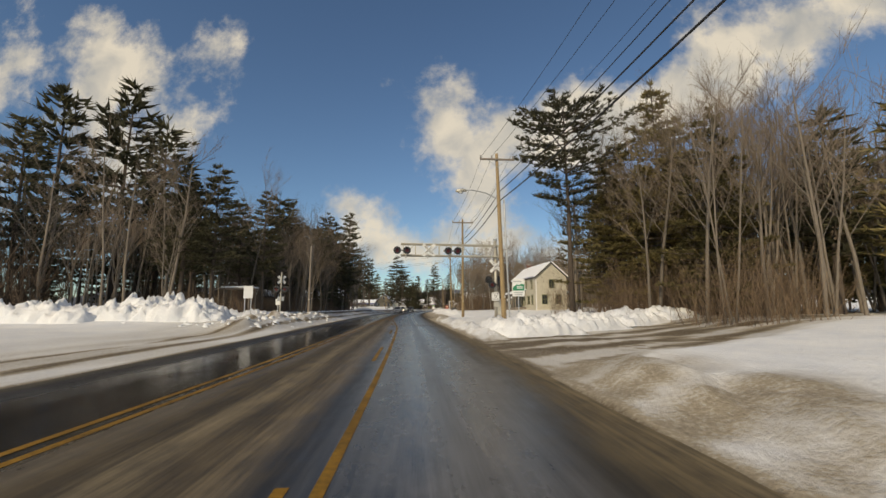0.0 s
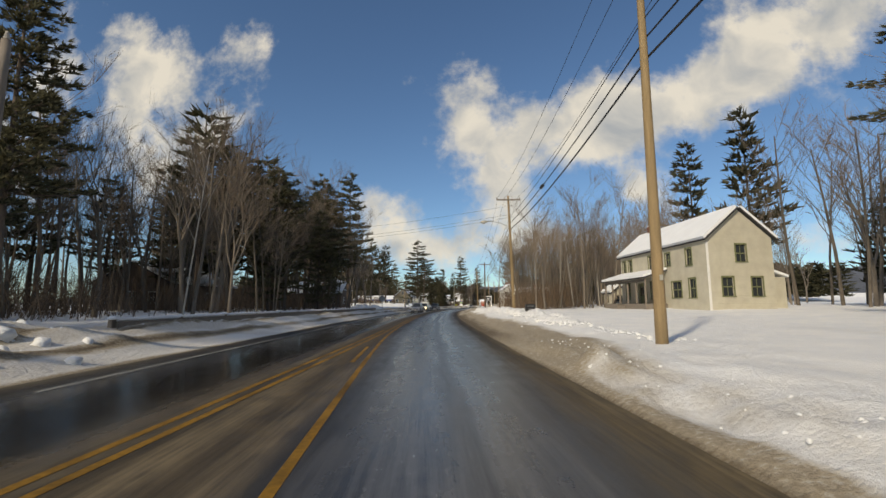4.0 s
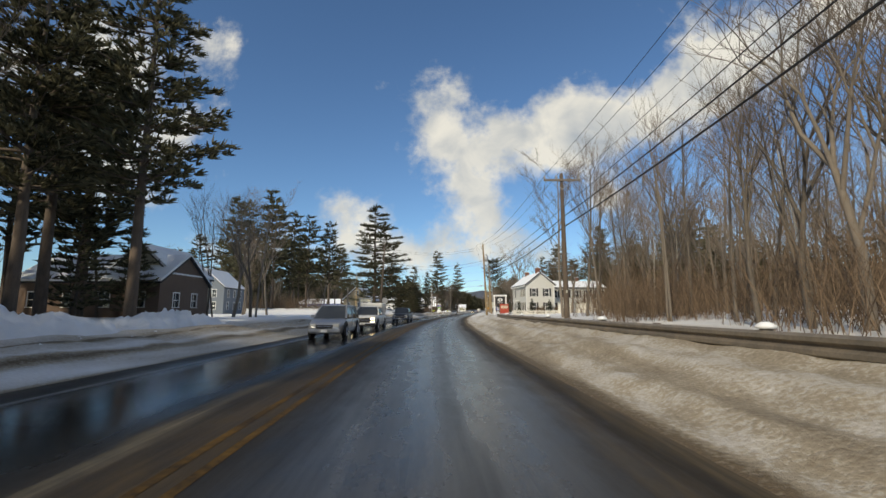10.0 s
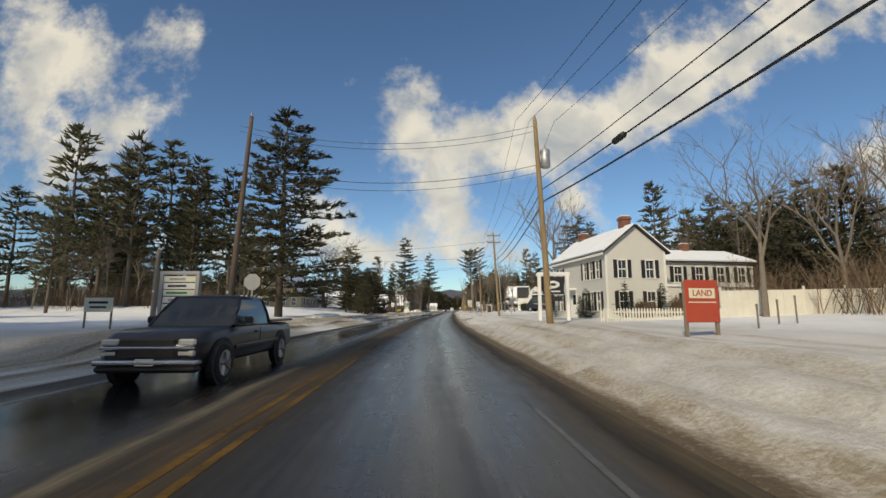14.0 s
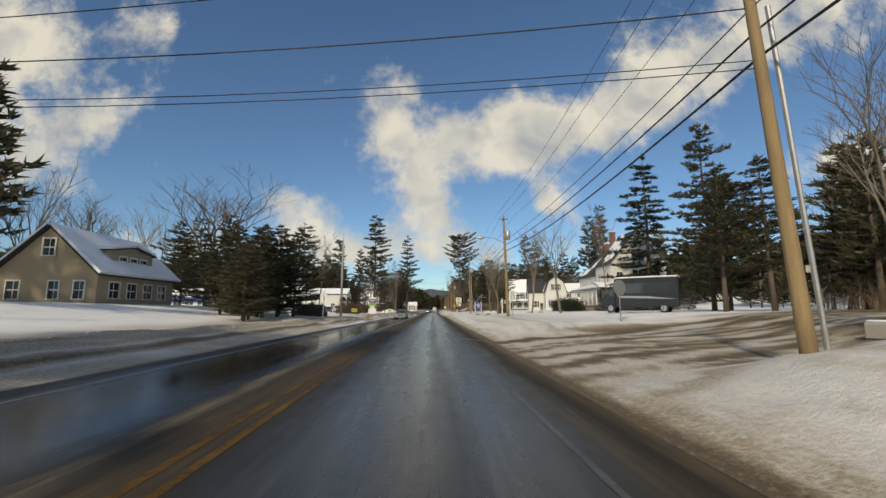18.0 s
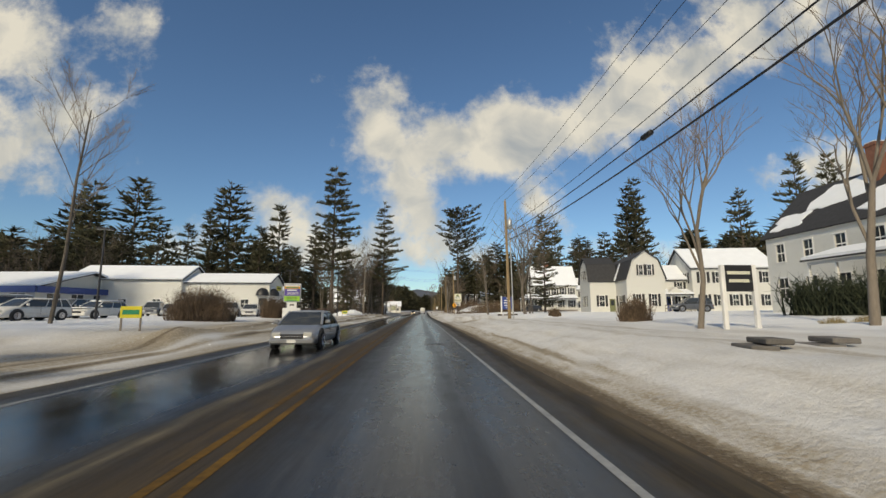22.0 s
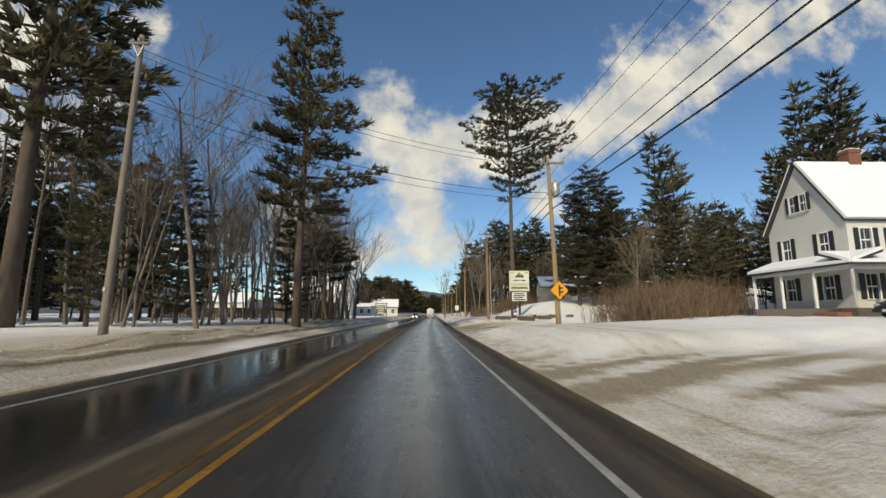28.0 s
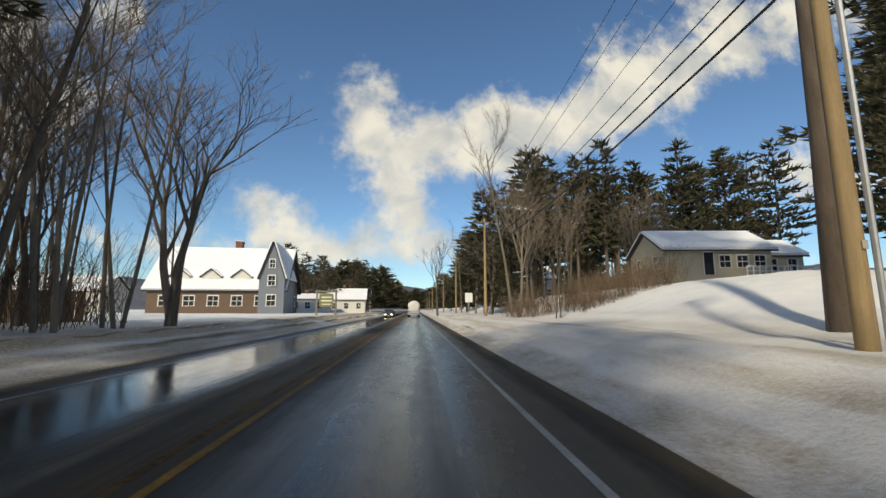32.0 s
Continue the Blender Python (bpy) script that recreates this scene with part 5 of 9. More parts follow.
def wood_back(group, rows):
    """The trees in the depth of a wood, joined into one mesh."""
    verts, faces, slots, mats = [], [], [], [PINE_BARK, NEEDLES, GREY_BARK, TWIG, SUNLIT_HEMLOCK]
    n = 0
    for kind, x, y, z, h, wd, a, pick in rows:
        variants = FAR_PARTS["far_" + {"flat_pine": "pine", "olive_pine": "full_pine", "birch": "tall_bare"}.get(kind, kind)]
        f = h / H
        for k, (pv, pf) in enumerate(variants[pick % len(variants)]):
            ca, sa = math.cos(a) * f * wd, math.sin(a) * f * wd
            verts.append(np.stack([x + pv[:, 0] * ca - pv[:, 1] * sa, y + pv[:, 0] * sa + pv[:, 1] * ca, z + pv[:, 2] * f], 1))
            faces += [[i + n for i in q] for q in pf]
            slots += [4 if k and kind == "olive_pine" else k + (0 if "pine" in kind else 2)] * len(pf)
            n += len(pv)
    me = bpy.data.meshes.new("wood_depth")
    me.from_pydata(np.concatenate(verts).tolist(), [], faces)
    for m in mats:
        me.materials.append(m)
    me.polygons.foreach_set("material_index", slots)
    tagged(new("wood_depth", me), "dense mixed trees in the depth of the " + group, "trees", kind="stuff")


MIX_LEFT = (("pine", 5, 15, 24, 1.0), ("full_pine", 2, 9, 16, 1.0), ("tall_bare", 4, 11, 17, 0.9), ("clump_bare", 3, 9, 13, 1.0), ("bare", 2, 10, 15, 0.9))
MIX_LOW = (("pine", 3.4, 12, 17, 1.15), ("full_pine", 0.5, 8, 13, 1.0), ("tall_bare", 6, 11, 17, 0.9), ("clump_bare", 5, 8, 12, 1.0), ("bare", 2, 9, 13, 0.9), ("birch", 0.8, 9, 12, 0.6))
ROW_MIX = (("tall_bare", 6, 12, 17, 1.0), ("clump_bare", 5, 10, 14, 1.1), ("full_pine", 0.7, 9, 12, 0.8))
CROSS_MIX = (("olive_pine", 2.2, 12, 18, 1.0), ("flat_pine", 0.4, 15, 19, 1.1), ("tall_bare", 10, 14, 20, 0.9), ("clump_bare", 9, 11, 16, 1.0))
MIX_RIGHT = (("tall_bare", 6, 13, 21, 0.9), ("clump_bare", 4, 9, 14, 1.0), ("bare", 3, 12, 17, 0.9), ("full_pine", 1.4, 9, 15, 0.9))
DARK_WOOD = (("pine", 4, 10, 16, 1.1), ("full_pine", 4, 7, 12, 1.1), ("tall_bare", 4, 11, 16, 1.0), ("bare", 2, 10, 15, 1.0))
BARE_MIX = (("tall_bare", 5, 10, 16, 0.9), ("clump_bare", 4, 8, 12, 1.0), ("bare", 3, 10, 15, 0.8), ("birch", 0.7, 9, 12, 0.6))
woods(MIX_LOW, 38, 60, -46, -17, 56, "roadside woods", 1, 8.0)
woods(BARE_MIX, 60, 80, -31, -14, 30, "roadside woods", 23, 8.0)
woods(MIX_LOW, 60, 80, -46, -31, 24, "roadside woods", 24, 4.0)
TALL_LOW = (("flat_pine", 2.4, 17, 23, 1.1), ("tall_bare", 6, 13, 18, 0.9), ("clump_bare", 4, 9, 13, 1.0), ("pine", 1.0, 12, 17, 1.1))
woods(TALL_LOW, 80, 112, -44, -14, 62, "roadside woods", 2, 10.0)
woods(MIX_LEFT, 22, 52, -66, -40, 46, "roadside woods", 3)
woods(MIX_LEFT, 112, 136, -58, -22, 16, "roadside woods", 4)
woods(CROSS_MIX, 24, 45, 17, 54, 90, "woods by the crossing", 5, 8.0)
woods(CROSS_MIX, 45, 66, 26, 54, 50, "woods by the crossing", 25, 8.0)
woods(MIX_RIGHT, 66, 84, 34, 66, 44, "woods behind the farmhouse", 6)
woods(BARE_MIX, 86, 134, 12.0, 42, 150, "bare wood behind the guardrail", 7, 8.0)
woods(BARE_MIX, 132, 148, 17, 44, 34, "bare wood behind the guardrail", 20, 8.0)
woods(DARK_WOOD, 158, 192, 30, 58, 54, "dark wood beside the plank fence", 26, 6.0)
woods(MIX_RIGHT, 134, 200, 50, 80, 44, "wood behind the inn", 8)
woods(MIX_LEFT, 192, 240, -76, -50, 36, "wood behind the tan house", 9)
woods(ROW_MIX, 340, 390, -24, -12.0, 50, "row of thin trees", 10, 7.0)
woods(MIX_LEFT, 332, 388, -60, -30, 36, "wood beside the brook", 11)
woods(MIX_LEFT, 352, 392, 26, 60, 50, "wood above the inn sign", 12)
woods(MIX_RIGHT, 395, 470, 8, 16, 10, "hedgerow trees", 13)
woods(MIX_LEFT, 204, 240, 36, 84, 50, "wood behind the van", 14, 0.0)
DARK_MIX = (("pine", 5, 14, 22, 1.1), ("full_pine", 4, 9, 15, 1.1), ("tall_bare", 3, 12, 17, 1.0))
woods(DARK_MIX, 338, 392, -54, -36, 22, "pines beside the brook", 21, 6.0)
LOW_DARK = (("pine", 5, 9, 13, 1.1), ("full_pine", 4, 7, 11, 1.1), ("tall_bare", 3, 9, 13, 1.0))
woods(LOW_DARK, 352, 374, 24, 44, 22, "pines above the lodge sign", 22, 6.0)
FAR_MIX = (("pine", 3, 14, 19, 1.1), ("full_pine", 2, 9, 14, 1.2), ("bare", 4, 10, 15, 1.0), ("clump_bare", 3, 8, 12, 1.1), ("tall_bare", 3, 12, 17, 1.0))
woods(FAR_MIX, 412, 520, 9.5, 32, 64, "roadside trees beyond the hill house", 15, 0.0)
woods(FAR_MIX, 300, 350, -105, -62, 84, "trees behind the car lot", 16, 0.0)
woods(FAR_MIX, 332, 352, 34, 80, 36, "trees behind the white farmhouse", 17, 0.0)
woods(FAR_MIX, 240, 300, 60, 100, 36, "trees behind the tall white house", 18, 0.0)
woods(FAR_MIX, 470, 520, -40, -14, 30, "trees beyond the last houses", 19, 0.0)
for row in (("pine", 4, 222, 13, 1.3), ("pine", 10, 224, 15, 1.3), ("pine", 16, 220, 15, 1.3), ("pine", 23, 219, 14, 1.3), ("pine", 29, 224, 15, 1.3)):
    tree(*row)


# ---- far woods and hills ----
def far_woods(name, label, s0, s1, l0, l1, num, lo, hi, seed):
    """Many small distant conifers and hardwoods in one mesh."""
    rng = random.Random(seed)
    verts, faces = [], []
    protos = []
    for k in range(3):
        w, c = conifer_meshes(seed * 10 + k, 14.0, 0.15, 0.22, 0.1, 0.7, 0.2, 3, 0.25, False, 2.5)
        protos.append((np.array(c.v), c.f))
    for _ in range(num):
        pv, pf = protos[rng.randrange(3)]
        s, l = rng.uniform(s0, s1), rng.uniform(l0, l1)
        x, y = at(s, l)
        f, a = rng.uniform(lo, hi) / 14.0, rng.uniform(0, 6.28)
        ca, sa = math.cos(a) * f * 1.4, math.sin(a) * f * 1.4
        n = len(verts)
        z = land(s, l)
        verts += np.stack([x + pv[:, 0] * ca - pv[:, 1] * sa, y + pv[:, 0] * sa + pv[:, 1] * ca, z + pv[:, 2] * f], 1).tolist()
        faces += [[i + n for i in q] for q in pf]
    me = bpy.data.meshes.new(name)
    me.from_pydata(verts, [], faces)
    me.materials.append(NEEDLES)
    tagged(new(name, me), label, "trees", kind="stuff")


far_woods("far_woods", "dark distant pine woods beyond the village", 520, 760, -70, -9, 150, 12, 19, 3)
far_woods("far_woods", "dark distant pine woods along the road", 480, 760, 12, 80, 130, 12, 20, 4)
far_woods("far_woods", "dark pine woods behind the car lot", 330, 420, -190, -90, 60, 14, 24, 5)
far_woods("far_woods", "dark pine woods up the slope", 300, 440, 90, 200, 70, 14, 24, 6)
far_woods("far_woods", "dark pine woods at the road's far bend", 780, 900, -60, 60, 130, 14, 22, 7)


def hill_ridge(name, label, x, y, length, depth, height, yaw, seed):
    mb, rng = MB(), random.Random(seed)
    nx, ny = 48, 10
    for i in range(nx + 1):
        for j in range(ny + 1):
            u, w = i / nx, j / ny
            z = height * math.sin(math.pi * u) ** 0.7 * math.sin(math.pi * w) * (0.75 + 0.4 * noise.fractal(Vector((u * 5, w * 2, seed)), 1, 2, 4))
            mb.v.append(((u - 0.5) * length, (w - 0.5) * depth, z - 2))
    for i in range(nx):
        for j in range(ny):
            a = i * (ny + 1) + j
            mb.f.append([a, a + ny + 1, a + ny + 2, a + 1])
    ob = new(name, mb.mesh(name, HAZY_WOODS, True))
    ob.matrix_basis = pose(x, y, 0, 0, 0, yaw)
    tagged(ob, label, "hill", kind="structure")


hill_ridge("backdrop_hill", "low wooded hill on the horizon with blue haze in its colour", 130, 1900, 1700, 500, 105, 0, 1)
hill_ridge("backdrop_hill", "low wooded ridge beyond the brook with blue haze in its colour", -650, 1250, 1300, 420, 75, 25, 2)
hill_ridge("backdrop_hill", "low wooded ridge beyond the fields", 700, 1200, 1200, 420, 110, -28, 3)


# ---- brush ----
def brush(name, label, x, y, w, d, h, num, seed, material=BRUSH, lump=False, thick=0.012):
    """A thicket of thin upright stems with side twigs."""
    rng, mb = random.Random(seed), MB()
    for _ in range(num):
        px, py = rng.uniform(-w / 2, w / 2), rng.uniform(-d / 2, d / 2)
        hh = h * rng.uniform(0.45, 1.1)
        if lump:
            q = (2 * px / w) ** 2 + (2 * py / d) ** 2
            if q > 1:
                continue
            hh = h * math.sqrt(max(1 - q, 0.08)) * rng.uniform(0.8, 1.05)
        z0 = ground_z(x + px, y + py) - ground_z(x, y) - 0.1
        p = Vector((px, py, z0))
        q = p + Vector((rng.uniform(-0.42, 0.42) * hh, rng.uniform(-0.42, 0.42) * hh, hh * rng.uniform(0.75, 1.0)))
        mb.tube([p, p.lerp(q, 0.5) + Vector((rng.uniform(-0.2, 0.2), rng.uniform(-0.2, 0.2), 0.1)) * min(hh, 2), q], [thick, thick * 0.8, thick * 0.35], 3, False)
        for _ in range(9):
            b = p.lerp(q, rng.uniform(0.2, 0.98))
            e = b + Vector((rng.uniform(-0.6, 0.6), rng.uniform(-0.6, 0.6), rng.uniform(-0.1, 0.7))) * min(hh * 0.5, 1.1)
            sd = (e - b).cross(Vector((rng.uniform(-1, 1), rng.uniform(-1, 1), 0.4))).normalized() * thick * 0.55
            k0 = len(mb.v)
            mb.v += [tuple(b + sd), tuple(e), tuple(b - sd)]
            mb.f.append([k0, k0 + 1, k0 + 2])
    ob = new(name, mb.mesh(name, material))
    ob.matrix_basis = pose(x, y, ground_z(x, y))
    return tagged(ob, label, "shrub", kind="" if lump else "stuff")


for k in range(9):
    s = 92 + 5.2 * k
    x, y = at(s, 13.5 + (k % 3) * 2.2)
    brush("underbrush", "brown leafless underbrush of the roadside wood", x, y, 7, 6, 4.4, 260, 200 + k)
for k in range(6):
    brush("underbrush", "brown leafless underbrush of the roadside wood", *at(130 + 4 * k, 17 + (k % 3) * 4.5), 8, 7, 3.6, 240, 320 + k)
for k in range(8):
    brush("underbrush", "dense dark brush behind the plank fence", *at(152 + 5 * k, 26 + (k % 2) * 5), 8, 7, 4.2, 260, 440 + k, thick=0.02)
for k in range(14):
    s = 44 + 5.2 * k
    x, y = at(s, -19 - (k % 3) * 4)
    brush("underbrush", "dark leafless underbrush under the pines", x, y, 8, 7, 3.0, 130, 230 + k, thick=0.02)
for k in range(5):
    s = 24 + 6 * k
    x, y = at(s, 20 + (k % 2) * 4)
    brush("underbrush", "brown leafless underbrush by the crossing", x, y, 7, 6, 5.5, 280, 250 + k)
for k in range(7):
    x, y = at(349 + 1.6 * k, 15.5 + 2.0 * k)
    brush("underbrush", "dense brown brush beside the white farmhouse", x, y, 6, 6, 3.6, 330, 270 + k, thick=0.014)
for k in range(4):
    brush("underbrush", "leafless thicket beside the snowy fence", -35.5 - 1.4 * (k % 2), 374 + 4.5 * k, 5, 5, 5.5, 120, 360 + k, thick=0.018)
brush("underbrush", "tan leafless understory at the edge of the crossing woods", 14.0, 38.5, 9, 4, 4.2, 340, 295)
brush("underbrush", "tan leafless understory at the edge of the crossing woods", 23.0, 37.5, 9, 4, 4.2, 340, 296)
brush("underbrush", "dark brown hedge bank below the hillside house", -3.0, 396.5, 8, 5, 3.0, 620, 291)
brush("underbrush", "dark brown hedge bank below the hillside house", -7.0, 401.5, 8, 6, 2.8, 520, 292)
for k in range(5):
    brush("underbrush", "dark leafless scrub under the tall pines", -92 + 7.5 * k, 206 + (k % 2) * 3, 9, 6, 3.6, 260, 340 + k, thick=0.022)
for k in range(6):
    brush("underbrush", "dark leafless scrub at the edge of the far wood", *at(308 + 7 * k, -58 - (k % 2) * 4), 9, 9, 4.0, 200, 380 + k, thick=0.025)
for k in range(12):
    brush("underbrush", "tall dark leafless brush deep in the pine wood", *at(36 + 8.5 * k, -34 - (k % 3) * 5), 11, 8, 7.0, 170, 400 + k, thick=0.035)
for k in range(6):
    brush("underbrush", "brown scrub behind the memorial", *at(192 + 5 * k, 30 + (k % 2) * 4), 7, 6, 2.6, 90, 300 + k)
for x, y, w, h, lab in ((-37.3, 270.7, 4.6, 2.9, "round clipped leafless bush in the snow"), (-36.6, 284.4, 2.2, 2.6, "round dark bush behind the pylon sign"),
                        (-8.5, 263.0, 1.8, 1.6, "bushy leafless shrub by the office drive"), (-3.0, 295.0, 1.6, 1.2, "small leafless shrub in the snow"),
                        (-44.0, 300.0, 4.0, 1.2, "low dark shrub by the shop door"), (-41.5, 305.5, 2.6, 0.9, "low dark shrub by the shop wall"),
                                                (-36.5, 240.5, 4.0, 1.8, "dark round shrub by the flagpoles"), (-6.6, 168.9, 1.2, 1.4, "leafless shrub against the inn wall"), (-3.2, 170.6, 1.2, 1.6, "leafless shrub against the inn wall"), (0.4, 172.6, 1.3, 1.4, "leafless shrub against the inn wall")):
    brush("round_shrub", lab, x, y, w, w, h, 900 if w > 4.5 else 550, int(x * 7 + y), lump=True, thick=0.02)


brush("clipped_hedge", "dark clipped evergreen hedge beside the tall house's porch", 1.6, 258.0, 2.6, 9, 2.3, 900, 611, SPRUCE, thick=0.035)
STRAW = mat("dry_grass", (0.26, 0.205, 0.10), 0.9, vary=0.4, scale=2, fine=12, bump=0.0, island=0.4)
for k, (x, y) in enumerate(((-5.8, 253.2), (-4.0, 253.6))):
    brush("grass_tuft", "tuft of dry tan grass sticking out of the snow", x, y, 1.2, 0.6, 0.42, 170, 620 + k, STRAW, lump=True, thick=0.008)


def stone_steps(s, l):
    """Three rough slabs set into the bank, half buried in snow."""
    x, y = at(s, l)
    top = thing("stone_steps", "dark stone steps half buried in the snowy bank", "steps", x, y, land(s, l) - 0.2, heading(s) - 15, "steps up the bank")
    for i in range(3):
        part("step", MB().box(i * 0.27 - 0.45, -0.5 + 0.05 * i, i * 0.13, i * 0.27 + 0.02, 0.5 - 0.04 * i, i * 0.13 + 0.11, 0.02), STONE, top)


stone_steps(247.4, 6.3)
stone_steps(247.6, 7.8)


# ---- utility poles and wires ----
def insulator(parent, x, y, z):
    mb = MB()
    for k in range(3):
        mb.disc((x, y, z + 0.06 + 0.07 * k), (0, 0, 1), 0.065 - 0.012 * k, 0.05, 8)
    mb.tube([(x, y, z - 0.02), (x, y, z + 0.2)], 0.015, 5)
    return part("insulator", mb, CONCRETE, parent)


def utility_pole(s, l, h, arms=1, lamp=False, can=False, guard=False, lean=(0, 0), label="", z=None, arm_w=2.4, wood=POLE_WOOD):
    x, y = at(s, l)
    top = thing("utility_pole", label or "tall weathered wooden utility pole with crossarm in the snow", "utility pole", x, y, z, heading(s), "utility poles along the road")
    mb, n = MB(), 8
    pts = [(lean[0] * k / n * h, lean[1] * k / n * h, -0.5 + (h + 0.5) * k / n) for k in range(n + 1)]
    mb.tube(pts, [0.17 - 0.07 * k / n for k in range(n + 1)], 12)
    part("pole", mb, wood, top, smooth=True)

    def off(zz):
        q = (zz + 0.5) / (h + 0.5)
        return lean[0] * q * h, lean[1] * q * h
    for a in range(arms):
        z0 = h - 0.45 - 0.9 * a
        ox, oy = off(z0)
        part("crossarm", MB().box(ox - arm_w / 2, oy - 0.20, z0 - 0.06, ox + arm_w / 2, oy - 0.09, z0 + 0.06, 0.01), GREY_WOOD, top)
        for sx in (-0.48, -0.16, 0.46) if arm_w > 1 else (0.0,):
            insulator(top, ox + sx * arm_w, oy - 0.145, z0 + 0.06)
        for sg in (-1, 1):
            part("brace", MB().tube([(ox + sg * arm_w * 0.28, oy - 0.17, z0 - 0.05), (ox, oy - 0.12, z0 - 0.55)], 0.018, 4), STEEL, top)
    if not arms:
        insulator(top, *off(h), h)
    if lamp:
        zl = h * 0.72
        ox, oy = off(zl)
        part("lamp_arm", MB().tube([(ox, oy, zl), (ox - 0.9, oy, zl + 0.45), (ox - 1.8, oy, zl + 0.62), (ox - 2.3, oy, zl + 0.6)], 0.035, 6), STEEL, top)
        head = MB().tube([(ox - 2.2, oy, zl + 0.58), (ox - 2.45, oy, zl + 0.6), (ox - 2.8, oy, zl + 0.55), (ox - 2.95, oy, zl + 0.52)], [0.07, 0.13, 0.14, 0.05], 8)
        hd = part("lamp_head", head, ALUMINIUM, top, "grey cobra-head street lamp", True)
        part("lens", MB().disc((ox - 2.6, oy, zl + 0.43), (0, 0, 1), 0.13, 0.08, 10), LENS, hd)
    if can:
        zc = h * 0.80
        ox, oy = off(zc)
        c = part("transformer", MB().tube([(ox + 0.38, oy, zc - 0.5), (ox + 0.38, oy, zc - 0.45), (ox + 0.38, oy, zc + 0.4), (ox + 0.38, oy, zc + 0.48)], [0.2, 0.25, 0.25, 0.16], 12), STEEL, top, "grey steel transformer can", True)
        insulator(c, ox + 0.38, oy, zc + 0.47)
        part("bracket", MB().box(ox + 0.05, oy - 0.05, zc - 0.2, ox + 0.16, oy + 0.05, zc + 0.2), STEEL, top)
    if guard:
        part("conduit", MB().tube([(0.36, -0.05, -0.3), (0.34 + lean[0] * h * 0.7, lean[1] * h * 0.7 - 0.05, h * 0.72)], 0.055, 8), STEEL, top, "grey steel riser pipe")
    part("tag_plate", MB().box(-0.05, -0.19, 1.7, 0.05, -0.165, 1.85, 0.005), ALUMINIUM, top)
    return (x, y, top.matrix_basis.translation.z, h, s, lean)


POLES = []
POLES.append(utility_pole(-12, 7.5, 11.2))
POLES.append(utility_pole(28.4, 6.2, 11.6, lamp=True, guard=True, lean=(-0.03, 0)))
POLES.append(utility_pole(49.3, 6.3, 11.3))
POLES.append(utility_pole(80.3, 7.9, 11.6, lamp=True, lean=(-0.035, 0)))
POLES.append(utility_pole(122.3, 7.7, 8.9, arm_w=2.2, wood=PINE_BARK, label="dark weathered utility pole with a wide top crossarm"))
POLES.append(utility_pole(160.5, 5.9, 10.4, arms=0, can=True, lean=(-0.045, 0), label="leaning wooden utility pole with a transformer can"))
POLES.append(utility_pole(195.6, 8.1, 11.0, arms=2, guard=True, lean=(-0.06, 0), arm_w=1.7, label="leaning wooden utility pole with two short crossarms"))
POLES.append(utility_pole(232.4, 8.3, 10.8, arms=1, lamp=True, can=True, lean=(-0.03, 0), arm_w=0.9, label="leaning wooden pole with street lamp and transformer"))
POLES.append(utility_pole(280.6, 8.4, 11.6, arms=0, can=True, guard=True, lean=(-0.02, 0), label="wooden utility pole with transformer and riser pipe"))
POLES.append(utility_pole(343.6, 8.2, 10.8, can=True, lean=(-0.03, 0), arm_w=2.0, label="leaning wooden pole that carries a yellow warning sign"))
POLES.append(utility_pole(372.6, 7.7, 11.4, arms=2, guard=True, lean=(-0.012, 0), arm_w=2.0))
for s_ in (412, 446, 482, 520, 560, 602, 646):
    POLES.append(utility_pole(s_, 7.6, 10.6, arm_w=1.8))
LEFT_POLES = [utility_pole(161.4, -9.9, 11.0, arms=0, lean=(0.05, 0), wood=PINE_BARK, label="bare wooden utility pole beside the side road"),
              utility_pole(333.9, -12.2, 12.4, arms=1, arm_w=0.8, lean=(0.02, 0), wood=GREY_WOOD, label="grey wooden utility pole among the trees"),
              utility_pole(47.9, -10.5, 7.4, arms=0, wood=GREY_WOOD, label="short grey wooden pole at the wood's edge"),
              utility_pole(164.9, -15.8, 4.2, arms=0, wood=GREY_WOOD, label="broken-off grey pole stub in the snow")]


def span(name, label, ends, sag, r, parent):
    a, b = (Vector(e) for e in ends)
    pts = []
    for k in range(13):
        u = k / 12
        p = a.lerp(b, u)
        p.z -= 4 * sag * u * (1 - u)
        pts.append(p)
    part(name, MB().tube(pts, r, 4), CABLE, parent, label)


def cables(pole):
    """Heights at which the telephone cables hang on a pole."""
    hi = float(np.interp(pole[4], (-12, 80, 122, 160, 196, 232, 281, 344, 450), (9.0, 8.9, 6.3, 6.7, 7.4, 7.6, 8.3, 8.0, 7.8)))
    return hi + 0.55, hi, hi - 0.6


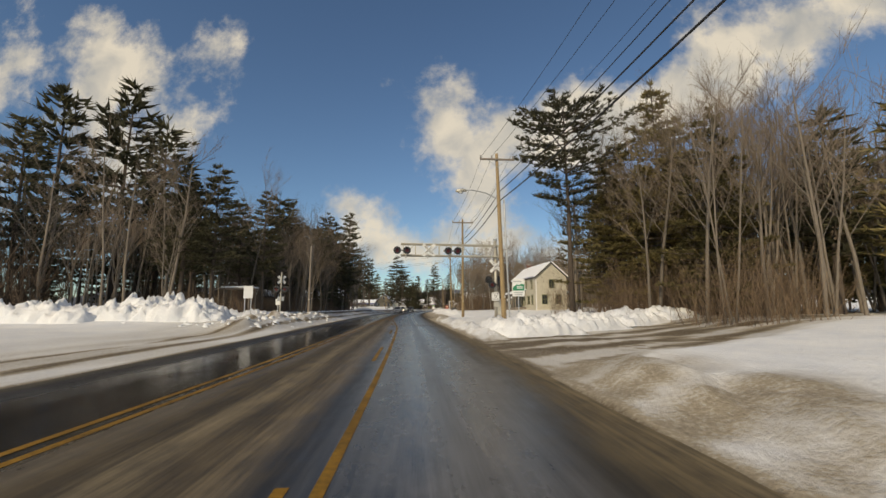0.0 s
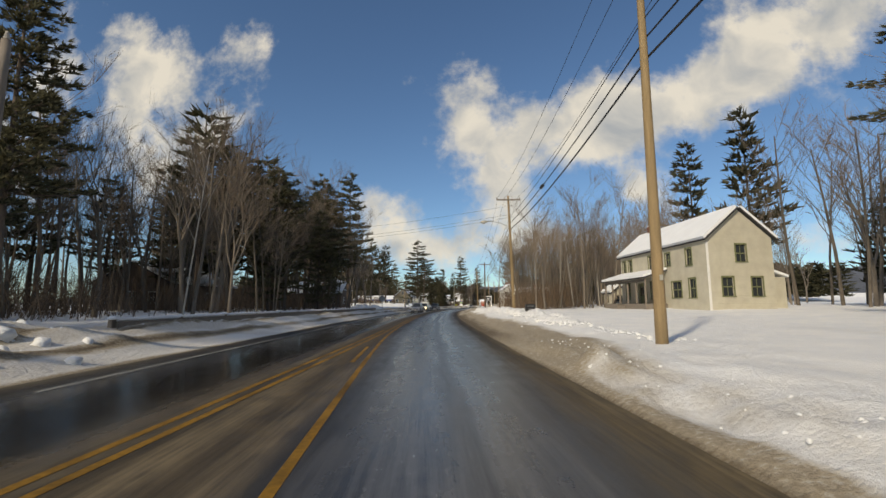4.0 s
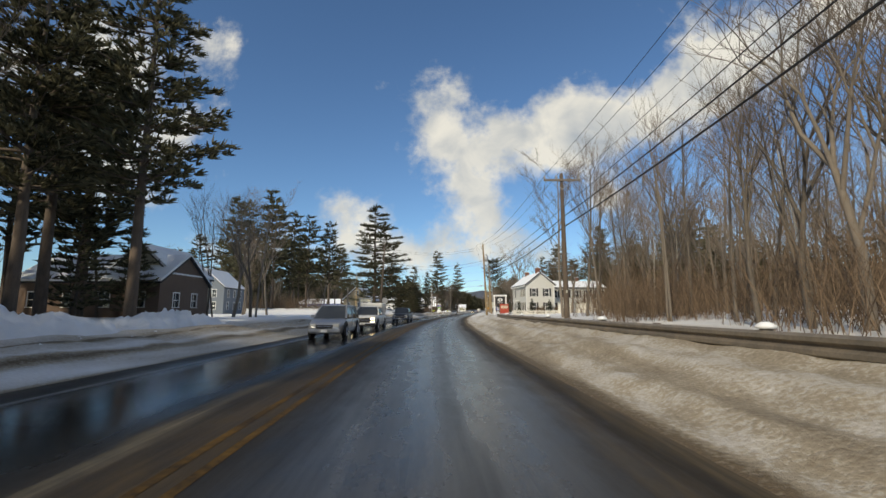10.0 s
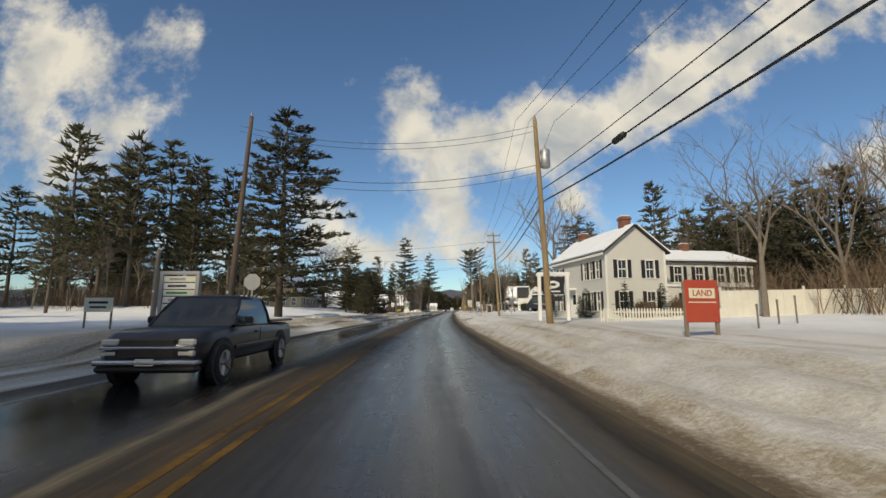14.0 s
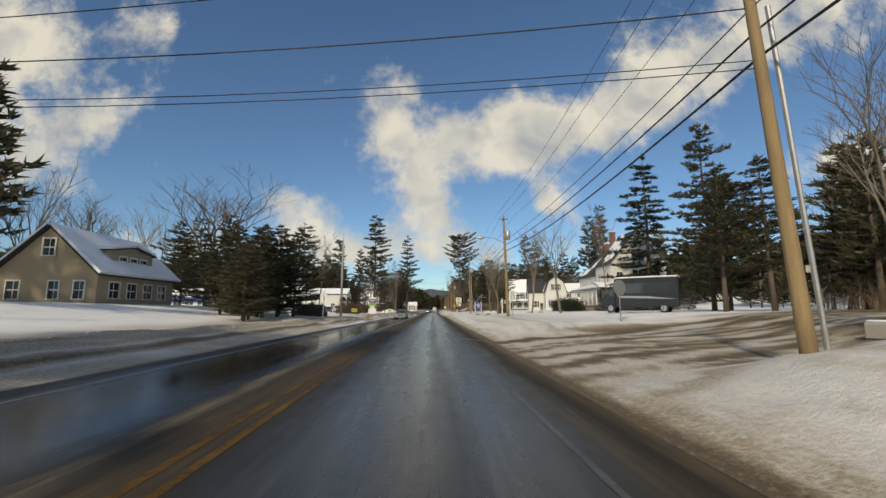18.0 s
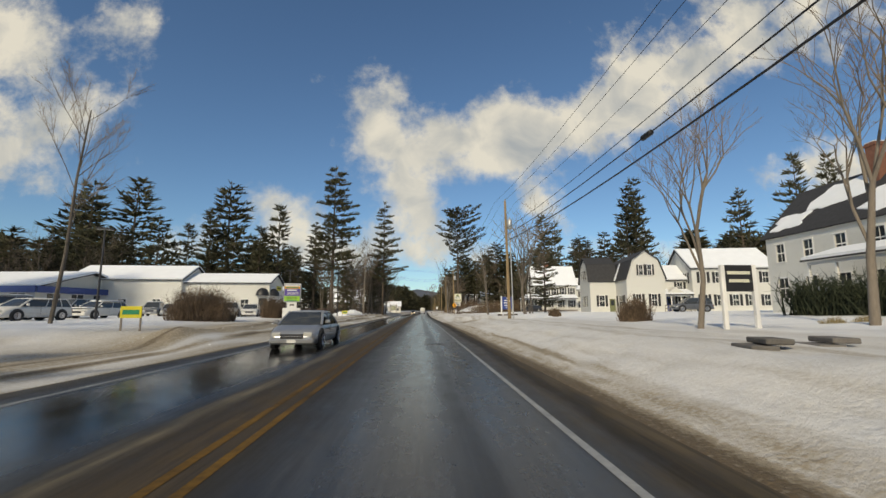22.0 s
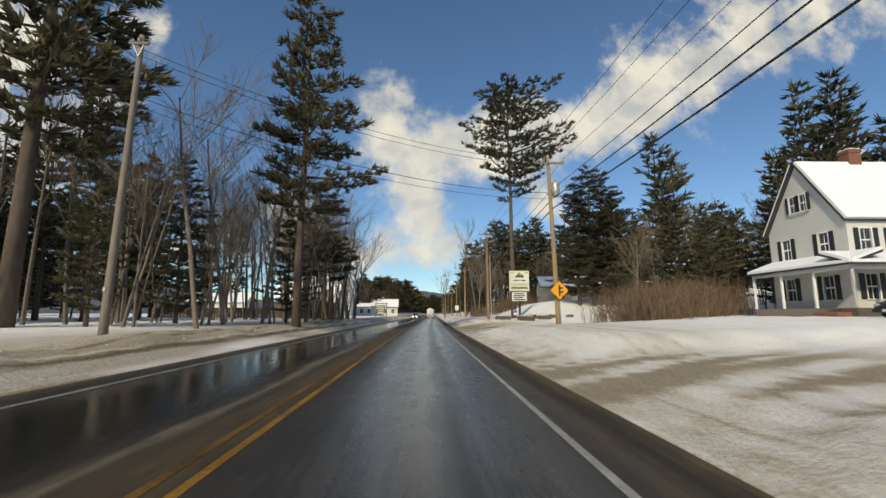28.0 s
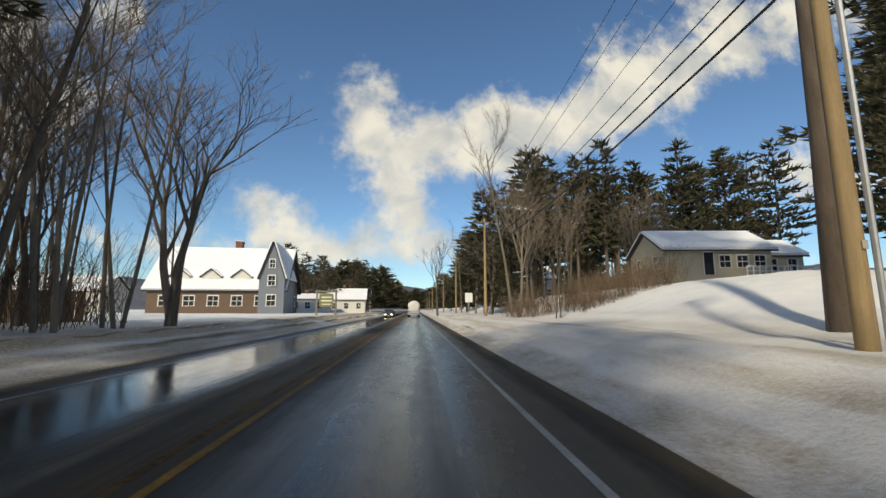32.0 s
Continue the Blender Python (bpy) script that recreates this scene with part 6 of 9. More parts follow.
for p, q in zip(POLES, POLES[1:]):
    d = math.hypot(q[0] - p[0], q[1] - p[1])
    line = tagged(new("overhead_wires"), "black power and telephone wires sagging between poles", "wires", "wires along the road")

    def on(pole, dx, dz):
        hz = pole[3] - dz
        c, s_ = math.cos(radians(heading(pole[4]))), math.sin(radians(heading(pole[4])))
        ox = dx + pole[5][0] * hz
        return (pole[0] + c * ox, pole[1] + s_ * ox, pole[2] + hz)
    for dx, sag, r in ((-1.0, 0.9, 0.010), (-0.3, 0.95, 0.010), (1.0, 0.9, 0.010)):
        span("wire", "", (on(p, dx, 0.12), on(q, dx, 0.12)), sag * d / 42, r, line)
    for k, (dx, sag, r) in enumerate(((0.05, 0.6, 0.016), (0.12, 0.6, 0.026), (0.16, 0.65, 0.034))):
        span("wire", "", (on(p, dx, p[3] - cables(p)[k]), on(q, dx, q[3] - cables(q)[k])), sag * d / 42, r, line)
cross = tagged(new("overhead_wires"), "black service wires crossing over the road", "wires", "wires along the road")
for (a, b) in ((5, 0), (9, 1)):
    p, q = POLES[a], LEFT_POLES[b]
    for dz, r in ((0.3, 0.012), (0.6, 0.012), (2.4, 0.016), (2.8, 0.012)):
        span("wire", "", ((p[0] - 0.3, p[1], p[2] + p[3] - dz), (q[0], q[1], q[2] + q[3] - dz - 0.2)), 1.0, r, cross)
p, q = POLES[6], utility_pole(199, -24, 9.2, arms=0, label="plain wooden service pole among the trees")
for za, zb, r in ((9.9, 8.4, 0.014), (7.9, 7.6, 0.016), (6.6, 6.7, 0.012), (6.4, 6.5, 0.012)):
    span("wire", "", ((p[0] + p[5][0] * za, p[1], p[2] + za), (q[0], q[1], q[2] + zb)), 0.6, r, cross)
x0, y0 = at(80.5, 8)
x1, y1 = at(88.5, -34)
for dz in (9.6, 9.9, 10.8):
    span("wire", "", ((x0, y0, dz + 0.6), (x1, y1, dz - 1.5)), 1.0, 0.012, cross)
for i, u in ((7, 0.45), (7, 0.25), (4, 0.8), (2, 0.5), (8, 0.35)):
    p, q = POLES[i], POLES[i + 1]
    a, b = Vector(on(p, 0.12, p[3] - cables(p)[1])), Vector(on(q, 0.12, q[3] - cables(q)[1]))
    c = a.lerp(b, u)
    c.z -= 4 * 0.6 * (b - a).length / 42 * u * (1 - u)
    w = (b - a).normalized()
    box_ob = part("splice_case", MB().tube([c - w * 0.35, c - w * 0.3, c + w * 0.3, c + w * 0.35], [0.05, 0.11, 0.11, 0.05], 8), PLASTIC, cross, "black cable splice case")


# ---- signs ----
def board(mb, w, z0, z1, y0=-0.03, y1=0.0, x=0.0, b=0.01):
    return mb.box(x - w / 2, y0, z0, x + w / 2, y1, z1, b)


def bars(parent, rows, y, material, name="printed_bar"):
    """Unreadable lines of print: x, z, width, height."""
    for x, z, w, h in rows:
        part(name, MB().box(x - w / 2, y - 0.006, z - h / 2, x + w / 2, y, z + h / 2), material, parent)


def post_sign(name, label, s, l, w, z0, z1, face, posts=(0.0,), turn=0.0, steel=STEEL, shape="box", print_rows=(), ink=BLACK_PAINT, back=False):
    x, y = at(s, l)
    top = thing(name, label, "sign", x, y, None, heading(s) + turn)
    for px in posts:
        part("post", MB().box(px - 0.035, 0.0, -0.4, px + 0.035, 0.05, z1 - 0.05, 0.008), steel, top)
    if shape == "box":
        f = part("panel", board(MB(), w, z0, z1), face, top)
    elif shape == "diamond":
        c, r = (z0 + z1) / 2, (z1 - z0) / 2
        f = part("panel", MB().prism([(-r, c), (0, c - r), (r, c), (0, c + r)], 1, -0.03, 0.0), face, top)
    else:
        c, r = (z0 + z1) / 2, (z1 - z0) / 2
        oct_ = [(r * 1.08 * math.cos(math.pi / 8 + k * math.pi / 4), c + r * 1.08 * math.sin(math.pi / 8 + k * math.pi / 4)) for k in range(8)]
        f = part("panel", MB().prism(oct_, 1, -0.03, 0.0), face, top)
    bars(f, print_rows, -0.031, ink)
    return top


post_sign("roadside_sign", "white blank sign on two thin steel posts", 32.9, -11.7, 0.66, 1.55, 2.45, WHITE_SIGN, (-0.22, 0.22))
g_sign = post_sign("town_sign", "white and green town sign on a thin steel post", 27.0, 6.8, 0.78, 1.75, 2.85, WHITE_SIGN, (0.0,), turn=-6)
part("green_field", MB().prism([(-0.36, 2.12), (0.36, 2.12), (0.36, 2.5), (0.2, 2.56), (0.04, 2.46), (-0.1, 2.52), (-0.26, 2.4), (-0.36, 2.3)], 1, -0.045, -0.03), GREEN_SIGN, g_sign, "green mountain shape")
bars(g_sign, ((0.08, 2.36, 0.4, 0.05), (0.08, 2.27, 0.34, 0.05)), -0.046, WHITE_SIGN)
bars(g_sign, ((-0.05, 2.7, 0.5, 0.05), (0, 1.98, 0.56, 0.05), (0, 1.86, 0.46, 0.05)), -0.031, GREY_SIGN)
post_sign("warning_sign", "bare grey back of a diamond warning sign", 105.1, -9.0, 0, 1.35, 2.55, GREY_SIGN, shape="diamond")
post_sign("stop_sign", "bare grey back of a stop sign at the side road", 163.1, -9.5, 0, 2.0, 2.85, GREY_SIGN, shape="oct")
post_sign("stop_sign", "bare grey back of a stop sign at the side street", 213.9, 12.2, 0, 1.65, 2.6, GREY_SIGN, shape="oct", turn=20)
post_sign("roadside_sign", "white sign with a dark bar on a steel post", 227.9, -9.9, 0.62, 1.6, 2.4, WHITE_SIGN, print_rows=((0.05, 2.0, 0.07, 0.5),))
speed = post_sign("speed_limit_sign", "white speed limit sign on a steel post", 223.2, 7.1, 0.62, 1.45, 2.25, WHITE_SIGN, print_rows=())
words("SPEED", 0.15, BLACK_PAINT, speed, pose(0, -0.036, 2.13, 90, 0, 0))
words("LIMIT", 0.15, BLACK_PAINT, speed, pose(0, -0.036, 1.99, 90, 0, 0))
words("35", 0.46, BLACK_PAINT, speed, pose(0, -0.036, 1.72, 90, 0, 0))
post_sign("small_green_sign", "small green and yellow lawn sign in the snow", 258.5, -12.5, 0.9, 0.55, 1.05, LEMON_SIGN, (-0.4, 0.4), steel=GREY_WOOD, print_rows=((0, 0.8, 0.7, 0.2),), ink=GREEN_SIGN)
post_sign("small_green_sign", "small yellow lawn sign in the snow", 305.0, -11.3, 0.8, 0.5, 0.95, LEMON_SIGN, (-0.36, 0.36), steel=GREY_WOOD, print_rows=((0, 0.72, 0.6, 0.16),), ink=GREEN_SIGN)
post_sign("small_board_sign", "small wooden notice board with snow in the field", 158.5, -14.0, 1.2, 0.7, 1.3, CREAM_SIGN, (-0.55, 0.55), steel=GREY_WOOD, print_rows=((0, 1.1, 0.8, 0.1), (0, 0.9, 0.7, 0.08)))
post_sign("route_sign", "small white route sign beyond the crossing", 44.5, -12.8, 0.45, 1.1, 1.7, WHITE_SIGN)
post_sign("roadside_sign", "white roadside sign far down the road", 412, 5.8, 0.8, 1.5, 2.5, WHITE_SIGN)
black_box = thing("black_sign_box", "low black sign box half buried in the snow bank", "sign", -5.2, 70.2, None, heading(69))
part("panel", MB().box(-0.36, -0.2, 0.0, 0.36, 0.2, 0.85, 0.03), BLACK_PAINT, black_box)
bars(black_box, ((0.0, 0.42, 0.3, 0.16), (0, 0.7, 0.5, 0.03)), -0.201, GREY_SIGN)

land_sign = thing("land_sign", "weathered red board sign on two posts in the snow", "sign", -13.5, 149.9, None, 14)
for px in (-0.5, 0.5):
    part("post", MB().box(px - 0.045, 0, -0.4, px + 0.045, 0.09, 1.45, 0.01), GREY_WOOD, land_sign)
lp = part("panel", board(MB(), 1.1, 0.35, 1.5), RED_SIGN, land_sign, "faded red panel with a pale band")
part("band", MB().box(-0.42, -0.04, 1.0, 0.42, -0.03, 1.27), CREAM_SIGN, lp)
words("LAND", 0.24, RED_SIGN, land_sign, pose(0, -0.048, 1.135, 90, 0, 0))
part("lower_band", MB().box(-0.45, -0.04, 0.88, 0.45, -0.031, 0.91), CREAM_SIGN, lp)

inn = thing("inn_sign", "white post-and-beam inn sign with a black panel", "sign", -13.2, 167.8, None, -2)
for px in (-0.95, 0.95):
    part("post", MB().box(px - 0.11, -0.11, -0.4, px + 0.11, 0.11, 3.2, 0.02), TRIM, inn)
part("beam", MB().box(-1.15, -0.09, 3.0, 1.15, 0.09, 3.18, 0.02), TRIM, inn)
part("cap_snow", MB().box(-1.1, -0.08, 3.18, 1.1, 0.08, 3.26, 0.03), ROOF_SNOW, inn)
ip = part("panel", MB().box(-0.72, -0.04, 1.75, 0.72, 0.04, 2.95, 0.02), BLACK_PAINT, inn, "hanging black panel with white oval")
part("oval", MB().disc((0, -0.05, 2.42), (0, 1, 0), 0.42, 0.02, 20, 0.26), WHITE_SIGN, ip)
part("animal_shape", MB().disc((0, -0.065, 2.42), (0, 1, 0), 0.2, 0.01, 10, 0.1), BLACK_PAINT, ip)
part("lower_panel", MB().box(-0.6, -0.03, 1.3, 0.6, 0.03, 1.62, 0.02), BLACK_PAINT, inn)
bars(ip, ((0, 1.95, 0.9, 0.08),), -0.041, WHITE_SIGN)

pylon = thing("directory_sign", "grey-framed directory sign with stacked white panels", "sign", -33.3, 158.6, None, heading(158))
for px in (-0.85, 0.85):
    part("post", MB().box(px - 0.09, -0.09, -0.4, px + 0.09, 0.09, 2.7, 0.015), GREY_SIGN, pylon)
part("frame", MB().box(-0.95, -0.1, 2.55, 0.95, 0.1, 2.72, 0.02), GREY_SIGN, pylon)
for k in range(6):
    pn = part("panel", MB().box(-0.75, -0.06, 0.55 + 0.33 * k, 0.75, 0.06, 0.83 + 0.33 * k, 0.015), (WHITE_SIGN, CREAM_SIGN)[k % 2], pylon)
    bars(pn, ((-0.1, 0.69 + 0.33 * k, 1.0 - 0.12 * (k % 3), 0.1),), -0.061, (GREEN_SIGN, BLACK_PAINT, GREY_SIGN)[k % 3])
part("planter", MB().box(-1.05, -0.35, -0.3, 1.05, 0.35, 0.4, 0.03), GREY_WOOD, pylon)

shop = thing("pylon_sign", "lit-box pylon sign with coloured panels on a white brick base", "sign", -34.2, 282.8, None, heading(283) + 10)
part("base", MB().box(-1.0, -0.5, -0.4, 1.0, 0.5, 1.25, 0.03), WHITE_SIGN, shop, "white painted brick base")
part("neck", MB().box(-0.55, -0.22, 1.25, 0.55, 0.22, 1.9, 0.02), WHITE_SIGN, shop)
bars(shop, ((0, 1.6, 0.5, 0.16),), -0.221, BLACK_PAINT)
sc = part("cabinet", MB().box(-1.0, -0.28, 1.9, 1.0, 0.28, 3.9, 0.03), GREY_SIGN, shop)
for z0, z1, m_ in ((3.42, 3.66, YELLOW_SIGN), (3.68, 3.80, WHITE_SIGN), (2.62, 3.42, PURPLE_SIGN), (2.02, 2.58, LIME_SIGN)):
    part("face_panel", MB().box(-0.88, -0.30, z0, 0.88, -0.28, z1, 0.005), m_, sc)
shop.scale = (0.84, 0.84, 0.9)
words("SPORTS", 0.40, WHITE_SIGN, shop, pose(0.05, -0.31, 2.85, 90, 0, 0))
bars(sc, ((-0.05, 3.24, 1.1, 0.14),), -0.301, WHITE_SIGN)
bars(sc, ((0, 3.54, 1.4, 0.11), (0, 2.12, 1.2, 0.08)), -0.301, GREEN_SIGN)
words("BIKE & SKI", 0.27, BLACK_PAINT, shop, pose(0, -0.31, 2.36, 90, 0, 0))
part("snow_cap", MB().box(-0.98, -0.26, 3.9, 0.98, 0.26, 4.0, 0.04), ROOF_SNOW, shop)

law = thing("office_sign", "blue office sign in a white post frame above rocks", "sign", -8.8, 298.0, None, -4)
for px in (-0.78, 0.78):
    part("post", MB().box(px - 0.09, -0.09, -0.4, px + 0.09, 0.09, 2.75, 0.02), TRIM, law)
bp_ = part("panel", MB().box(-0.69, -0.05, 0.85, 0.69, 0.05, 2.6, 0.02), BLUE_SIGN, law)
bars(bp_, ((0, 2.1, 0.8, 0.13), (0, 1.75, 0.95, 0.13), (0, 1.42, 0.75, 0.13), (0, 1.12, 0.55, 0.05)), -0.051, WHITE_SIGN)
part("crest", MB().disc((0, -0.05, 2.42), (0, 1, 0), 0.1, 0.02, 10), WHITE_SIGN, bp_)

lodge = thing("lodge_sign", "large cream lodge sign with letter board on dark post", "sign", -9.0, 366.5, None, -4)
part("post", MB().box(-0.16, -0.1, -1.5, 0.16, 0.12, 2.7, 0.02), DARK_STEEL, lodge)
lb = part("cabinet", MB().box(-1.5, -0.25, 3.0, 1.5, 0.25, 5.75, 0.03), CREAM_SIGN, lodge, "cream upper cabinet with green trim")
part("trim_frame", MB().box(-1.56, -0.2, 2.92, 1.56, 0.2, 3.02, 0.01), GREEN_TRIM, lb)
part("trim_frame", MB().box(-1.56, -0.2, 5.73, 1.56, 0.2, 5.83, 0.01), GREEN_TRIM, lb)
part("hill_emblem", MB().prism([(-0.75, 4.85), (0.75, 4.85), (0.45, 5.3), (0.2, 5.1), (-0.05, 5.35), (-0.4, 5.15)], 1, -0.27, -0.25), DARK_GREEN, lb)
part("sun_emblem", MB().disc((0.0, -0.262, 5.28), (0, 1, 0), 0.3, 0.012, 16), OLIVE_SIGN, lb)
part("name_plate", MB().box(-1.1, -0.28, 4.15, 1.1, -0.25, 4.75, 0.03), WHITE_SIGN, lb)
bars(lb, ((-0.45, 4.45, 1.0, 0.16), (0.62, 4.45, 0.62, 0.16)), -0.281, DARK_GREEN)
bars(lb, ((0, 3.95, 2.7, 0.05), (0, 3.8, 2.7, 0.05), (-1.05, 5.5, 0.6, 0.07), (1.05, 5.5, 0.6, 0.07), (0, 3.42, 2.5, 0.28)), -0.252, GREEN_TRIM)
lodge.scale = (0.78, 0.84, 0.87)
lodge.location.z += 0.72
lt = part("letter_board", MB().box(-1.1, -0.12, 1.65, 1.1, 0.12, 2.85, 0.02), WHITE_SIGN, lodge, "white changeable letter board")
bars(lt, ((-0.1, 2.62, 1.6, 0.14), (-0.05, 2.36, 1.7, 0.14), (-0.2, 2.10, 1.4, 0.14), (0, 1.84, 1.75, 0.14)), -0.121, BLACK_PAINT)

stake = thing("small_sign", "small white and purple sign on a stake", "sign", -9.6, 366.2, None, -4)
part("stake", MB().box(-0.025, 0.0, -0.3, 0.025, 0.03, 1.1), GREY_WOOD, stake)
sp_ = part("panel", MB().box(-0.2, -0.03, 0.5, 0.2, 0.0, 1.15, 0.01), WHITE_SIGN, stake)
part("emblem", MB().box(-0.15, -0.036, 0.78, 0.15, -0.031, 1.08), PURPLE_SIGN, sp_)

warn = thing("warning_sign", "yellow diamond warning sign fixed to the pole", "sign", *at(343.3, 8.15), None, heading(343))
part("panel", MB().prism([(-0.56, 2.1), (0, 1.54), (0.56, 2.1), (0, 2.66)], 1, -0.24, -0.21), YELLOW_SIGN, warn)
part("bracket", MB().box(-0.05, -0.21, 1.7, 0.05, -0.12, 2.5), STEEL, warn)
part("symbol", MB().box(-0.05, -0.25, 1.75, 0.05, -0.24, 2.42), BLACK_PAINT, warn, "black junction symbol")
for z0 in (1.95, 2.2):
    part("symbol", MB().box(0.05, -0.25, z0, 0.22, -0.24, z0 + 0.09), BLACK_PAINT, warn)

frame_sign = thing("framed_sign", "dark hanging sign in a tall timber frame", "sign", -30.9, 428.0, None, 0)
for px in (-1.35, 1.35):
    part("post", MB().box(px - 0.12, -0.12, -0.4, px + 0.12, 0.12, 3.7, 0.02), GREY_WOOD, frame_sign)
part("beam", MB().box(-1.6, -0.1, 3.3, 1.6, 0.1, 3.55, 0.02), GREY_WOOD, frame_sign)
fp = part("panel", MB().box(-1.0, -0.05, 1.2, 1.0, 0.05, 3.1, 0.03), GREEN_TRIM, frame_sign)
bars(fp, ((0, 2.6, 1.4, 0.2), (0, 2.1, 1.5, 0.2), (0, 1.6, 1.2, 0.14)), -0.051, CREAM_SIGN)
small_law = thing("office_sign", "black hanging sign on two white posts in the snow", "sign", -9.6, 253.0, None, 0)
for px in (-0.62, 0.62):
    part("post", MB().box(px - 0.08, -0.08, -0.4, px + 0.08, 0.08, 2.35, 0.02), TRIM, small_law)
sl_ = part("panel", MB().box(-0.66, -0.05, 1.35, 0.66, 0.05, 2.35, 0.03), BLACK_PAINT, small_law)
bars(sl_, ((0, 2.05, 0.9, 0.12), (0, 1.75, 0.8, 0.12)), -0.051, CREAM_SIGN)


# ---- stones ----
def stone(x, y, w, h, seed, snow=True, label="grey boulder with a cap of snow"):
    rng = random.Random(seed)
    top = thing("boulder", label, "stone", x, y, None, rng.uniform(0, 360), "stones below the signs")
    bm = bmesh.new()
    bmesh.ops.create_icosphere(bm, subdivisions=2, radius=1.0)
    for v in bm.verts:
        n = noise.noise(v.co * 1.7 + Vector((seed, 0, 0)))
        v.co = Vector((v.co.x * w * (1 + 0.25 * n), v.co.y * w * 0.7 * (1 + 0.25 * n), max(v.co.z, -0.4) * h * (1 + 0.3 * n) + h * 0.35))
    me = bpy.data.meshes.new("stone")
    bm.to_mesh(me)
    bm.free()
    me.materials.append(STONE)
    part("stone", me, None, top)
    if snow:
        part("snow_cap", MB().tube([(-w * 0.5, 0, h * 1.15), (0, 0, h * 1.3), (w * 0.5, 0, h * 1.15)], [w * 0.1, w * 0.24, w * 0.1], 8), ROOF_SNOW, top, smooth=True)


for k, (x, y, w, h) in enumerate(((-9.9, 297.6, 0.45, 0.22), (-9.1, 297.2, 0.4, 0.2), (-8.3, 297.4, 0.45, 0.22), (-7.6, 297.8, 0.4, 0.2),
                                  (-2.2, 368.8, 0.6, 0.28))):
    stone(x, y, w, h, 400 + k)


def planter(x, y, w, d, h, yaw, seed):
    """A rough dark planter block, uneven on all sides, with a pad of snow on top."""
    top = thing("planter", "dark weathered planter block with snow on top", "planter", x, y, None, yaw, "planters below the lodge sign")
    for nm, z0, z1, grow_, m_, k in (("block", -0.25, h, 0.0, PINE_BARK, 6), ("snow_cap", h - 0.01, h + 0.07, -0.42, ROOF_SNOW, 3)):
        bm = bmesh.new()
        bmesh.ops.create_cube(bm, size=1.0)
        bmesh.ops.subdivide_edges(bm, edges=bm.edges[:], cuts=k, use_grid_fill=True)
        for v in bm.verts:
            q = v.co.copy()
            n = noise.noise(Vector((q.x * w * 3, q.y * d * 3, q.z * 3 + seed)))
            rnd = 1 - 0.12 * (abs(q.x) * 2) ** 4 * (abs(q.z) * 2) ** 4
            v.co = Vector((q.x * (w + grow_) * rnd + 0.05 * n, q.y * (d + grow_) * rnd + 0.05 * n, z0 + (q.z + 0.5) * (z1 - z0) + 0.04 * n * (nm == "block" and q.z > 0)))
        me = bpy.data.meshes.new(nm)
        bm.to_mesh(me)
        bm.free()
        me.materials.append(m_)
        part(nm, me, None, top)


for k, row_ in enumerate(((-11.1, 366.2, 1.7, 0.7, 0.42, 8), (-8.6, 365.2, 1.9, 0.7, 0.45, -6), (-7.4, 367.6, 1.3, 0.7, 0.5, 20), (-6.2, 366.0, 1.5, 0.7, 0.42, 10), (-4.6, 368.2, 1.4, 0.6, 0.42, -12))):
    planter(*row_, k)


# ---- houses ----
def wall_panel(name, parent, o, u, n, w, h, holes, material, gable=None, th=0.16):
    """A wall w wide and h high from o along u, its outside towards n, with openings cut through; gable: outline above it."""
    mb = MB()
    o, u, n = Vector(o), Vector(u), Vector(n)

    def p(a, b, d):
        return tuple(o + u * a + Vector((0, 0, b)) - n * d)
    xs = sorted({0.0, w, *(q for a, b, c, d in holes for q in (a, a + c))})
    zs = sorted({0.0, h, *(q for a, b, c, d in holes for q in (b, b + d))})

    def face(*pts):
        k = len(mb.v)
        mb.v += pts
        mb.f.append(list(range(k, k + len(pts))))
    flip = u.cross(Vector((0, 0, 1))).dot(n) < 0

    def quad(a, b, c, d):
        face(*((a, b, c, d) if not flip else (d, c, b, a)))
    for i in range(len(xs) - 1):
        for j in range(len(zs) - 1):
            cx, cz = (xs[i] + xs[i + 1]) / 2, (zs[j] + zs[j + 1]) / 2
            if any(a < cx < a + c and b < cz < b + d for a, b, c, d in holes):
                continue
            x0, x1, z0, z1 = xs[i], xs[i + 1], zs[j], zs[j + 1]
            quad(p(x0, z0, 0), p(x1, z0, 0), p(x1, z1, 0), p(x0, z1, 0))
            quad(p(x1, z0, th), p(x0, z0, th), p(x0, z1, th), p(x1, z1, th))
    for a, b, c, d in holes:
        quad(p(a, b, 0), p(a, b, th), p(a + c, b, th), p(a + c, b, 0))
        quad(p(a, b + d, th), p(a, b + d, 0), p(a + c, b + d, 0), p(a + c, b + d, th))
        quad(p(a, b, th), p(a, b, 0), p(a, b + d, 0), p(a, b + d, th))
        quad(p(a + c, b, 0), p(a + c, b, th), p(a + c, b + d, th), p(a + c, b + d, 0))
    if gable:
        ring = [(0, h)] + list(gable) + [(w, h)]
        g = [p(a, b, 0) for a, b in ring]
        face(*(g[::-1] if not flip else g))
        g = [p(a, b, th) for a, b in ring]
        face(*(g if not flip else g[::-1]))
    return part(name, mb, material, parent)


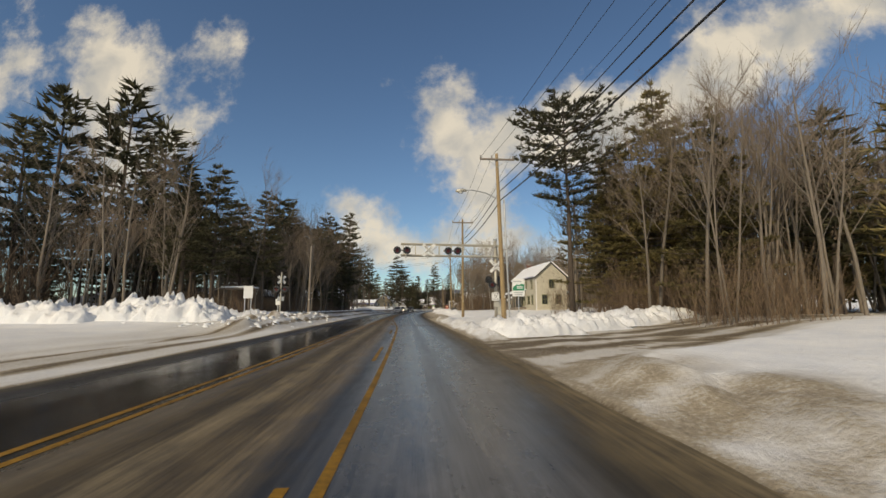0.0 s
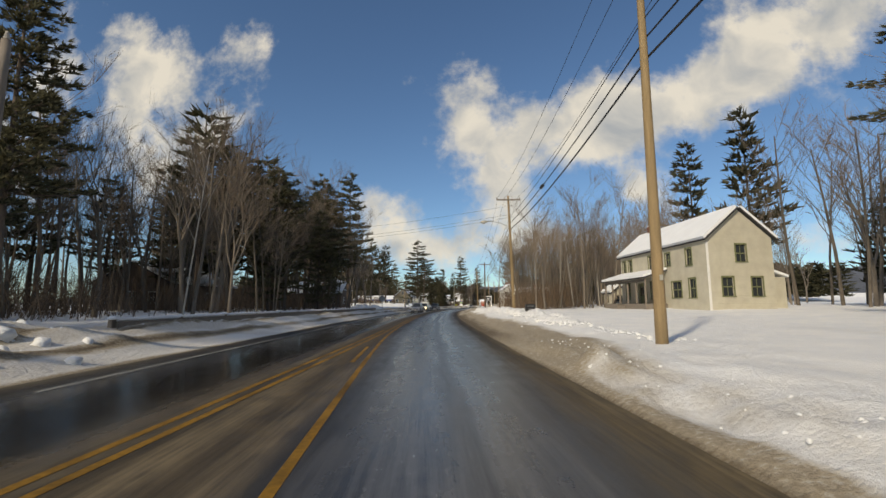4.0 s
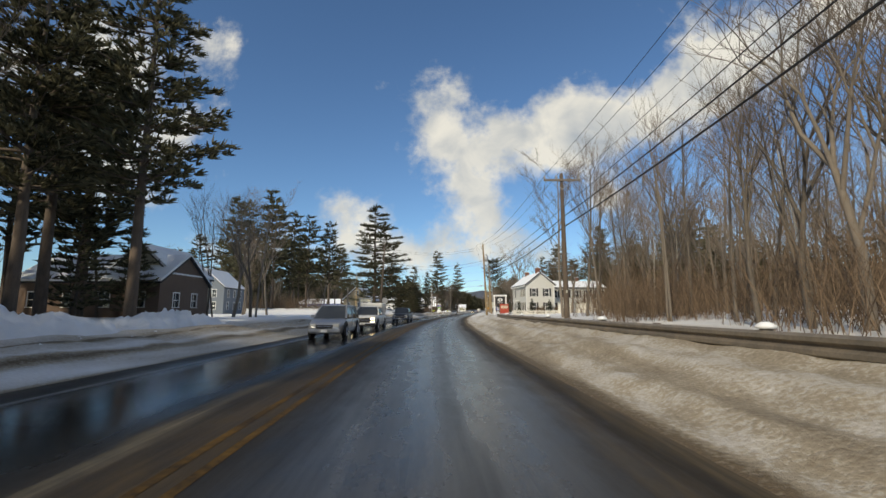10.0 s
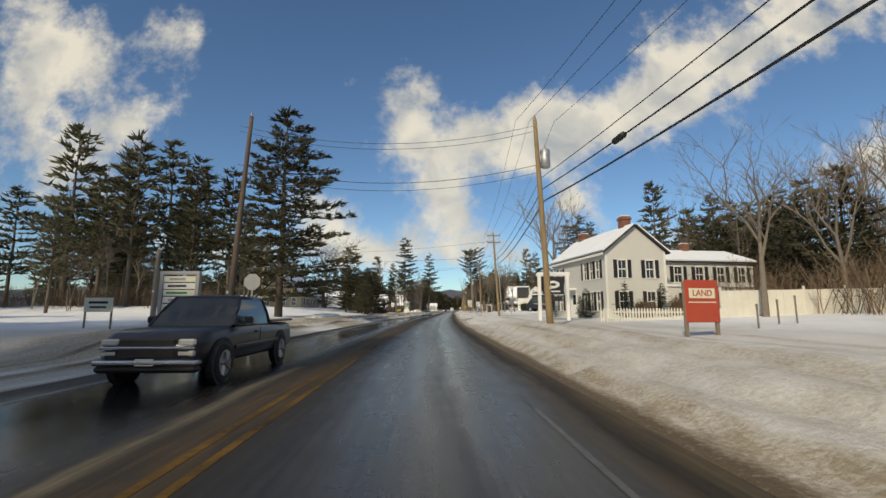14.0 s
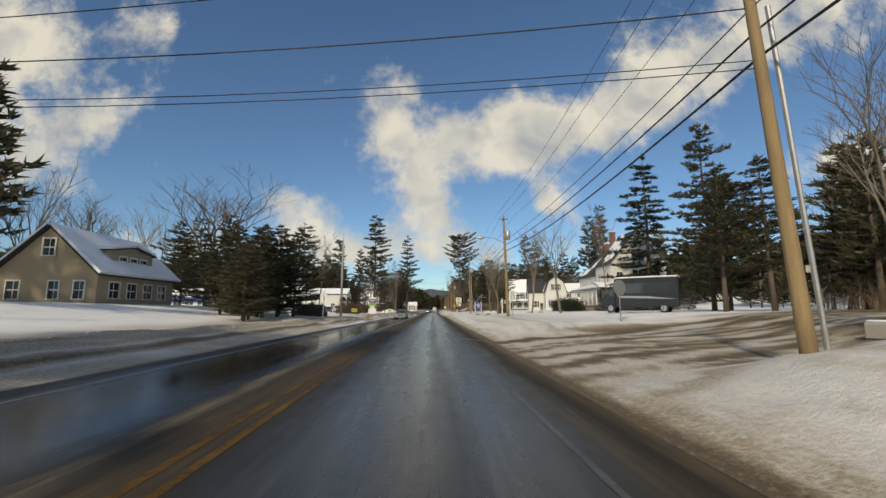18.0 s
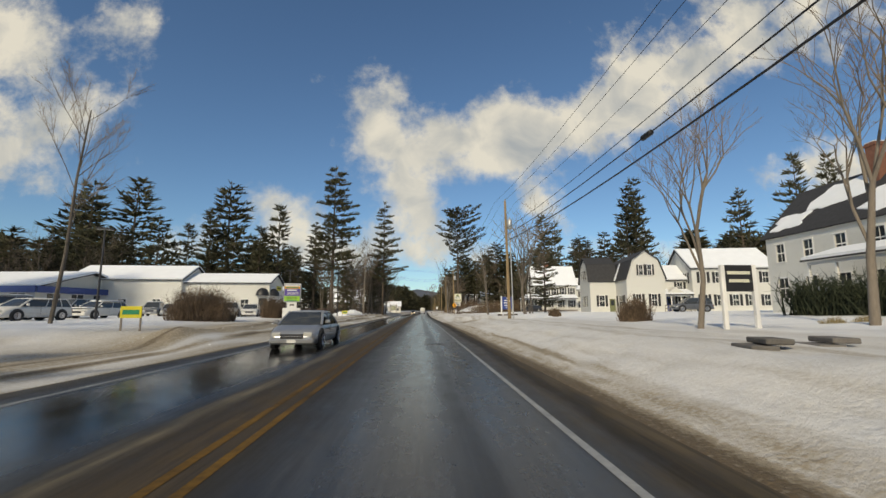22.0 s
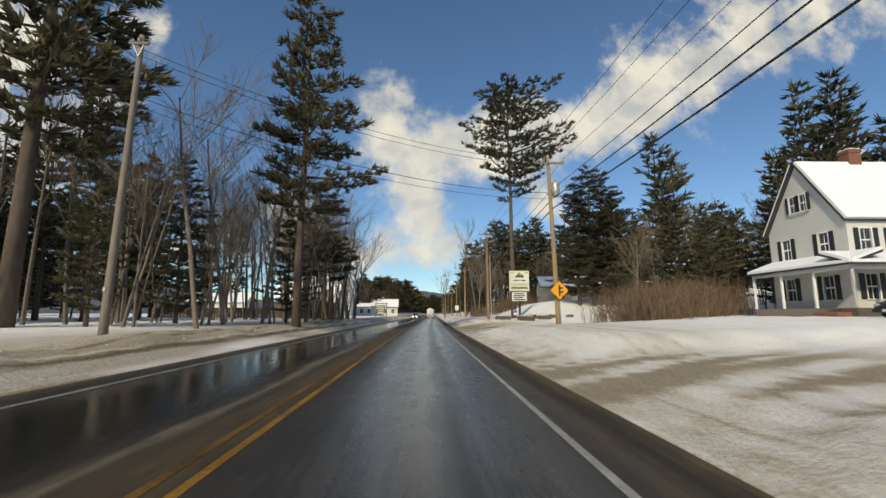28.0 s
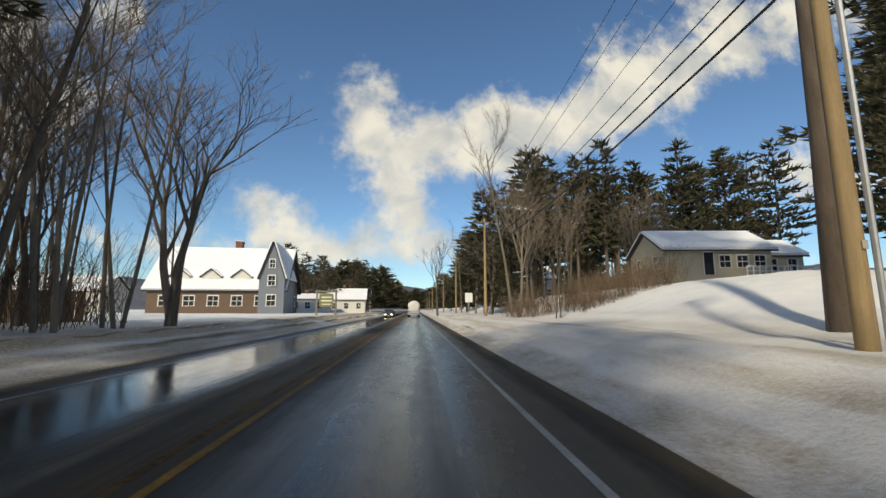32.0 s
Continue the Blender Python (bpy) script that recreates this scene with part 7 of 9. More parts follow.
def window(parent, o, u, n, a, b, w, h, shutters=None, trim=None, door=None):
    """A sash window (or a door) in an opening: frame, sill, pane, bars, shutters."""
    o, u, n = Vector(o), Vector(u), Vector(n)
    trim = trim or TRIM

    def slab(mb, x0, z0, x1, z1, d0, d1):
        pts = [tuple(o + u * x + Vector((0, 0, z)) + n * d) for x in (x0, x1) for z in (z0, z1) for d in (d0, d1)]
        return mb.convex(pts, [(0, 1, 3, 2), (4, 5, 7, 6), (0, 1, 5, 4), (2, 3, 7, 6), (0, 2, 6, 4), (1, 3, 7, 5)])
    fr = MB()
    t = 0.09
    slab(fr, a - t, b, a, b + h, -0.02, 0.035)
    slab(fr, a + w, b, a + w + t, b + h, -0.02, 0.035)
    slab(fr, a - t, b + h, a + w + t, b + h + t * 1.3, -0.02, 0.045)
    win = part("door" if door else "window", fr, trim, parent)
    if door:
        part("door_leaf", slab(MB(), a + 0.01, b, a + w - 0.01, b + h - 0.01, -0.11, -0.06), door, win)
        part("door_pane", slab(MB(), a + w * 0.2, b + h * 0.5, a + w * 0.8, b + h * 0.9, -0.06, -0.052), GLASS, win)
        return win
    part("sill", slab(MB(), a - t - 0.03, b - 0.06, a + w + t + 0.03, b, -0.02, 0.08), trim, win)
    part("pane", slab(MB(), a + 0.01, b + 0.01, a + w - 0.01, b + h - 0.01, -0.11, -0.09), GLASS, win)
    bar = MB()
    slab(bar, a + 0.012, b + h * 0.47, a + w - 0.012, b + h * 0.53, -0.09, -0.055)
    slab(bar, a + w * 0.48, b + 0.012, a + w * 0.52, b + h - 0.012, -0.09, -0.065)
    part("sash_bar", bar, trim, win)
    if shutters:
        for x0 in (a - t - w * 0.46, a + w + t):
            part("shutter", slab(MB(), x0, b - 0.02, x0 + w * 0.46, b + h + 0.04, 0.005, 0.045), shutters, win)
    return win


def block(house, x, y, w, d, h, rise, ridge="y", walls=WHITE_PAINT, roof=SHINGLE, snow=0.22, wins=None, shutters=None, trim=None, over=0.3, gambrel=False, base=-0.6, snowy=(1, 1)):
    """One gabled block of a house; x, y its south-west corner in the house's own frame.
    wins: wall letter -> rows of (from the wall's left as seen from outside, sill, width, height[, door material])."""
    wins = wins or {}
    span_ = w if ridge == "y" else d
    if gambrel:
        prof = [(0, h), (span_ * 0.16, h + rise * 0.66), (span_ / 2, h + rise), (span_ * 0.84, h + rise * 0.66), (span_, h)]
    else:
        prof = [(0, h), (span_ / 2, h + rise), (span_, h)]
    sides = {"s": ((0, 0, base), (1, 0, 0), (0, -1, 0), w), "n": ((w, d, base), (-1, 0, 0), (0, 1, 0), w),
             "w": ((0, d, base), (0, -1, 0), (-1, 0, 0), d), "e": ((w, 0, base), (0, 1, 0), (1, 0, 0), d)}
    for key, (o, u, n, ln) in sides.items():
        holes = [(a, b - base, c, e) for a, b, c, e, *_ in wins.get(key, ()) if b + e < h]
        end = (ridge == "y" and key in "sn") or (ridge == "x" and key in "we")
        g = [(a, b - base) for a, b in prof[1:-1]] if end else None
        wall_panel("wall", house, Vector(o) + Vector((x, y, 0)), u, n, ln, h - base, holes, walls, g)
        for a, b, c, e, *door in wins.get(key, ()):
            oo = Vector(o) + Vector((x, y, -base))
            if b + e >= h:
                oo = oo + Vector(n) * 0.12
            window(house, oo, u, n, a, b, c, e, None if door else shutters, trim, door[0] if door else None)
    ax = 1 if ridge == "y" else 0
    l0, l1 = (y - over, y + d + over) if ridge == "y" else (x - over, x + w + over)
    c0 = x if ridge == "y" else y
    for i in range(len(prof) - 1):
        (a0, z0), (a1, z1) = prof[i], prof[i + 1]
        dx, dz = a1 - a0, z1 - z0
        ln = math.hypot(dx, dz)
        ux, uz = dx / ln, dz / ln
        e0 = over if i == 0 else 0
        e1 = over if i == len(prof) - 2 else 0
        nx, nz = (-uz, ux)
        p0, p1 = (a0 - ux * e0, z0 - uz * e0), (a1 + ux * e1, z1 + uz * e1)

        def strip(lo, hi, shrink):
            q0, q1 = (p0[0] + ux * shrink, p0[1] + uz * shrink), (p1[0] - ux * shrink * (e1 > 0), p1[1] - uz * shrink * (e1 > 0))
            return [(c0 + q0[0] + nx * lo, q0[1] + nz * lo), (c0 + q1[0] + nx * lo, q1[1] + nz * lo), (c0 + q1[0] + nx * hi, q1[1] + nz * hi), (c0 + q0[0] + nx * hi, q0[1] + nz * hi)]
        part("roof", MB().prism(strip(0.0, 0.12, 0), ax, l0, l1), roof, house)
        first_half = i < (len(prof) - 1) / 2
        if snow and snowy[0 if first_half else 1]:
            part("roof_snow", MB().prism(strip(0.121, 0.12 + snow, 0.08), ax, l0 + 0.06, l1 - 0.06), ROOF_SNOW, house, "smooth layer of snow on the roof")
    return house


def chimney(house, x, y, z0, z1, w=0.7):
    c = part("chimney", MB().box(x - w / 2, y - w / 2, z0, x + w / 2, y + w / 2, z1, 0.02), BRICK, house, "red brick chimney")
    part("cap", MB().box(x - w / 2 - 0.06, y - w / 2 - 0.06, z1 - 0.28, x + w / 2 + 0.06, y + w / 2 + 0.06, z1 - 0.1, 0.02), BRICK, c)
    part("snow_cap", MB().box(x - w / 2, y - w / 2, z1, x + w / 2, y + w / 2, z1 + 0.08, 0.03), ROOF_SNOW, c)


def porch(house, x0, y0, x1, y1, floor, top, posts, side="w", post_mat=None, rail=False, roof_rise=0.7):
    """A porch along the side named: floor, sloping roof with snow, posts, rail."""
    pm = post_mat or TRIM
    part("porch_floor", MB().box(x0, y0, floor - 0.7, x1, y1, floor, 0.02), GREY_WOOD, house)
    along = 1 if side in "we" else 0
    if side == "w":
        poly = [(x1, top + roof_rise), (x0 - 0.3, top), (x0 - 0.3, top - 0.12), (x1, top + roof_rise - 0.14)]
        snow = [(x1, top + roof_rise + 0.2), (x0 - 0.24, top + 0.2), (x0 - 0.24, top + 0.003), (x1, top + roof_rise + 0.003)]
        part("porch_roof", MB().prism(poly, 1, y0 - 0.2, y1 + 0.2), SHINGLE, house)
        part("porch_snow", MB().prism(snow, 1, y0 - 0.15, y1 + 0.15), ROOF_SNOW, house, "snow on the porch roof")
        part("porch_beam", MB().box(x0, y0, top - 0.34, x0 + 0.16, y1, top - 0.125, 0.01), pm, house)
    else:
        poly = [(y1, top + roof_rise), (y0 - 0.3, top), (y0 - 0.3, top - 0.12), (y1, top + roof_rise - 0.14)]
        snow = [(y1, top + roof_rise + 0.2), (y0 - 0.24, top + 0.2), (y0 - 0.24, top + 0.003), (y1, top + roof_rise + 0.003)]
        part("porch_roof", MB().prism(poly, 0, x0 - 0.2, x1 + 0.2), SHINGLE, house)
        part("porch_snow", MB().prism(snow, 0, x0 - 0.15, x1 + 0.15), ROOF_SNOW, house, "snow on the porch roof")
        part("porch_beam", MB().box(x0, y0, top - 0.34, x1, y0 + 0.16, top - 0.125, 0.01), pm, house)
    for k in range(posts):
        q = k / max(posts - 1, 1)
        if side == "w":
            px, py = x0 + 0.08, y0 + 0.08 + (y1 - y0 - 0.16) * q
        else:
            px, py = x0 + 0.08 + (x1 - x0 - 0.16) * q, y0 + 0.08
        part("porch_post", MB().box(px - 0.075, py - 0.075, floor, px + 0.075, py + 0.075, top - 0.34, 0.015), pm, house)
    if rail:
        for zz in (floor + 0.2, floor + 0.85):
            if side == "w":
                part("rail", MB().box(x0 + 0.04, y0 + 0.16, zz, x0 + 0.1, y1 - 0.16, zz + 0.06), pm, house)
            else:
                part("rail", MB().box(x0 + 0.16, y0 + 0.04, zz, x1 - 0.16, y0 + 0.1, zz + 0.06), pm, house)


def row(a0, a1, num, sill, w, h):
    """Evenly spaced windows along a wall."""
    return [(a0 + (a1 - a0) * k / max(num - 1, 1) - w / 2, sill, w, h) for k in range(num)]


# old farmhouse beyond the crossing
farm = thing("farmhouse", "old peeling white farmhouse with porch and snowy roof", "house", 8.1, 72.2, 1.25, 11.5)
block(farm, 0, 0, 5.2, 14.2, 5.2, 2.3, "y", OLD_PAINT, wins={
    "w": row(0.8, 2.1, 2, 3.3, 0.75, 1.35) + row(6.1, 7.5, 2, 3.3, 0.75, 1.35) + [(8.6, 3.5, 0.75, 1.1), (11.6, 3.3, 0.75, 1.35)] + [(1.0, 0.65, 0.8, 1.6), (3.7, 0.0, 0.95, 2.1, GREEN_TRIM)]
         + row(6.3, 7.7, 2, 0.65, 0.8, 1.6) + [(9.4, 0.75, 1.35, 1.3), (11.8, 0.7, 0.85, 1.5)],
    "s": row(1.5, 3.8, 2, 0.8, 0.85, 1.4) + row(2.7, 2.7, 1, 3.4, 0.8, 1.3)}, trim=GREEN_TRIM)
porch(farm, -2.0, 5.6, 0.0, 14.0, 0.25, 2.55, 6, "w", GREY_WOOD)
part("porch_step", MB().box(-2.8, 9.4, -0.7, -2.0, 11.0, 0.08, 0.03), GREY_WOOD, farm)
chimney(farm, 2.6, 12.2, 6.9, 8.3)
part("corner_board", MB().box(-0.04, -0.04, -0.5, 0.14, -0.003, 4.9), TRIM, farm)
part("side_wing", MB().box(5.2, 1.0, -0.6, 6.9, 5.0, 2.3, 0.02), OLD_PAINT, farm, "low lean-to with peeling boards")
part("wing_snow", MB().prism([(5.21, 2.95), (7.1, 2.3), (7.1, 2.48), (5.21, 3.15)], 1, 0.9, 5.1), ROOF_SNOW, farm, "snow on the lean-to")
shed = thing("garden_shed", "small weathered grey shed with a snowy roof", "shed", 4.75, 88.8, 1.0, 9)
block(shed, 0, 0, 1.8, 2.4, 1.75, 0.75, "y", OLD_PAINT, snow=0.25, wins={"s": [(0.6, 0.8, 0.6, 0.6)], "w": [(0.9, 0.7, 0.6, 0.7)]}, trim=GREY_WOOD, over=0.2)
part("sill_board", MB().box(-0.03, -0.05, -0.4, 1.8, -0.003, 0.05), GREY_WOOD, shed)

# inn with black shutters
innhouse = thing("inn", "white two-storey clapboard inn with black shutters", "house", -8.7, 170.2, None, 9)
upper = [(1.3, 3.0, 0.7, 1.3)] + row(6.5, 8.5, 3, 3.0, 0.62, 1.35)
block(innhouse, 0, 0, 4.9, 9.7, 5.0, 1.95, "y", WHITE_PAINT, snow=0.12, shutters=BLACK_PAINT, wins={
    "s": row(1.35, 3.6, 2, 3.0, 0.65, 1.3) + row(1.35, 3.6, 2, 0.55, 0.65, 1.4), "w": upper + [(a, 0.55, w, 1.4) for a, _, w, _ in upper] + [(3.7, 0.0, 0.95, 2.1, TRIM)]})
block(innhouse, 4.9, 2.6, 10.0, 6.5, 4.6, 1.2, "x", WHITE_PAINT, snow=0.12, shutters=BLACK_PAINT, wins={
    "s": row(1.0, 8.9, 5, 2.9, 0.7, 1.25) + row(1.0, 8.9, 4, 0.55, 0.7, 1.4)})
part("band_board", MB().box(4.95, 2.45, 2.5, 14.85, 2.59, 2.68, 0.01), TRIM, innhouse)
for a0 in (-0.02, 4.78):
    part("corner_board", MB().box(a0, -0.03, -0.5, a0 + 0.14, -0.003, 4.95), TRIM, innhouse)
chimney(innhouse, 2.45, 1.2, 6.3, 7.9)
chimney(innhouse, 2.45, 8.2, 6.3, 7.7)
chimney(innhouse, 11.0, 5.8, 5.4, 6.6, 0.6)
part("door_hood", MB().box(-0.7, 4.9, 2.25, 0.0, 6.1, 2.42, 0.03), TRIM, innhouse)
part("eave_board", MB().box(-0.33, -0.3, 4.66, -0.28, 10.0, 4.84), TRIM, innhouse)
for x, y, h in ((-9.9, 171.5, 2.3), (-9.7, 173.6, 1.8), (-7.9, 168.9, 2.6), (-5.0, 169.6, 2.4), (-10.9, 178.2, 2.2)):
    tree("spruce", x, y, h, 1.5, "clipped evergreens along the inn")

# long tall plank fence behind the snow
fence = thing("plank_fence", "long tall cream board fence stepping up the slope", "fence", -4.6, 163.4, None, 3)
for k in range(44):
    part("board", MB().box(k * 0.42, -0.02, -0.3, k * 0.42 + 0.41, 0.02, 1.55 + 0.008 * k, 0.006), FENCE_WHITE, fence)
for k in range(0, 45, 6):
    part("post", MB().box(k * 0.42 - 0.05, -0.06, -0.3, k * 0.42 + 0.05, 0.06, 1.75 + 0.008 * k, 0.01), FENCE_WHITE, fence)
picket = thing("picket_fence", "low white picket fence in front of the inn", "fence", -11.6, 163.4, None, -8)
for k in range(46):
    part("picket", MB().prism([(k * 0.16, -0.2), (k * 0.16 + 0.08, -0.2), (k * 0.16 + 0.08, 0.72), (k * 0.16 + 0.04, 0.8), (k * 0.16, 0.72)], 1, -0.02, 0.0), FENCE_WHITE, picket)
for z0 in (0.15, 0.52):
    part("rail", MB().box(0, 0.002, z0, 7.4, 0.04, z0 + 0.07), FENCE_WHITE, picket)
for k in range(9):
    x, y = -9.5 + k * 1.55, 153.5 + (k % 3) * 1.1
    stake = thing("wooden_stake", "thin grey stake standing in the snow", "stake", x, y, None, 0, "stakes in the snowy lot")
    part("stick", MB().box(-0.025, -0.025, -0.3, 0.025, 0.025, 0.75 + 0.13 * (k % 4), 0.005), GREY_WOOD, stake)
    part("tip", MB().box(-0.03, -0.03, 0.74 + 0.13 * (k % 4), 0.03, 0.03, 0.85 + 0.13 * (k % 4), 0.005), GREY_WOOD, stake)

# left-hand houses
grey = thing("grey_house", "grey clapboard house with steep gable", "house", -65.5, 163.0, None, 8)
grey.scale = (0.82, 0.82, 0.85)
block(grey, 0, 0, 8.5, 10, 5.2, 3.6, "y", GREY_SIDING, snow=0.15, wins={"s": row(1.8, 6.6, 3, 3.3, 0.8, 1.4) + [(1.2, 0.9, 0.8, 1.4), (3.5, 0.1, 1.0, 2.1, TRIM), (6.2, 0.9, 0.8, 1.4), (3.0, 5.8, 0.7, 1.1), (4.6, 5.8, 0.7, 1.1)],
                                                              "e": row(2.0, 8.0, 3, 3.3, 0.8, 1.4) + row(2.0, 8.0, 3, 0.9, 0.8, 1.4)})
porch(grey, 3.0, -1.4, 5.2, 0.0, 0.1, 2.5, 2, "s")
cabin = thing("brown_house", "low dark brown house among pines with snowy roof", "house", -58.0, 131.0, None, 5)
block(cabin, 0, 0, 13, 8, 3.2, 2.6, "x", BROWN_SIDING, wins={"s": row(1.8, 11.2, 4, 0.9, 1.0, 1.3), "e": row(2.5, 5.5, 2, 0.9, 0.9, 1.3)})
yellow = thing("yellow_house", "small ochre house seen through the pines", "house", -51.5, 133.5, None, 5)
block(yellow, 0, 0, 6, 7, 4.0, 2.8, "y", CREAM_SIDING, wins={"s": row(1.5, 4.5, 2, 0.8, 0.9, 1.3) + row(1.5, 4.5, 2, 2.5, 0.8, 1.1), "e": row(2.0, 5.0, 2, 0.8, 0.9, 1.3)})
low = thing("long_house", "long low house with a snowy roof behind the woods", "house", -54.0, 80.0, None, 10)
block(low, 0, 0, 9, 16, 3.0, 2.4, "y", BROWN_SIDING, wins={"s": row(2, 7, 3, 0.8, 1.0, 1.2), "e": row(2, 14, 5, 0.8, 1.0, 1.2)})
tan = thing("tan_house", "tan house with shed dormer and steep snowy roof on a rise", "house", -56.6, 221.0, 1.7, 0)
block(tan, 0, 0, 8.0, 10.5, 2.8, 3.7, "y", TAN_SIDING, wins={"s": [(0.9, 0.6, 1.0, 1.4), (4.2, 0.6, 0.8, 1.4), (6.2, 0.6, 0.8, 1.4), (3.5, 4.1, 0.95, 1.35)], "e": row(2.0, 8.6, 4, 0.7, 1.2, 1.3)}, over=0.5, base=-1.5)
block(tan, 4.6, 2.6, 2.6, 5.4, 4.9, 0.5, "x", TAN_SIDING, wins={"e": row(1.3, 4.1, 3, 3.5, 0.9, 0.9)}, over=0.25, base=2.6)
part("side_porch", MB().box(-2.2, 4.0, -1.2, -0.02, 8.0, 2.2, 0.03), BROWN_SIDING, tan, "dark lean-to beside the house")

# tall shingled-roof house with wrap-around porch
vic = thing("victorian_house", "tall white house with dark patchy snowy roof and porch", "house", 7.4, 253.4, None, -2)
block(vic, 0, 0, 9.0, 6.5, 7.6, 5.4, "y", WHITE_PAINT, snow=0.10, snowy=(0, 1), wins={
    "s": row(1.5, 7.5, 3, 4.7, 0.95, 1.5) + row(1.5, 7.5, 3, 1.2, 0.95, 1.7) + [(3.5, 8.0, 2.0, 1.3)], "w": row(1.4, 5.2, 2, 4.7, 0.95, 1.5) + row(1.4, 5.2, 2, 1.2, 0.95, 1.7)})
block(vic, 1.5, 6.5, 8.0, 14.0, 6.6, 4.2, "y", WHITE_PAINT, snow=0.10, snowy=(0, 1), wins={"w": row(1.5, 12.5, 5, 4.3, 0.85, 1.5) + row(1.5, 12.5, 5, 1.2, 1.0, 1.7)}, shutters=None)
porch(vic, -2.6, -2.4, 0.0, 12.0, 0.9, 3.6, 8, "w", TRIM, True, 0.8)
porch(vic, -2.6, -2.4, 9.5, 0.0, 0.9, 3.6, 7, "s", BLACK_PAINT, True, 0.8)
part("bay", MB().prism([(3.0, -1.0), (6.0, -1.0), (6.8, 0.0), (2.2, 0.0)], 2, 4.4, 7.0), WHITE_PAINT, vic, "white bay window over the porch")
for a0 in (3.15, 4.15, 5.15):
    part("bay_pane", MB().box(a0, -1.02, 4.9, a0 + 0.75, -1.003, 6.4), GLASS, vic)
part("bay_roof", MB().prism([(2.8, -1.3), (6.2, -1.3), (7.1, 0.05), (1.9, 0.05)], 2, 7.0, 7.2), SHINGLE, vic)


def roof_patch(house, x0, z0, rise, u0, u1, y0, y1, seed):
    """A ragged sheet of snow left on a west roof slope that starts at x0, z0 and climbs at the rate rise."""
    rng, mb, n = random.Random(seed), MB(), 22
    cu, cy, ru, ry = (u0 + u1) / 2, (y0 + y1) / 2, (u1 - u0) / 2, (y1 - y0) / 2
    ring = []
    for k in range(n):
        a, q = 6.2832 * k / n, rng.uniform(0.72, 1.12)
        ring.append((cu + ru * q * max(min(1.25 * math.cos(a), 1), -1), cy + ry * q * max(min(1.25 * math.sin(a), 1), -1)))
    lift = 0.125 * math.hypot(1, rise)
    for dz in (lift, lift + 0.10):
        mb.v += [(x0 + u, y, z0 + rise * u + dz) for u, y in ring]
    mb.f.append(list(range(n, 2 * n)))
    mb.f += [[k, (k + 1) % n, n + (k + 1) % n, n + k] for k in range(n)]
    part("patch_of_snow", mb, ROOF_SNOW, house, "patch of snow left on the dark roof")


for row_ in ((0.0, 7.6, 1.2, 0.2, 2.6, 0.3, 4.2, 1), (0.0, 7.6, 1.2, 2.2, 4.3, 2.6, 6.2, 2), (1.5, 6.6, 1.05, 0.1, 2.2, 8.0, 12.4, 3), (1.5, 6.6, 1.05, 1.4, 3.6, 13.2, 17.8, 4), (1.5, 6.6, 1.05, 0.2, 1.5, 17.0, 20.2, 5)):
    roof_patch(vic, *row_)
part("porch_steps", MB().box(-3.9, 1.0, -0.4, -2.6, 3.4, 0.5, 0.05), GREY_WOOD, vic)
chimney(vic, 3.6, 7.5, 10.5, 14.0, 0.8)
chimney(vic, 4.6, 13.0, 9.5, 12.6, 0.8)

# offices with a gambrel barn roof
barn = thing("office_house", "white gambrel-roofed office with dark roof and black shutters", "house", 6.3, 305.4, None, -10)
block(barn, 0, 0, 4.0, 7.8, 5.0, 4.0, "x", WHITE_PAINT, snow=0, gambrel=True, shutters=BLACK_PAINT, wins={
    "w": row(2.9, 4.9, 2, 0.9, 0.7, 1.7) + row(3.2, 4.6, 2, 5.4, 0.6, 1.4), "s": [(1.4, 0.9, 0.8, 1.7), (2.9, 0.0, 0.95, 2.1, GREEN_TRIM)]})
block(barn, 4.0, -5.6, 5.4, 13.0, 5.0, 4.0, "y", WHITE_PAINT, snow=0, gambrel=True, shutters=BLACK_PAINT, wins={
    "s": row(1.6, 3.8, 2, 0.9, 0.75, 1.7) + row(2.1, 3.3, 2, 5.4, 0.55, 1.5), "w": [(8.6, 0.9, 2.2, 1.6)]})
block(barn, 9.4, -0.5, 5.1, 7.0, 5.0, 2.4, "x", WHITE_PAINT, snow=0.18, shutters=BLACK_PAINT, wins={"s": row(1.0, 4.1, 2, 3.2, 0.8, 1.4) + [(0.5, 0.9, 0.7, 1.5), (2.0, 0.2, 1.0, 2.2, BLUE_SIGN), (3.7, 0.9, 0.7, 1.5)]})
block(barn, 14.5, -2.5, 12.0, 10.0, 6.6, 3.4, "x", WHITE_PAINT, snow=0.2, shutters=BLACK_PAINT, wins={"s": row(1.6, 10.4, 5, 4.4, 0.85, 1.6) + row(1.6, 10.4, 5, 1.0, 0.85, 1.6), "w": row(2.0, 8.0, 2, 4.4, 0.95, 1.6)})
porch(barn, 9.8, -2.6, 14.3, -0.5, 0.2, 2.7, 4, "s")
part("porch_gable", MB().prism([(10.6, 2.75), (13.4, 2.75), (12.0, 3.8)], 1, -2.75, -0.6), WHITE_PAINT, barn, "small white gable over the porch steps")
part("snow_slide", MB().prism([(3.68, 4.95), (3.82, 4.9), (4.90, 7.62), (4.74, 7.68)], 1, -0.45, 0.1), ROOF_SNOW, barn, "streak of snow in the roof valley")
for z0 in (0.45, 0.9):
    part("ramp_rail", MB().box(8.5, -7.4, z0, 13.0, -7.3, z0 + 0.1), GREY_WOOD, barn)
for k in range(10):
    part("baluster", MB().box(8.5 + k * 0.49, -7.38, -0.3, 8.56 + k * 0.49, -7.32, 1.0), GREY_WOOD, barn)

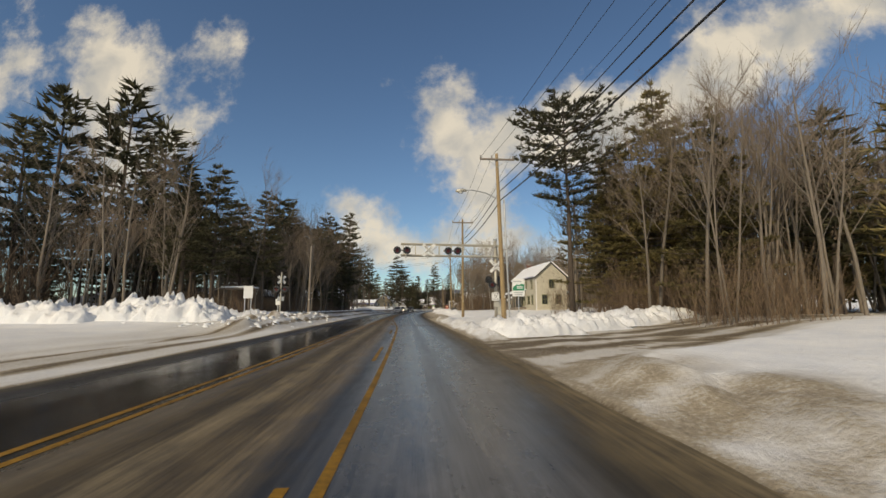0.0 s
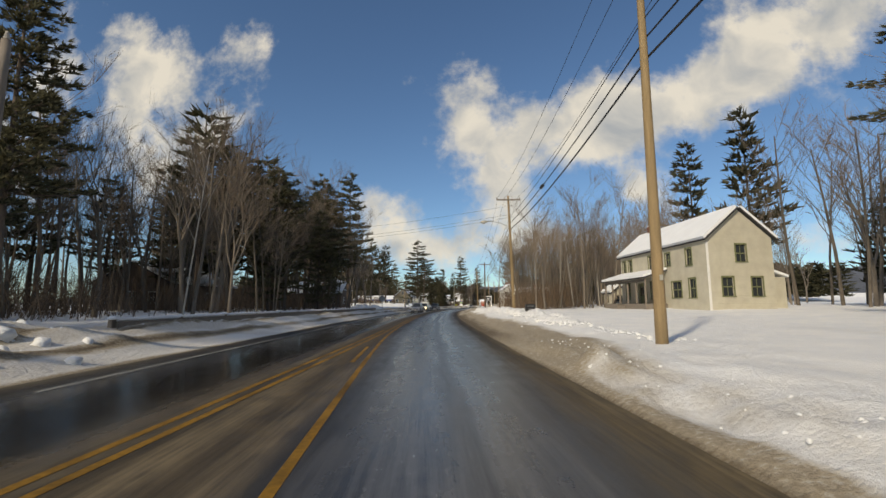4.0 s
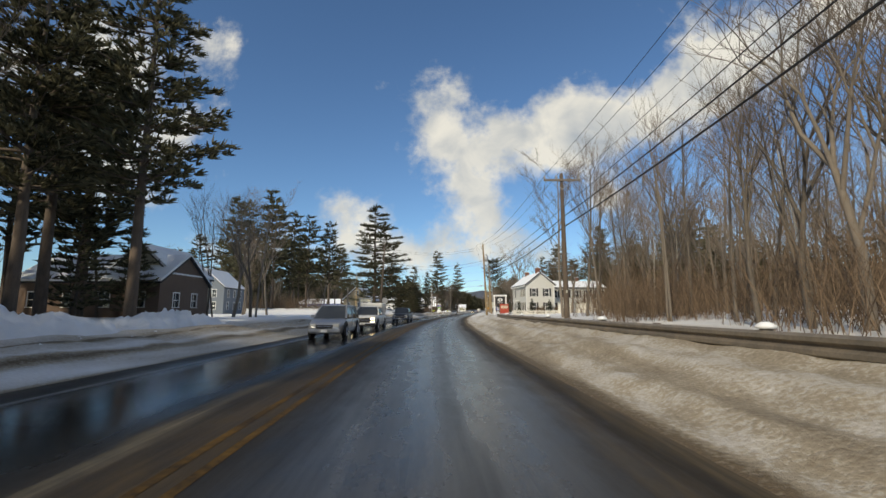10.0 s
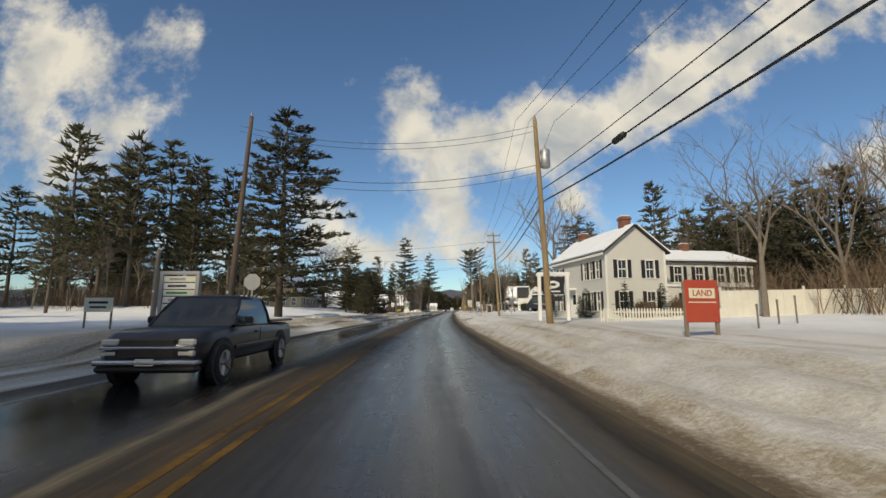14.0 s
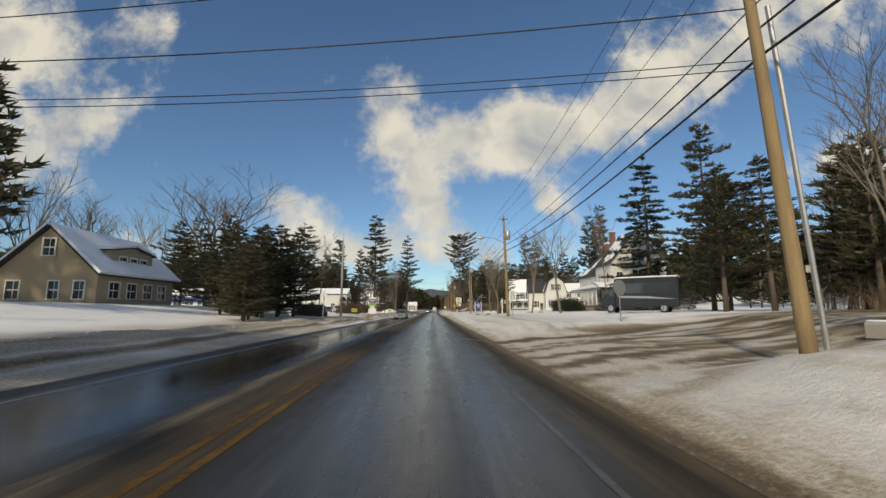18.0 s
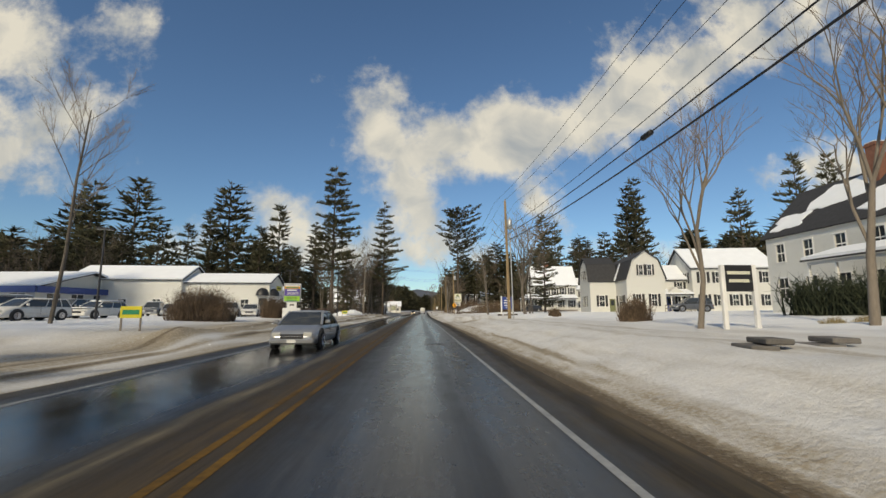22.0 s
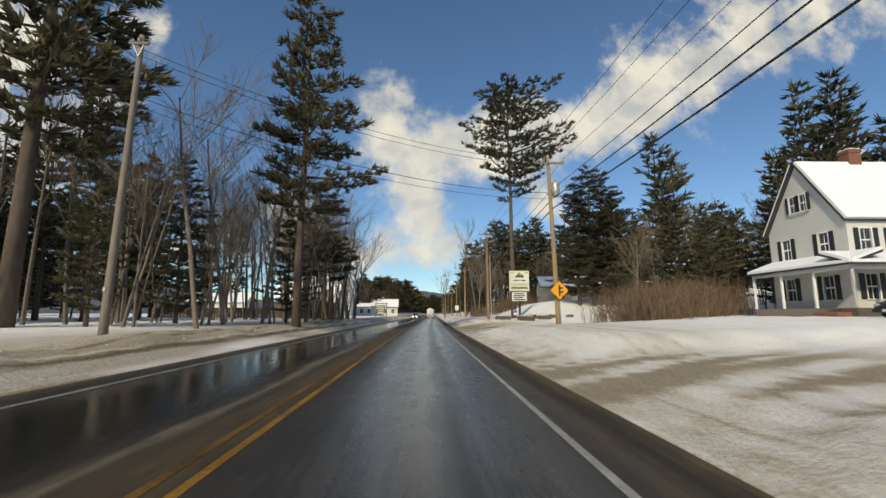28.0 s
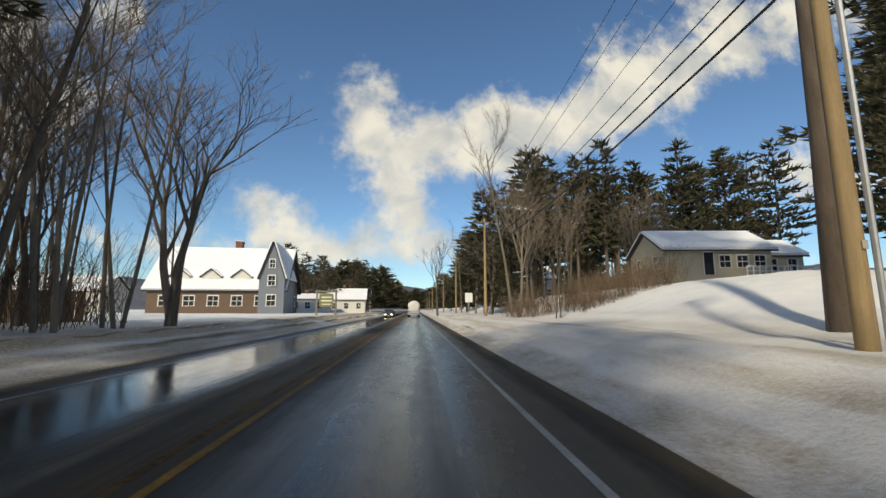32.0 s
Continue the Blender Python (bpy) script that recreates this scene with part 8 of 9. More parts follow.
# white farmhouse with a porch
white = thing("white_farmhouse", "white farmhouse with black shutters, porch and snowy roof", "house", 7.1, 341.6, None, -2)
block(white, 0, 0, 10.5, 6.6, 6.4, 4.8, "x", WHITE_PAINT, snow=0.18, shutters=BLACK_PAINT, wins={
    "w": row(1.6, 4.8, 2, 4.2, 0.75, 1.5) + row(1.6, 4.8, 2, 1.1, 0.8, 1.6) + row(2.75, 3.65, 2, 7.6, 0.55, 1.2), "s": row(1.2, 9.3, 5, 4.2, 0.75, 1.5) + row(1.2, 9.3, 4, 1.1, 0.8, 1.6)})
block(white, 10.5, 0.6, 9.0, 5.4, 5.4, 2.8, "x", WHITE_PAINT, snow=0.2, shutters=BLACK_PAINT, wins={"s": row(1.5, 7.5, 3, 3.5, 0.75, 1.4) + row(1.5, 7.5, 3, 1.0, 0.8, 1.5)})
porch(white, -1.9, -1.9, 0.0, 6.4, 0.5, 3.2, 4, "w", TRIM, False, 0.8)
porch(white, -1.9, -1.9, 10.0, 0.0, 0.5, 3.2, 6, "s", TRIM, False, 0.8)
chimney(white, 4.2, 3.3, 10.2, 12.3, 0.9)
wreath = part("wreath", MB().tube([(2.6 + 0.28 * math.cos(k * 0.5236), -0.1, 1.9 + 0.28 * math.sin(k * 0.5236)) for k in range(13)], 0.07, 6), SPRUCE, white, "dark green wreath by the door")
part("porch_steps", MB().box(-2.8, -1.6, -0.4, -1.9, 0.2, 0.25, 0.04), BRICK, white)

# long house on the hill
hillh = thing("hillside_house", "long low tan house on the snowy rise with deck rail", "house", 3.4, 400.5, 4.3, -6)
hillh.scale = (0.86, 0.9, 0.95)
block(hillh, 0, 0, 11.0, 8.0, 2.6, 2.1, "x", CREAM_SIDING, snow=0.25, wins={"s": row(6.2, 9.8, 3, 0.9, 1.1, 1.1) + [(4.0, 0.2, 1.0, 2.1, BLACK_PAINT)], "w": row(2.0, 6.0, 2, 0.9, 0.9, 1.2)}, over=0.5)
block(hillh, 11.0, 1.5, 4.5, 6.0, 2.2, 1.6, "x", CREAM_SIDING, snow=0.25, wins={"s": row(1.2, 3.3, 2, 0.7, 0.9, 1.1)}, over=0.4)
for k in range(16):
    part("baluster", MB().box(6.5 + k * 0.6, -2.6, -0.8, 6.58 + k * 0.6, -2.52, 0.75), TRIM, hillh)
part("deck_rail", MB().box(6.5, -2.62, 0.72, 15.8, -2.5, 0.8), TRIM, hillh)
part("deck_rail", MB().box(6.5, -2.62, 0.3, 15.8, -2.5, 0.36), TRIM, hillh)

# gambrel house with a pointed gable on the far left
pointed = thing("gambrel_house", "brown and white house with steep snowy roof and dormers", "house", -60.5, 437.0, None, 4)
pointed.scale = (1.32, 1.32, 1.32)
block(pointed, 0, 0, 15.8, 10.0, 3.0, 5.5, "x", BROWN_SIDING, snow=0.25, wins={"s": row(2.0, 13.0, 5, 0.9, 1.2, 1.2), "e": row(2.5, 7.5, 2, 0.9, 1.0, 1.3)}, over=0.5)
block(pointed, 13.0, -1.0, 3.0, 7.0, 4.4, 4.4, "y", GREY_SIDING, snow=0.15, wins={"s": [(1.0, 0.9, 1.0, 1.3), (1.1, 3.4, 0.8, 1.2), (1.2, 5.6, 0.6, 1.0)]}, over=0.3)
for a0 in (2.2, 5.8, 9.4):
    block(pointed, a0, 0.6, 2.2, 4.0, 4.5, 0.9, "y", WHITE_PAINT, snow=0.15, wins={"s": [(0.5, 3.4, 1.1, 0.9)]}, over=0.2)
chimney(pointed, 8.5, 6.0, 7.0, 9.8, 0.9)
annex = thing("white_annex", "long white building with a snowy roof beside the trees", "house", -86.0, 440.0, None, 4)
block(annex, 0, 0, 16.0, 9.0, 3.6, 2.6, "x", WHITE_PAINT, snow=0.25, wins={"s": row(2, 14, 5, 0.9, 1.0, 1.3)}, over=0.4)
for name_, lab, x, y, w, d, h, r in (("white_cottage", "small white roadside building with a snowy hip roof", -38.0, 470.0, 9, 9, 3.0, 2.6), ("white_cottage", "low white roadside building with a flat snowy roof", -44.0, 458.0, 8, 8, 2.8, 1.0),
                                     ("white_cottage", "white house far down the road", -43.0, 528.0, 11, 9, 5.0, 3.6), ("white_cottage", "distant white house beside the road", 4.0, 455.0, 9, 10, 4.5, 3.0)):
    c = thing(name_, lab, "house", x, y, None, 3)
    block(c, 0, 0, w, d, h, r, "x", WHITE_PAINT, snow=0.25, wins={"s": row(1.6, w - 1.6, 3, 0.9, 1.0, 1.3), "e": row(2, d - 2, 2, 0.9, 1.0, 1.3)}, over=0.4)
    chimney(c, w * 0.4, d / 2, h + r * 0.6, h + r + 0.9, 0.6)

# shop with black awnings and the car dealer's hall
store = thing("ski_shop", "white gabled sports shop with black dome awnings and snowy roof", "shop", -58.0, 307.3, 0.9, 0)
block(store, 0, 0, 13.5, 6.9, 4.9, 1.5, "x", WHITE_PAINT, snow=0.15, wins={"s": [(11.9, 0.2, 1.2, 2.3, PLASTIC), (9.2, 0.9, 1.2, 1.4)], "e": [(0.5, 0.5, 1.3, 1.9, PLASTIC)]}, over=0.35)
block(store, -16.0, -0.8, 16.5, 9.2, 5.3, 2.3, "x", WHITE_PAINT, snow=0.2, wins={"s": row(3, 13, 3, 0.8, 1.2, 1.5), "e": [(3.9, 0.2, 1.3, 2.3, PLASTIC)]}, over=0.35)
block(store, 3.0, 11.8, 8.6, 5.6, 3.5, 1.3, "x", WHITE_PAINT, snow=0.2, wins={"e": [(1.0, 0.7, 3.2, 1.5)], "s": [(4.5, 0.9, 1.0, 1.3)]}, over=0.3)
block(store, 1.0, 6.9, 6.0, 4.9, 3.2, 0.9, "x", WHITE_PAINT, snow=0.2, over=0.2)


def dome_awning(x, y, z, w, east, mark):
    """A quarter-round canvas hood over a door, facing south or east."""
    mb, n = MB(), 8
    for i in range(n + 1):
        a = math.pi * i / n
        for j in range(5):
            b = math.pi / 2 * j / 4
            u, v, q = -math.cos(a) * w / 2, math.sin(a) * 1.25 * math.cos(b), 0.05 + 1.1 * math.sin(b) * math.sin(a)
            mb.v.append((x + q, y + u, z + v) if east else (x + u, y - q, z + v))
    mb.f += [[i * 5 + j, i * 5 + j + 1, (i + 1) * 5 + j + 1, (i + 1) * 5 + j] for i in range(n) for j in range(4)]
    return part("awning", mb, BLACK_PAINT, store, mark, True)


dome_awning(12.5, 0.0, 2.9, 2.0, False, "rounded black canvas awning")
dome_awning(13.5, 1.3, 2.9, 2.3, True, "rounded black canvas awning under snow")
dome_awning(0.5, 4.6, 2.7, 2.2, True, "rounded black canvas awning")
part("awning_snow", MB().tube([(13.6, 0.6, 4.12), (13.75, 1.3, 4.22), (13.6, 2.0, 4.12)], [0.12, 0.2, 0.12], 7), ROOF_SNOW, store, smooth=True)
part("porch_post", MB().box(13.35, -0.15, -1.2, 13.5, -0.02, 2.9, 0.01), TRIM, store)
part("wall_sign", MB().box(13.52, 3.5, 3.9, 13.6, 5.7, 4.6, 0.01), LEMON_SIGN, store, "yellow sign board on the wall")
part("sign_bar", MB().box(13.601, 3.8, 4.15, 13.61, 5.4, 4.35), BLACK_PAINT, store)
part("awning", MB().prism([(11.62, 2.35), (12.3, 2.35), (11.62, 3.0)], 1, 12.6, 16.6), AWNING_BLUE, store, "dark blue sloping awning")
hall = thing("car_dealer_hall", "long low car showroom with blue fascia and snowy roof", "shop", -104.0, 300.0, None, -6)
block(hall, 0, 0, 34.0, 16.0, 3.6, 2.2, "x", WHITE_PAINT, snow=0.3, wins={"s": row(2.5, 31.5, 10, 0.5, 2.2, 2.2), "e": row(2.5, 13.5, 4, 0.5, 2.0, 2.2)}, over=0.9)
part("fascia", MB().box(-0.9, -1.05, 2.75, 34.9, -0.91, 3.6, 0.02), AWNING_BLUE, hall, "deep blue fascia band")
part("fascia", MB().box(34.91, -0.9, 2.75, 35.05, 16.9, 3.6, 0.02), AWNING_BLUE, hall, "deep blue fascia band")


# ---- railroad crossing ----
def lamp_pair(parent, x, y, z, gap=0.76, lit=False, r=0.30, face=-1):
    """Two red flashers with round black backgrounds and hoods on a bar."""
    bar = part("flasher_bar", MB().tube([(x - gap / 2, y, z), (x + gap / 2, y, z)], 0.04, 6), DARK_STEEL, parent)
    for sg in (-1, 1):
        cx = x + sg * gap / 2
        f = part("flasher", MB().disc((cx, y + face * 0.06, z), (0, 1, 0), r, 0.03, 20), BLACK_PAINT, parent, "round black flasher with red lens")
        part("lens", MB().disc((cx, y + face * 0.085, z), (0, 1, 0), 0.15, 0.03, 16), FLASHER_LENS, f)
        hood = [(cx + 0.17 * math.cos(a), y + face * 0.1, z + 0.17 * math.sin(a)) for a in (0.0, 0.6, 1.2, 1.9, 2.5, 3.14)]
        hm = MB()
        for k, p in enumerate(hood):
            hm.v += [p, (p[0], p[1] + face * 0.24, p[2] + 0.01)]
        hm.f += [[2 * k, 2 * k + 1, 2 * k + 3, 2 * k + 2] for k in range(5)]
        part("hood", hm, BLACK_PAINT, f)
        part("housing", MB().tube([(cx, y, z), (cx, y - face * 0.2, z)], [0.16, 0.11], 10), BLACK_PAINT, f)


def crossbuck(parent, x, y, z, size=1.25, text=True, paint=WHITE_SIGN):
    for sg in (-1, 1):
        c, s_ = math.cos(radians(45)), math.sin(radians(45)) * sg
        ln, hw = size / 2, 0.12
        poly = [(x + c * a * ln - s_ * b * hw, z + s_ * a * ln + c * b * hw) for a, b in ((-1, -1), (1, -1), (1, 1), (-1, 1))]
        bl = part("crossbuck_blade", MB().prism(poly, 1, y - 0.03 - 0.012 * (sg > 0), y - 0.02 - 0.012 * (sg > 0)), paint, parent, "crossed blade")
        if text:
            t = ("CROSSING",) if sg > 0 else ("RAIL    ROAD",)
            words(t[0], 0.15, BLACK_PAINT, parent, pose(x, y - 0.052, z, 90, -45 * sg, 0))


mast = thing("crossing_cantilever", "grey steel cantilever signal with flashers over the road", "railroad signal", 0.78, 35.0, None, heading(35))
part("mast", MB().tube([(0, 0, -0.4), (0, 0, 6.4)], [0.14, 0.12], 14), ALUMINIUM, mast, "round grey steel mast", True)
part("foundation", MB().box(-0.45, -0.45, -0.4, 0.45, 0.45, 0.25, 0.03), CONCRETE, mast)
part("flange", MB().box(-0.32, -0.32, 0.25, 0.32, 0.32, 0.31, 0.01), STEEL, mast)
for zz in (5.1, 6.0):
    for yy_ in (-0.28, 0.28):
        part("truss_chord", MB().tube([(0.5, yy_, zz), (-7.6, yy_, zz + 0.06)], 0.055, 8), ALUMINIUM, mast)
    part("grating", MB().box(-7.6, -0.24, zz - 0.02, 0.2, 0.24, zz + 0.01), ALUMINIUM, mast) if zz < 5.5 else None
for k in range(9):
    x0 = -7.4 + 0.95 * k
    for yy_ in (-0.28, 0.28):
        part("truss_web", MB().tube([(x0, yy_, 5.15), (x0, yy_, 6.05)], 0.028, 6), ALUMINIUM, mast)
    part("truss_web", MB().tube([(x0, -0.28, 6.03), (x0, 0.28, 6.03)], 0.024, 6), ALUMINIUM, mast)
    if k < 8 and k % 2 == 0:
        part("truss_web", MB().tube([(x0, -0.28, 5.15), (x0 + 0.95, -0.28, 6.05)], 0.022, 6), ALUMINIUM, mast)
for k in range(5):
    part("pipe_clamp", MB().tube([(-7.2 + 1.7 * k, -0.3, 4.9), (-7.2 + 1.7 * k, -0.3, 5.13)], 0.05, 6), STEEL, mast)
lamp_pair(mast, -7.5, -0.45, 5.5)
lamp_pair(mast, -3.5, -0.45, 5.5)
crossbuck(mast, -5.4, -0.35, 5.55, 1.3)
lamp_pair(mast, 0.0, -0.34, 2.85)
lamp_pair(mast, -0.1, 0.40, 3.3, face=1)
crossbuck(mast, 0.0, -0.2, 4.35, 1.35)
notice = part("notice", MB().box(-0.38, -0.22, 1.6, 0.22, -0.19, 2.25, 0.01), WHITE_SIGN, mast, "white notice plate on the mast")
for k, line_ in enumerate(("DO NOT", "STOP", "ON", "TRACKS")):
    words(line_, 0.14, BLACK_PAINT, mast, pose(-0.08, -0.225, 2.15 - 0.15 * k, 90, 0, 0))
part("junction_box", MB().box(-0.22, -0.3, 1.1, 0.22, -0.16, 1.5, 0.02), ALUMINIUM, mast)
for sg in (-0.18, 0.18):
    part("ladder_rail", MB().tube([(0.32 + sg, 0.25, 0.2), (0.32 + sg, 0.25, 6.3)], 0.02, 5), ALUMINIUM, mast)
for k in range(18):
    part("rung", MB().tube([(0.14, 0.25, 0.5 + 0.31 * k), (0.5, 0.25, 0.5 + 0.31 * k)], 0.014, 5), ALUMINIUM, mast)
part("bell", MB().disc((0, 0, 6.5), (0, 0, 1), 0.16, 0.14, 12), STEEL, mast)

case = thing("signal_cabinet", "tall pale grey steel signal cabinet in the snow", "signal cabinet", 1.25, 40.1, None, heading(38) - 8)
part("body", MB().box(-0.42, -0.35, -0.5, 0.42, 0.35, 1.75, 0.03), ALUMINIUM, case)
part("roof", MB().box(-0.47, -0.4, 1.75, 0.47, 0.4, 1.82, 0.02), ALUMINIUM, case)
part("door", MB().box(-0.36, -0.375, -0.1, 0.36, -0.352, 1.62, 0.01), ALUMINIUM, case)
part("latch", MB().box(0.24, -0.40, 0.8, 0.3, -0.376, 0.98), STEEL, case)
marker = thing("marker_post", "thin grey marker post with a small box", "post", 2.2, 42.0, None, heading(42))
part("post", MB().tube([(0, 0, -0.4), (0, 0, 3.4)], 0.045, 8), STEEL, marker)
part("box", MB().box(-0.12, -0.1, 1.0, 0.12, 0.1, 1.35, 0.01), ALUMINIUM, marker)

lsig = thing("crossing_signal", "mast-mounted crossing signal with crossbuck across the road", "railroad signal", -19.2, 39.2, None, heading(39) + 180)
part("mast", MB().tube([(0, 0, -0.4), (0, 0, 4.2)], 0.065, 10), ALUMINIUM, lsig)
lamp_pair(lsig, 0, -0.15, 2.6)
lamp_pair(lsig, 0, 0.15, 2.6, face=1)
crossbuck(lsig, 0, -0.08, 3.5, 0.95, False, GREY_SIGN)
part("foundation", MB().box(-0.3, -0.3, -0.4, 0.3, 0.3, 0.15, 0.02), CONCRETE, lsig)
part("rear_plate", MB().box(-0.3, -0.03, 1.5, 0.3, 0.0, 1.9, 0.01), GREY_SIGN, lsig)

hut = thing("trackside_hut", "dark open-sided timber hut with a snowy flat roof", "shelter", -24.6, 41.5, None, heading(41))
for x0, y0 in ((-1.2, -0.9), (1.2, -0.9), (-1.2, 0.9), (1.2, 0.9)):
    part("post", MB().box(x0 - 0.07, y0 - 0.07, -0.4, x0 + 0.07, y0 + 0.07, 2.5, 0.01), GREY_WOOD, hut)
for k in range(10):
    part("board", MB().box(-1.2 + 0.24 * k, 0.9, -0.3, -0.98 + 0.24 * k, 0.95, 2.4, 0.005), BROWN_SIDING, hut)
part("roof", MB().box(-1.5, -1.2, 2.5, 1.5, 1.2, 2.6, 0.02), GREY_WOOD, hut)
part("roof_snow", MB().box(-1.45, -1.15, 2.6, 1.45, 1.15, 2.78, 0.06), ROOF_SNOW, hut)
part("bench", MB().box(-1.0, 0.4, 0.4, 1.0, 0.85, 0.46, 0.01), GREY_WOOD, hut)

track = tagged(new("rail_track"), "single railroad track sunk level across the road", "railroad track", kind="structure")
for s0 in (34.75, 36.2):
    a, b = at(s0 - 2.5, -40), at(s0 + 3.0, 40)
    for nm, wd, z0, z1, m_ in (("rail", 0.035, -0.1, 0.012, RUST_RAIL), ("flangeway", 0.10, -0.1, 0.006, PLASTIC)):
        d = Vector((b[0] - a[0], b[1] - a[1], 0)).normalized()
        nrm = Vector((-d.y, d.x, 0)) * wd
        lo, hi = at(s0 - 0.55, -8.0), at(s0 + 0.2, 3.0)
        p0, p1 = (Vector((*lo, 0)), Vector((*hi, 0)))
        pts = [tuple(q + nrm * sg + Vector((0, 0, zz))) for q in (p0, p1) for sg in (-1, 1) for zz in (z0, z1)]
        part(nm, MB().convex(pts, [(0, 1, 3, 2), (4, 5, 7, 6), (0, 1, 5, 4), (2, 3, 7, 6), (0, 2, 6, 4), (1, 3, 7, 5)]), m_, track)


# ---- guardrails ----
def guardrail(s0, s1, l, label, step=3.8, snow=True, h=0.72, metal=True):
    rail = tagged(new("guardrail"), label, "guardrail")
    x0, y0 = at(s0, l)
    n = int((s1 - s0) / step)
    for k in range(n + 1):
        s = s0 + step * k
        x, y = at(s, l)
        z = ground_z(x, y)
        part("post", MB().box(x - 0.08, y - 0.09, z - 0.5, x + 0.08, y + 0.09, z + h, 0.015), GREY_WOOD, rail)
        if snow and k % 2 == 0:
            part("snow_cap", MB().tube([(x, y, z + h), (x, y, z + h + 0.05), (x, y, z + h + 0.12)], [0.16, 0.18, 0.06], 8), ROOF_SNOW, rail, smooth=True)
        if k == n:
            break
        x1, y1 = at(s + step, l)
        z1 = ground_z(x1, y1)
        prof = ((0.0, 0.32), (-0.07, 0.37), (-0.07, 0.44), (0.0, 0.49), (0.0, 0.52), (-0.07, 0.57), (-0.07, 0.64), (0.0, 0.69)) if metal else ((0, 0.4), (-0.09, 0.4), (-0.09, 0.66), (0, 0.66))
        mb = MB()
        sg = -1 if l > 0 else 1
        for (px, py, pz) in ((x, y, z), (x1, y1, z1)):
            mb.v += [(px + sg * (0.1 - a), py, pz + b + (h - 0.72)) for a, b in prof]
        m_ = len(prof)
        mb.f += [[i, i + 1, m_ + i + 1, m_ + i] for i in range(m_ - 1)]
        if not metal:
            mb.f += [[m_ - 1, 0, m_, 2 * m_ - 1]]
        part("rail_panel", mb, RAIL_STEEL if metal else GREY_WOOD, rail)
        if snow and l < 0:
            part("rail_snow", MB().tube([(x, y, z + h), (x1, y1, z1 + h)], 0.07, 6), ROOF_SNOW, rail)
    return rail


guardrail(52, 106, -10.2, "low wooden guardrail capped with lumps of snow", h=0.42, metal=False)
guardrail(97, 143, 6.0, "steel guardrail half sunk in ploughed snow", h=0.38)


# ---- vehicles ----
def wheel(parent, x, y, r=0.33, w=0.22, side=1):
    wh = part("wheel", MB().tube([(x - w / 2, y, r), (x - w / 2 + 0.03, y, r), (x + w / 2 - 0.03, y, r), (x + w / 2, y, r)], [r * 0.9, r, r, r * 0.9], 18), RUBBER, parent, smooth=False)
    part("rim", MB().disc((x + side * w / 2, y, r), (1, 0, 0), r * 0.66, 0.03, 14), ALLOY, wh)
    hub = MB()
    for k in range(5):
        a = k * 1.2566
        hub.tube([(x + side * (w / 2 + 0.02), y, r), (x + side * (w / 2 + 0.02), y + math.cos(a) * r * 0.58, r + math.sin(a) * r * 0.58)], 0.03, 4)
    part("spokes", hub, CHROME, wh)


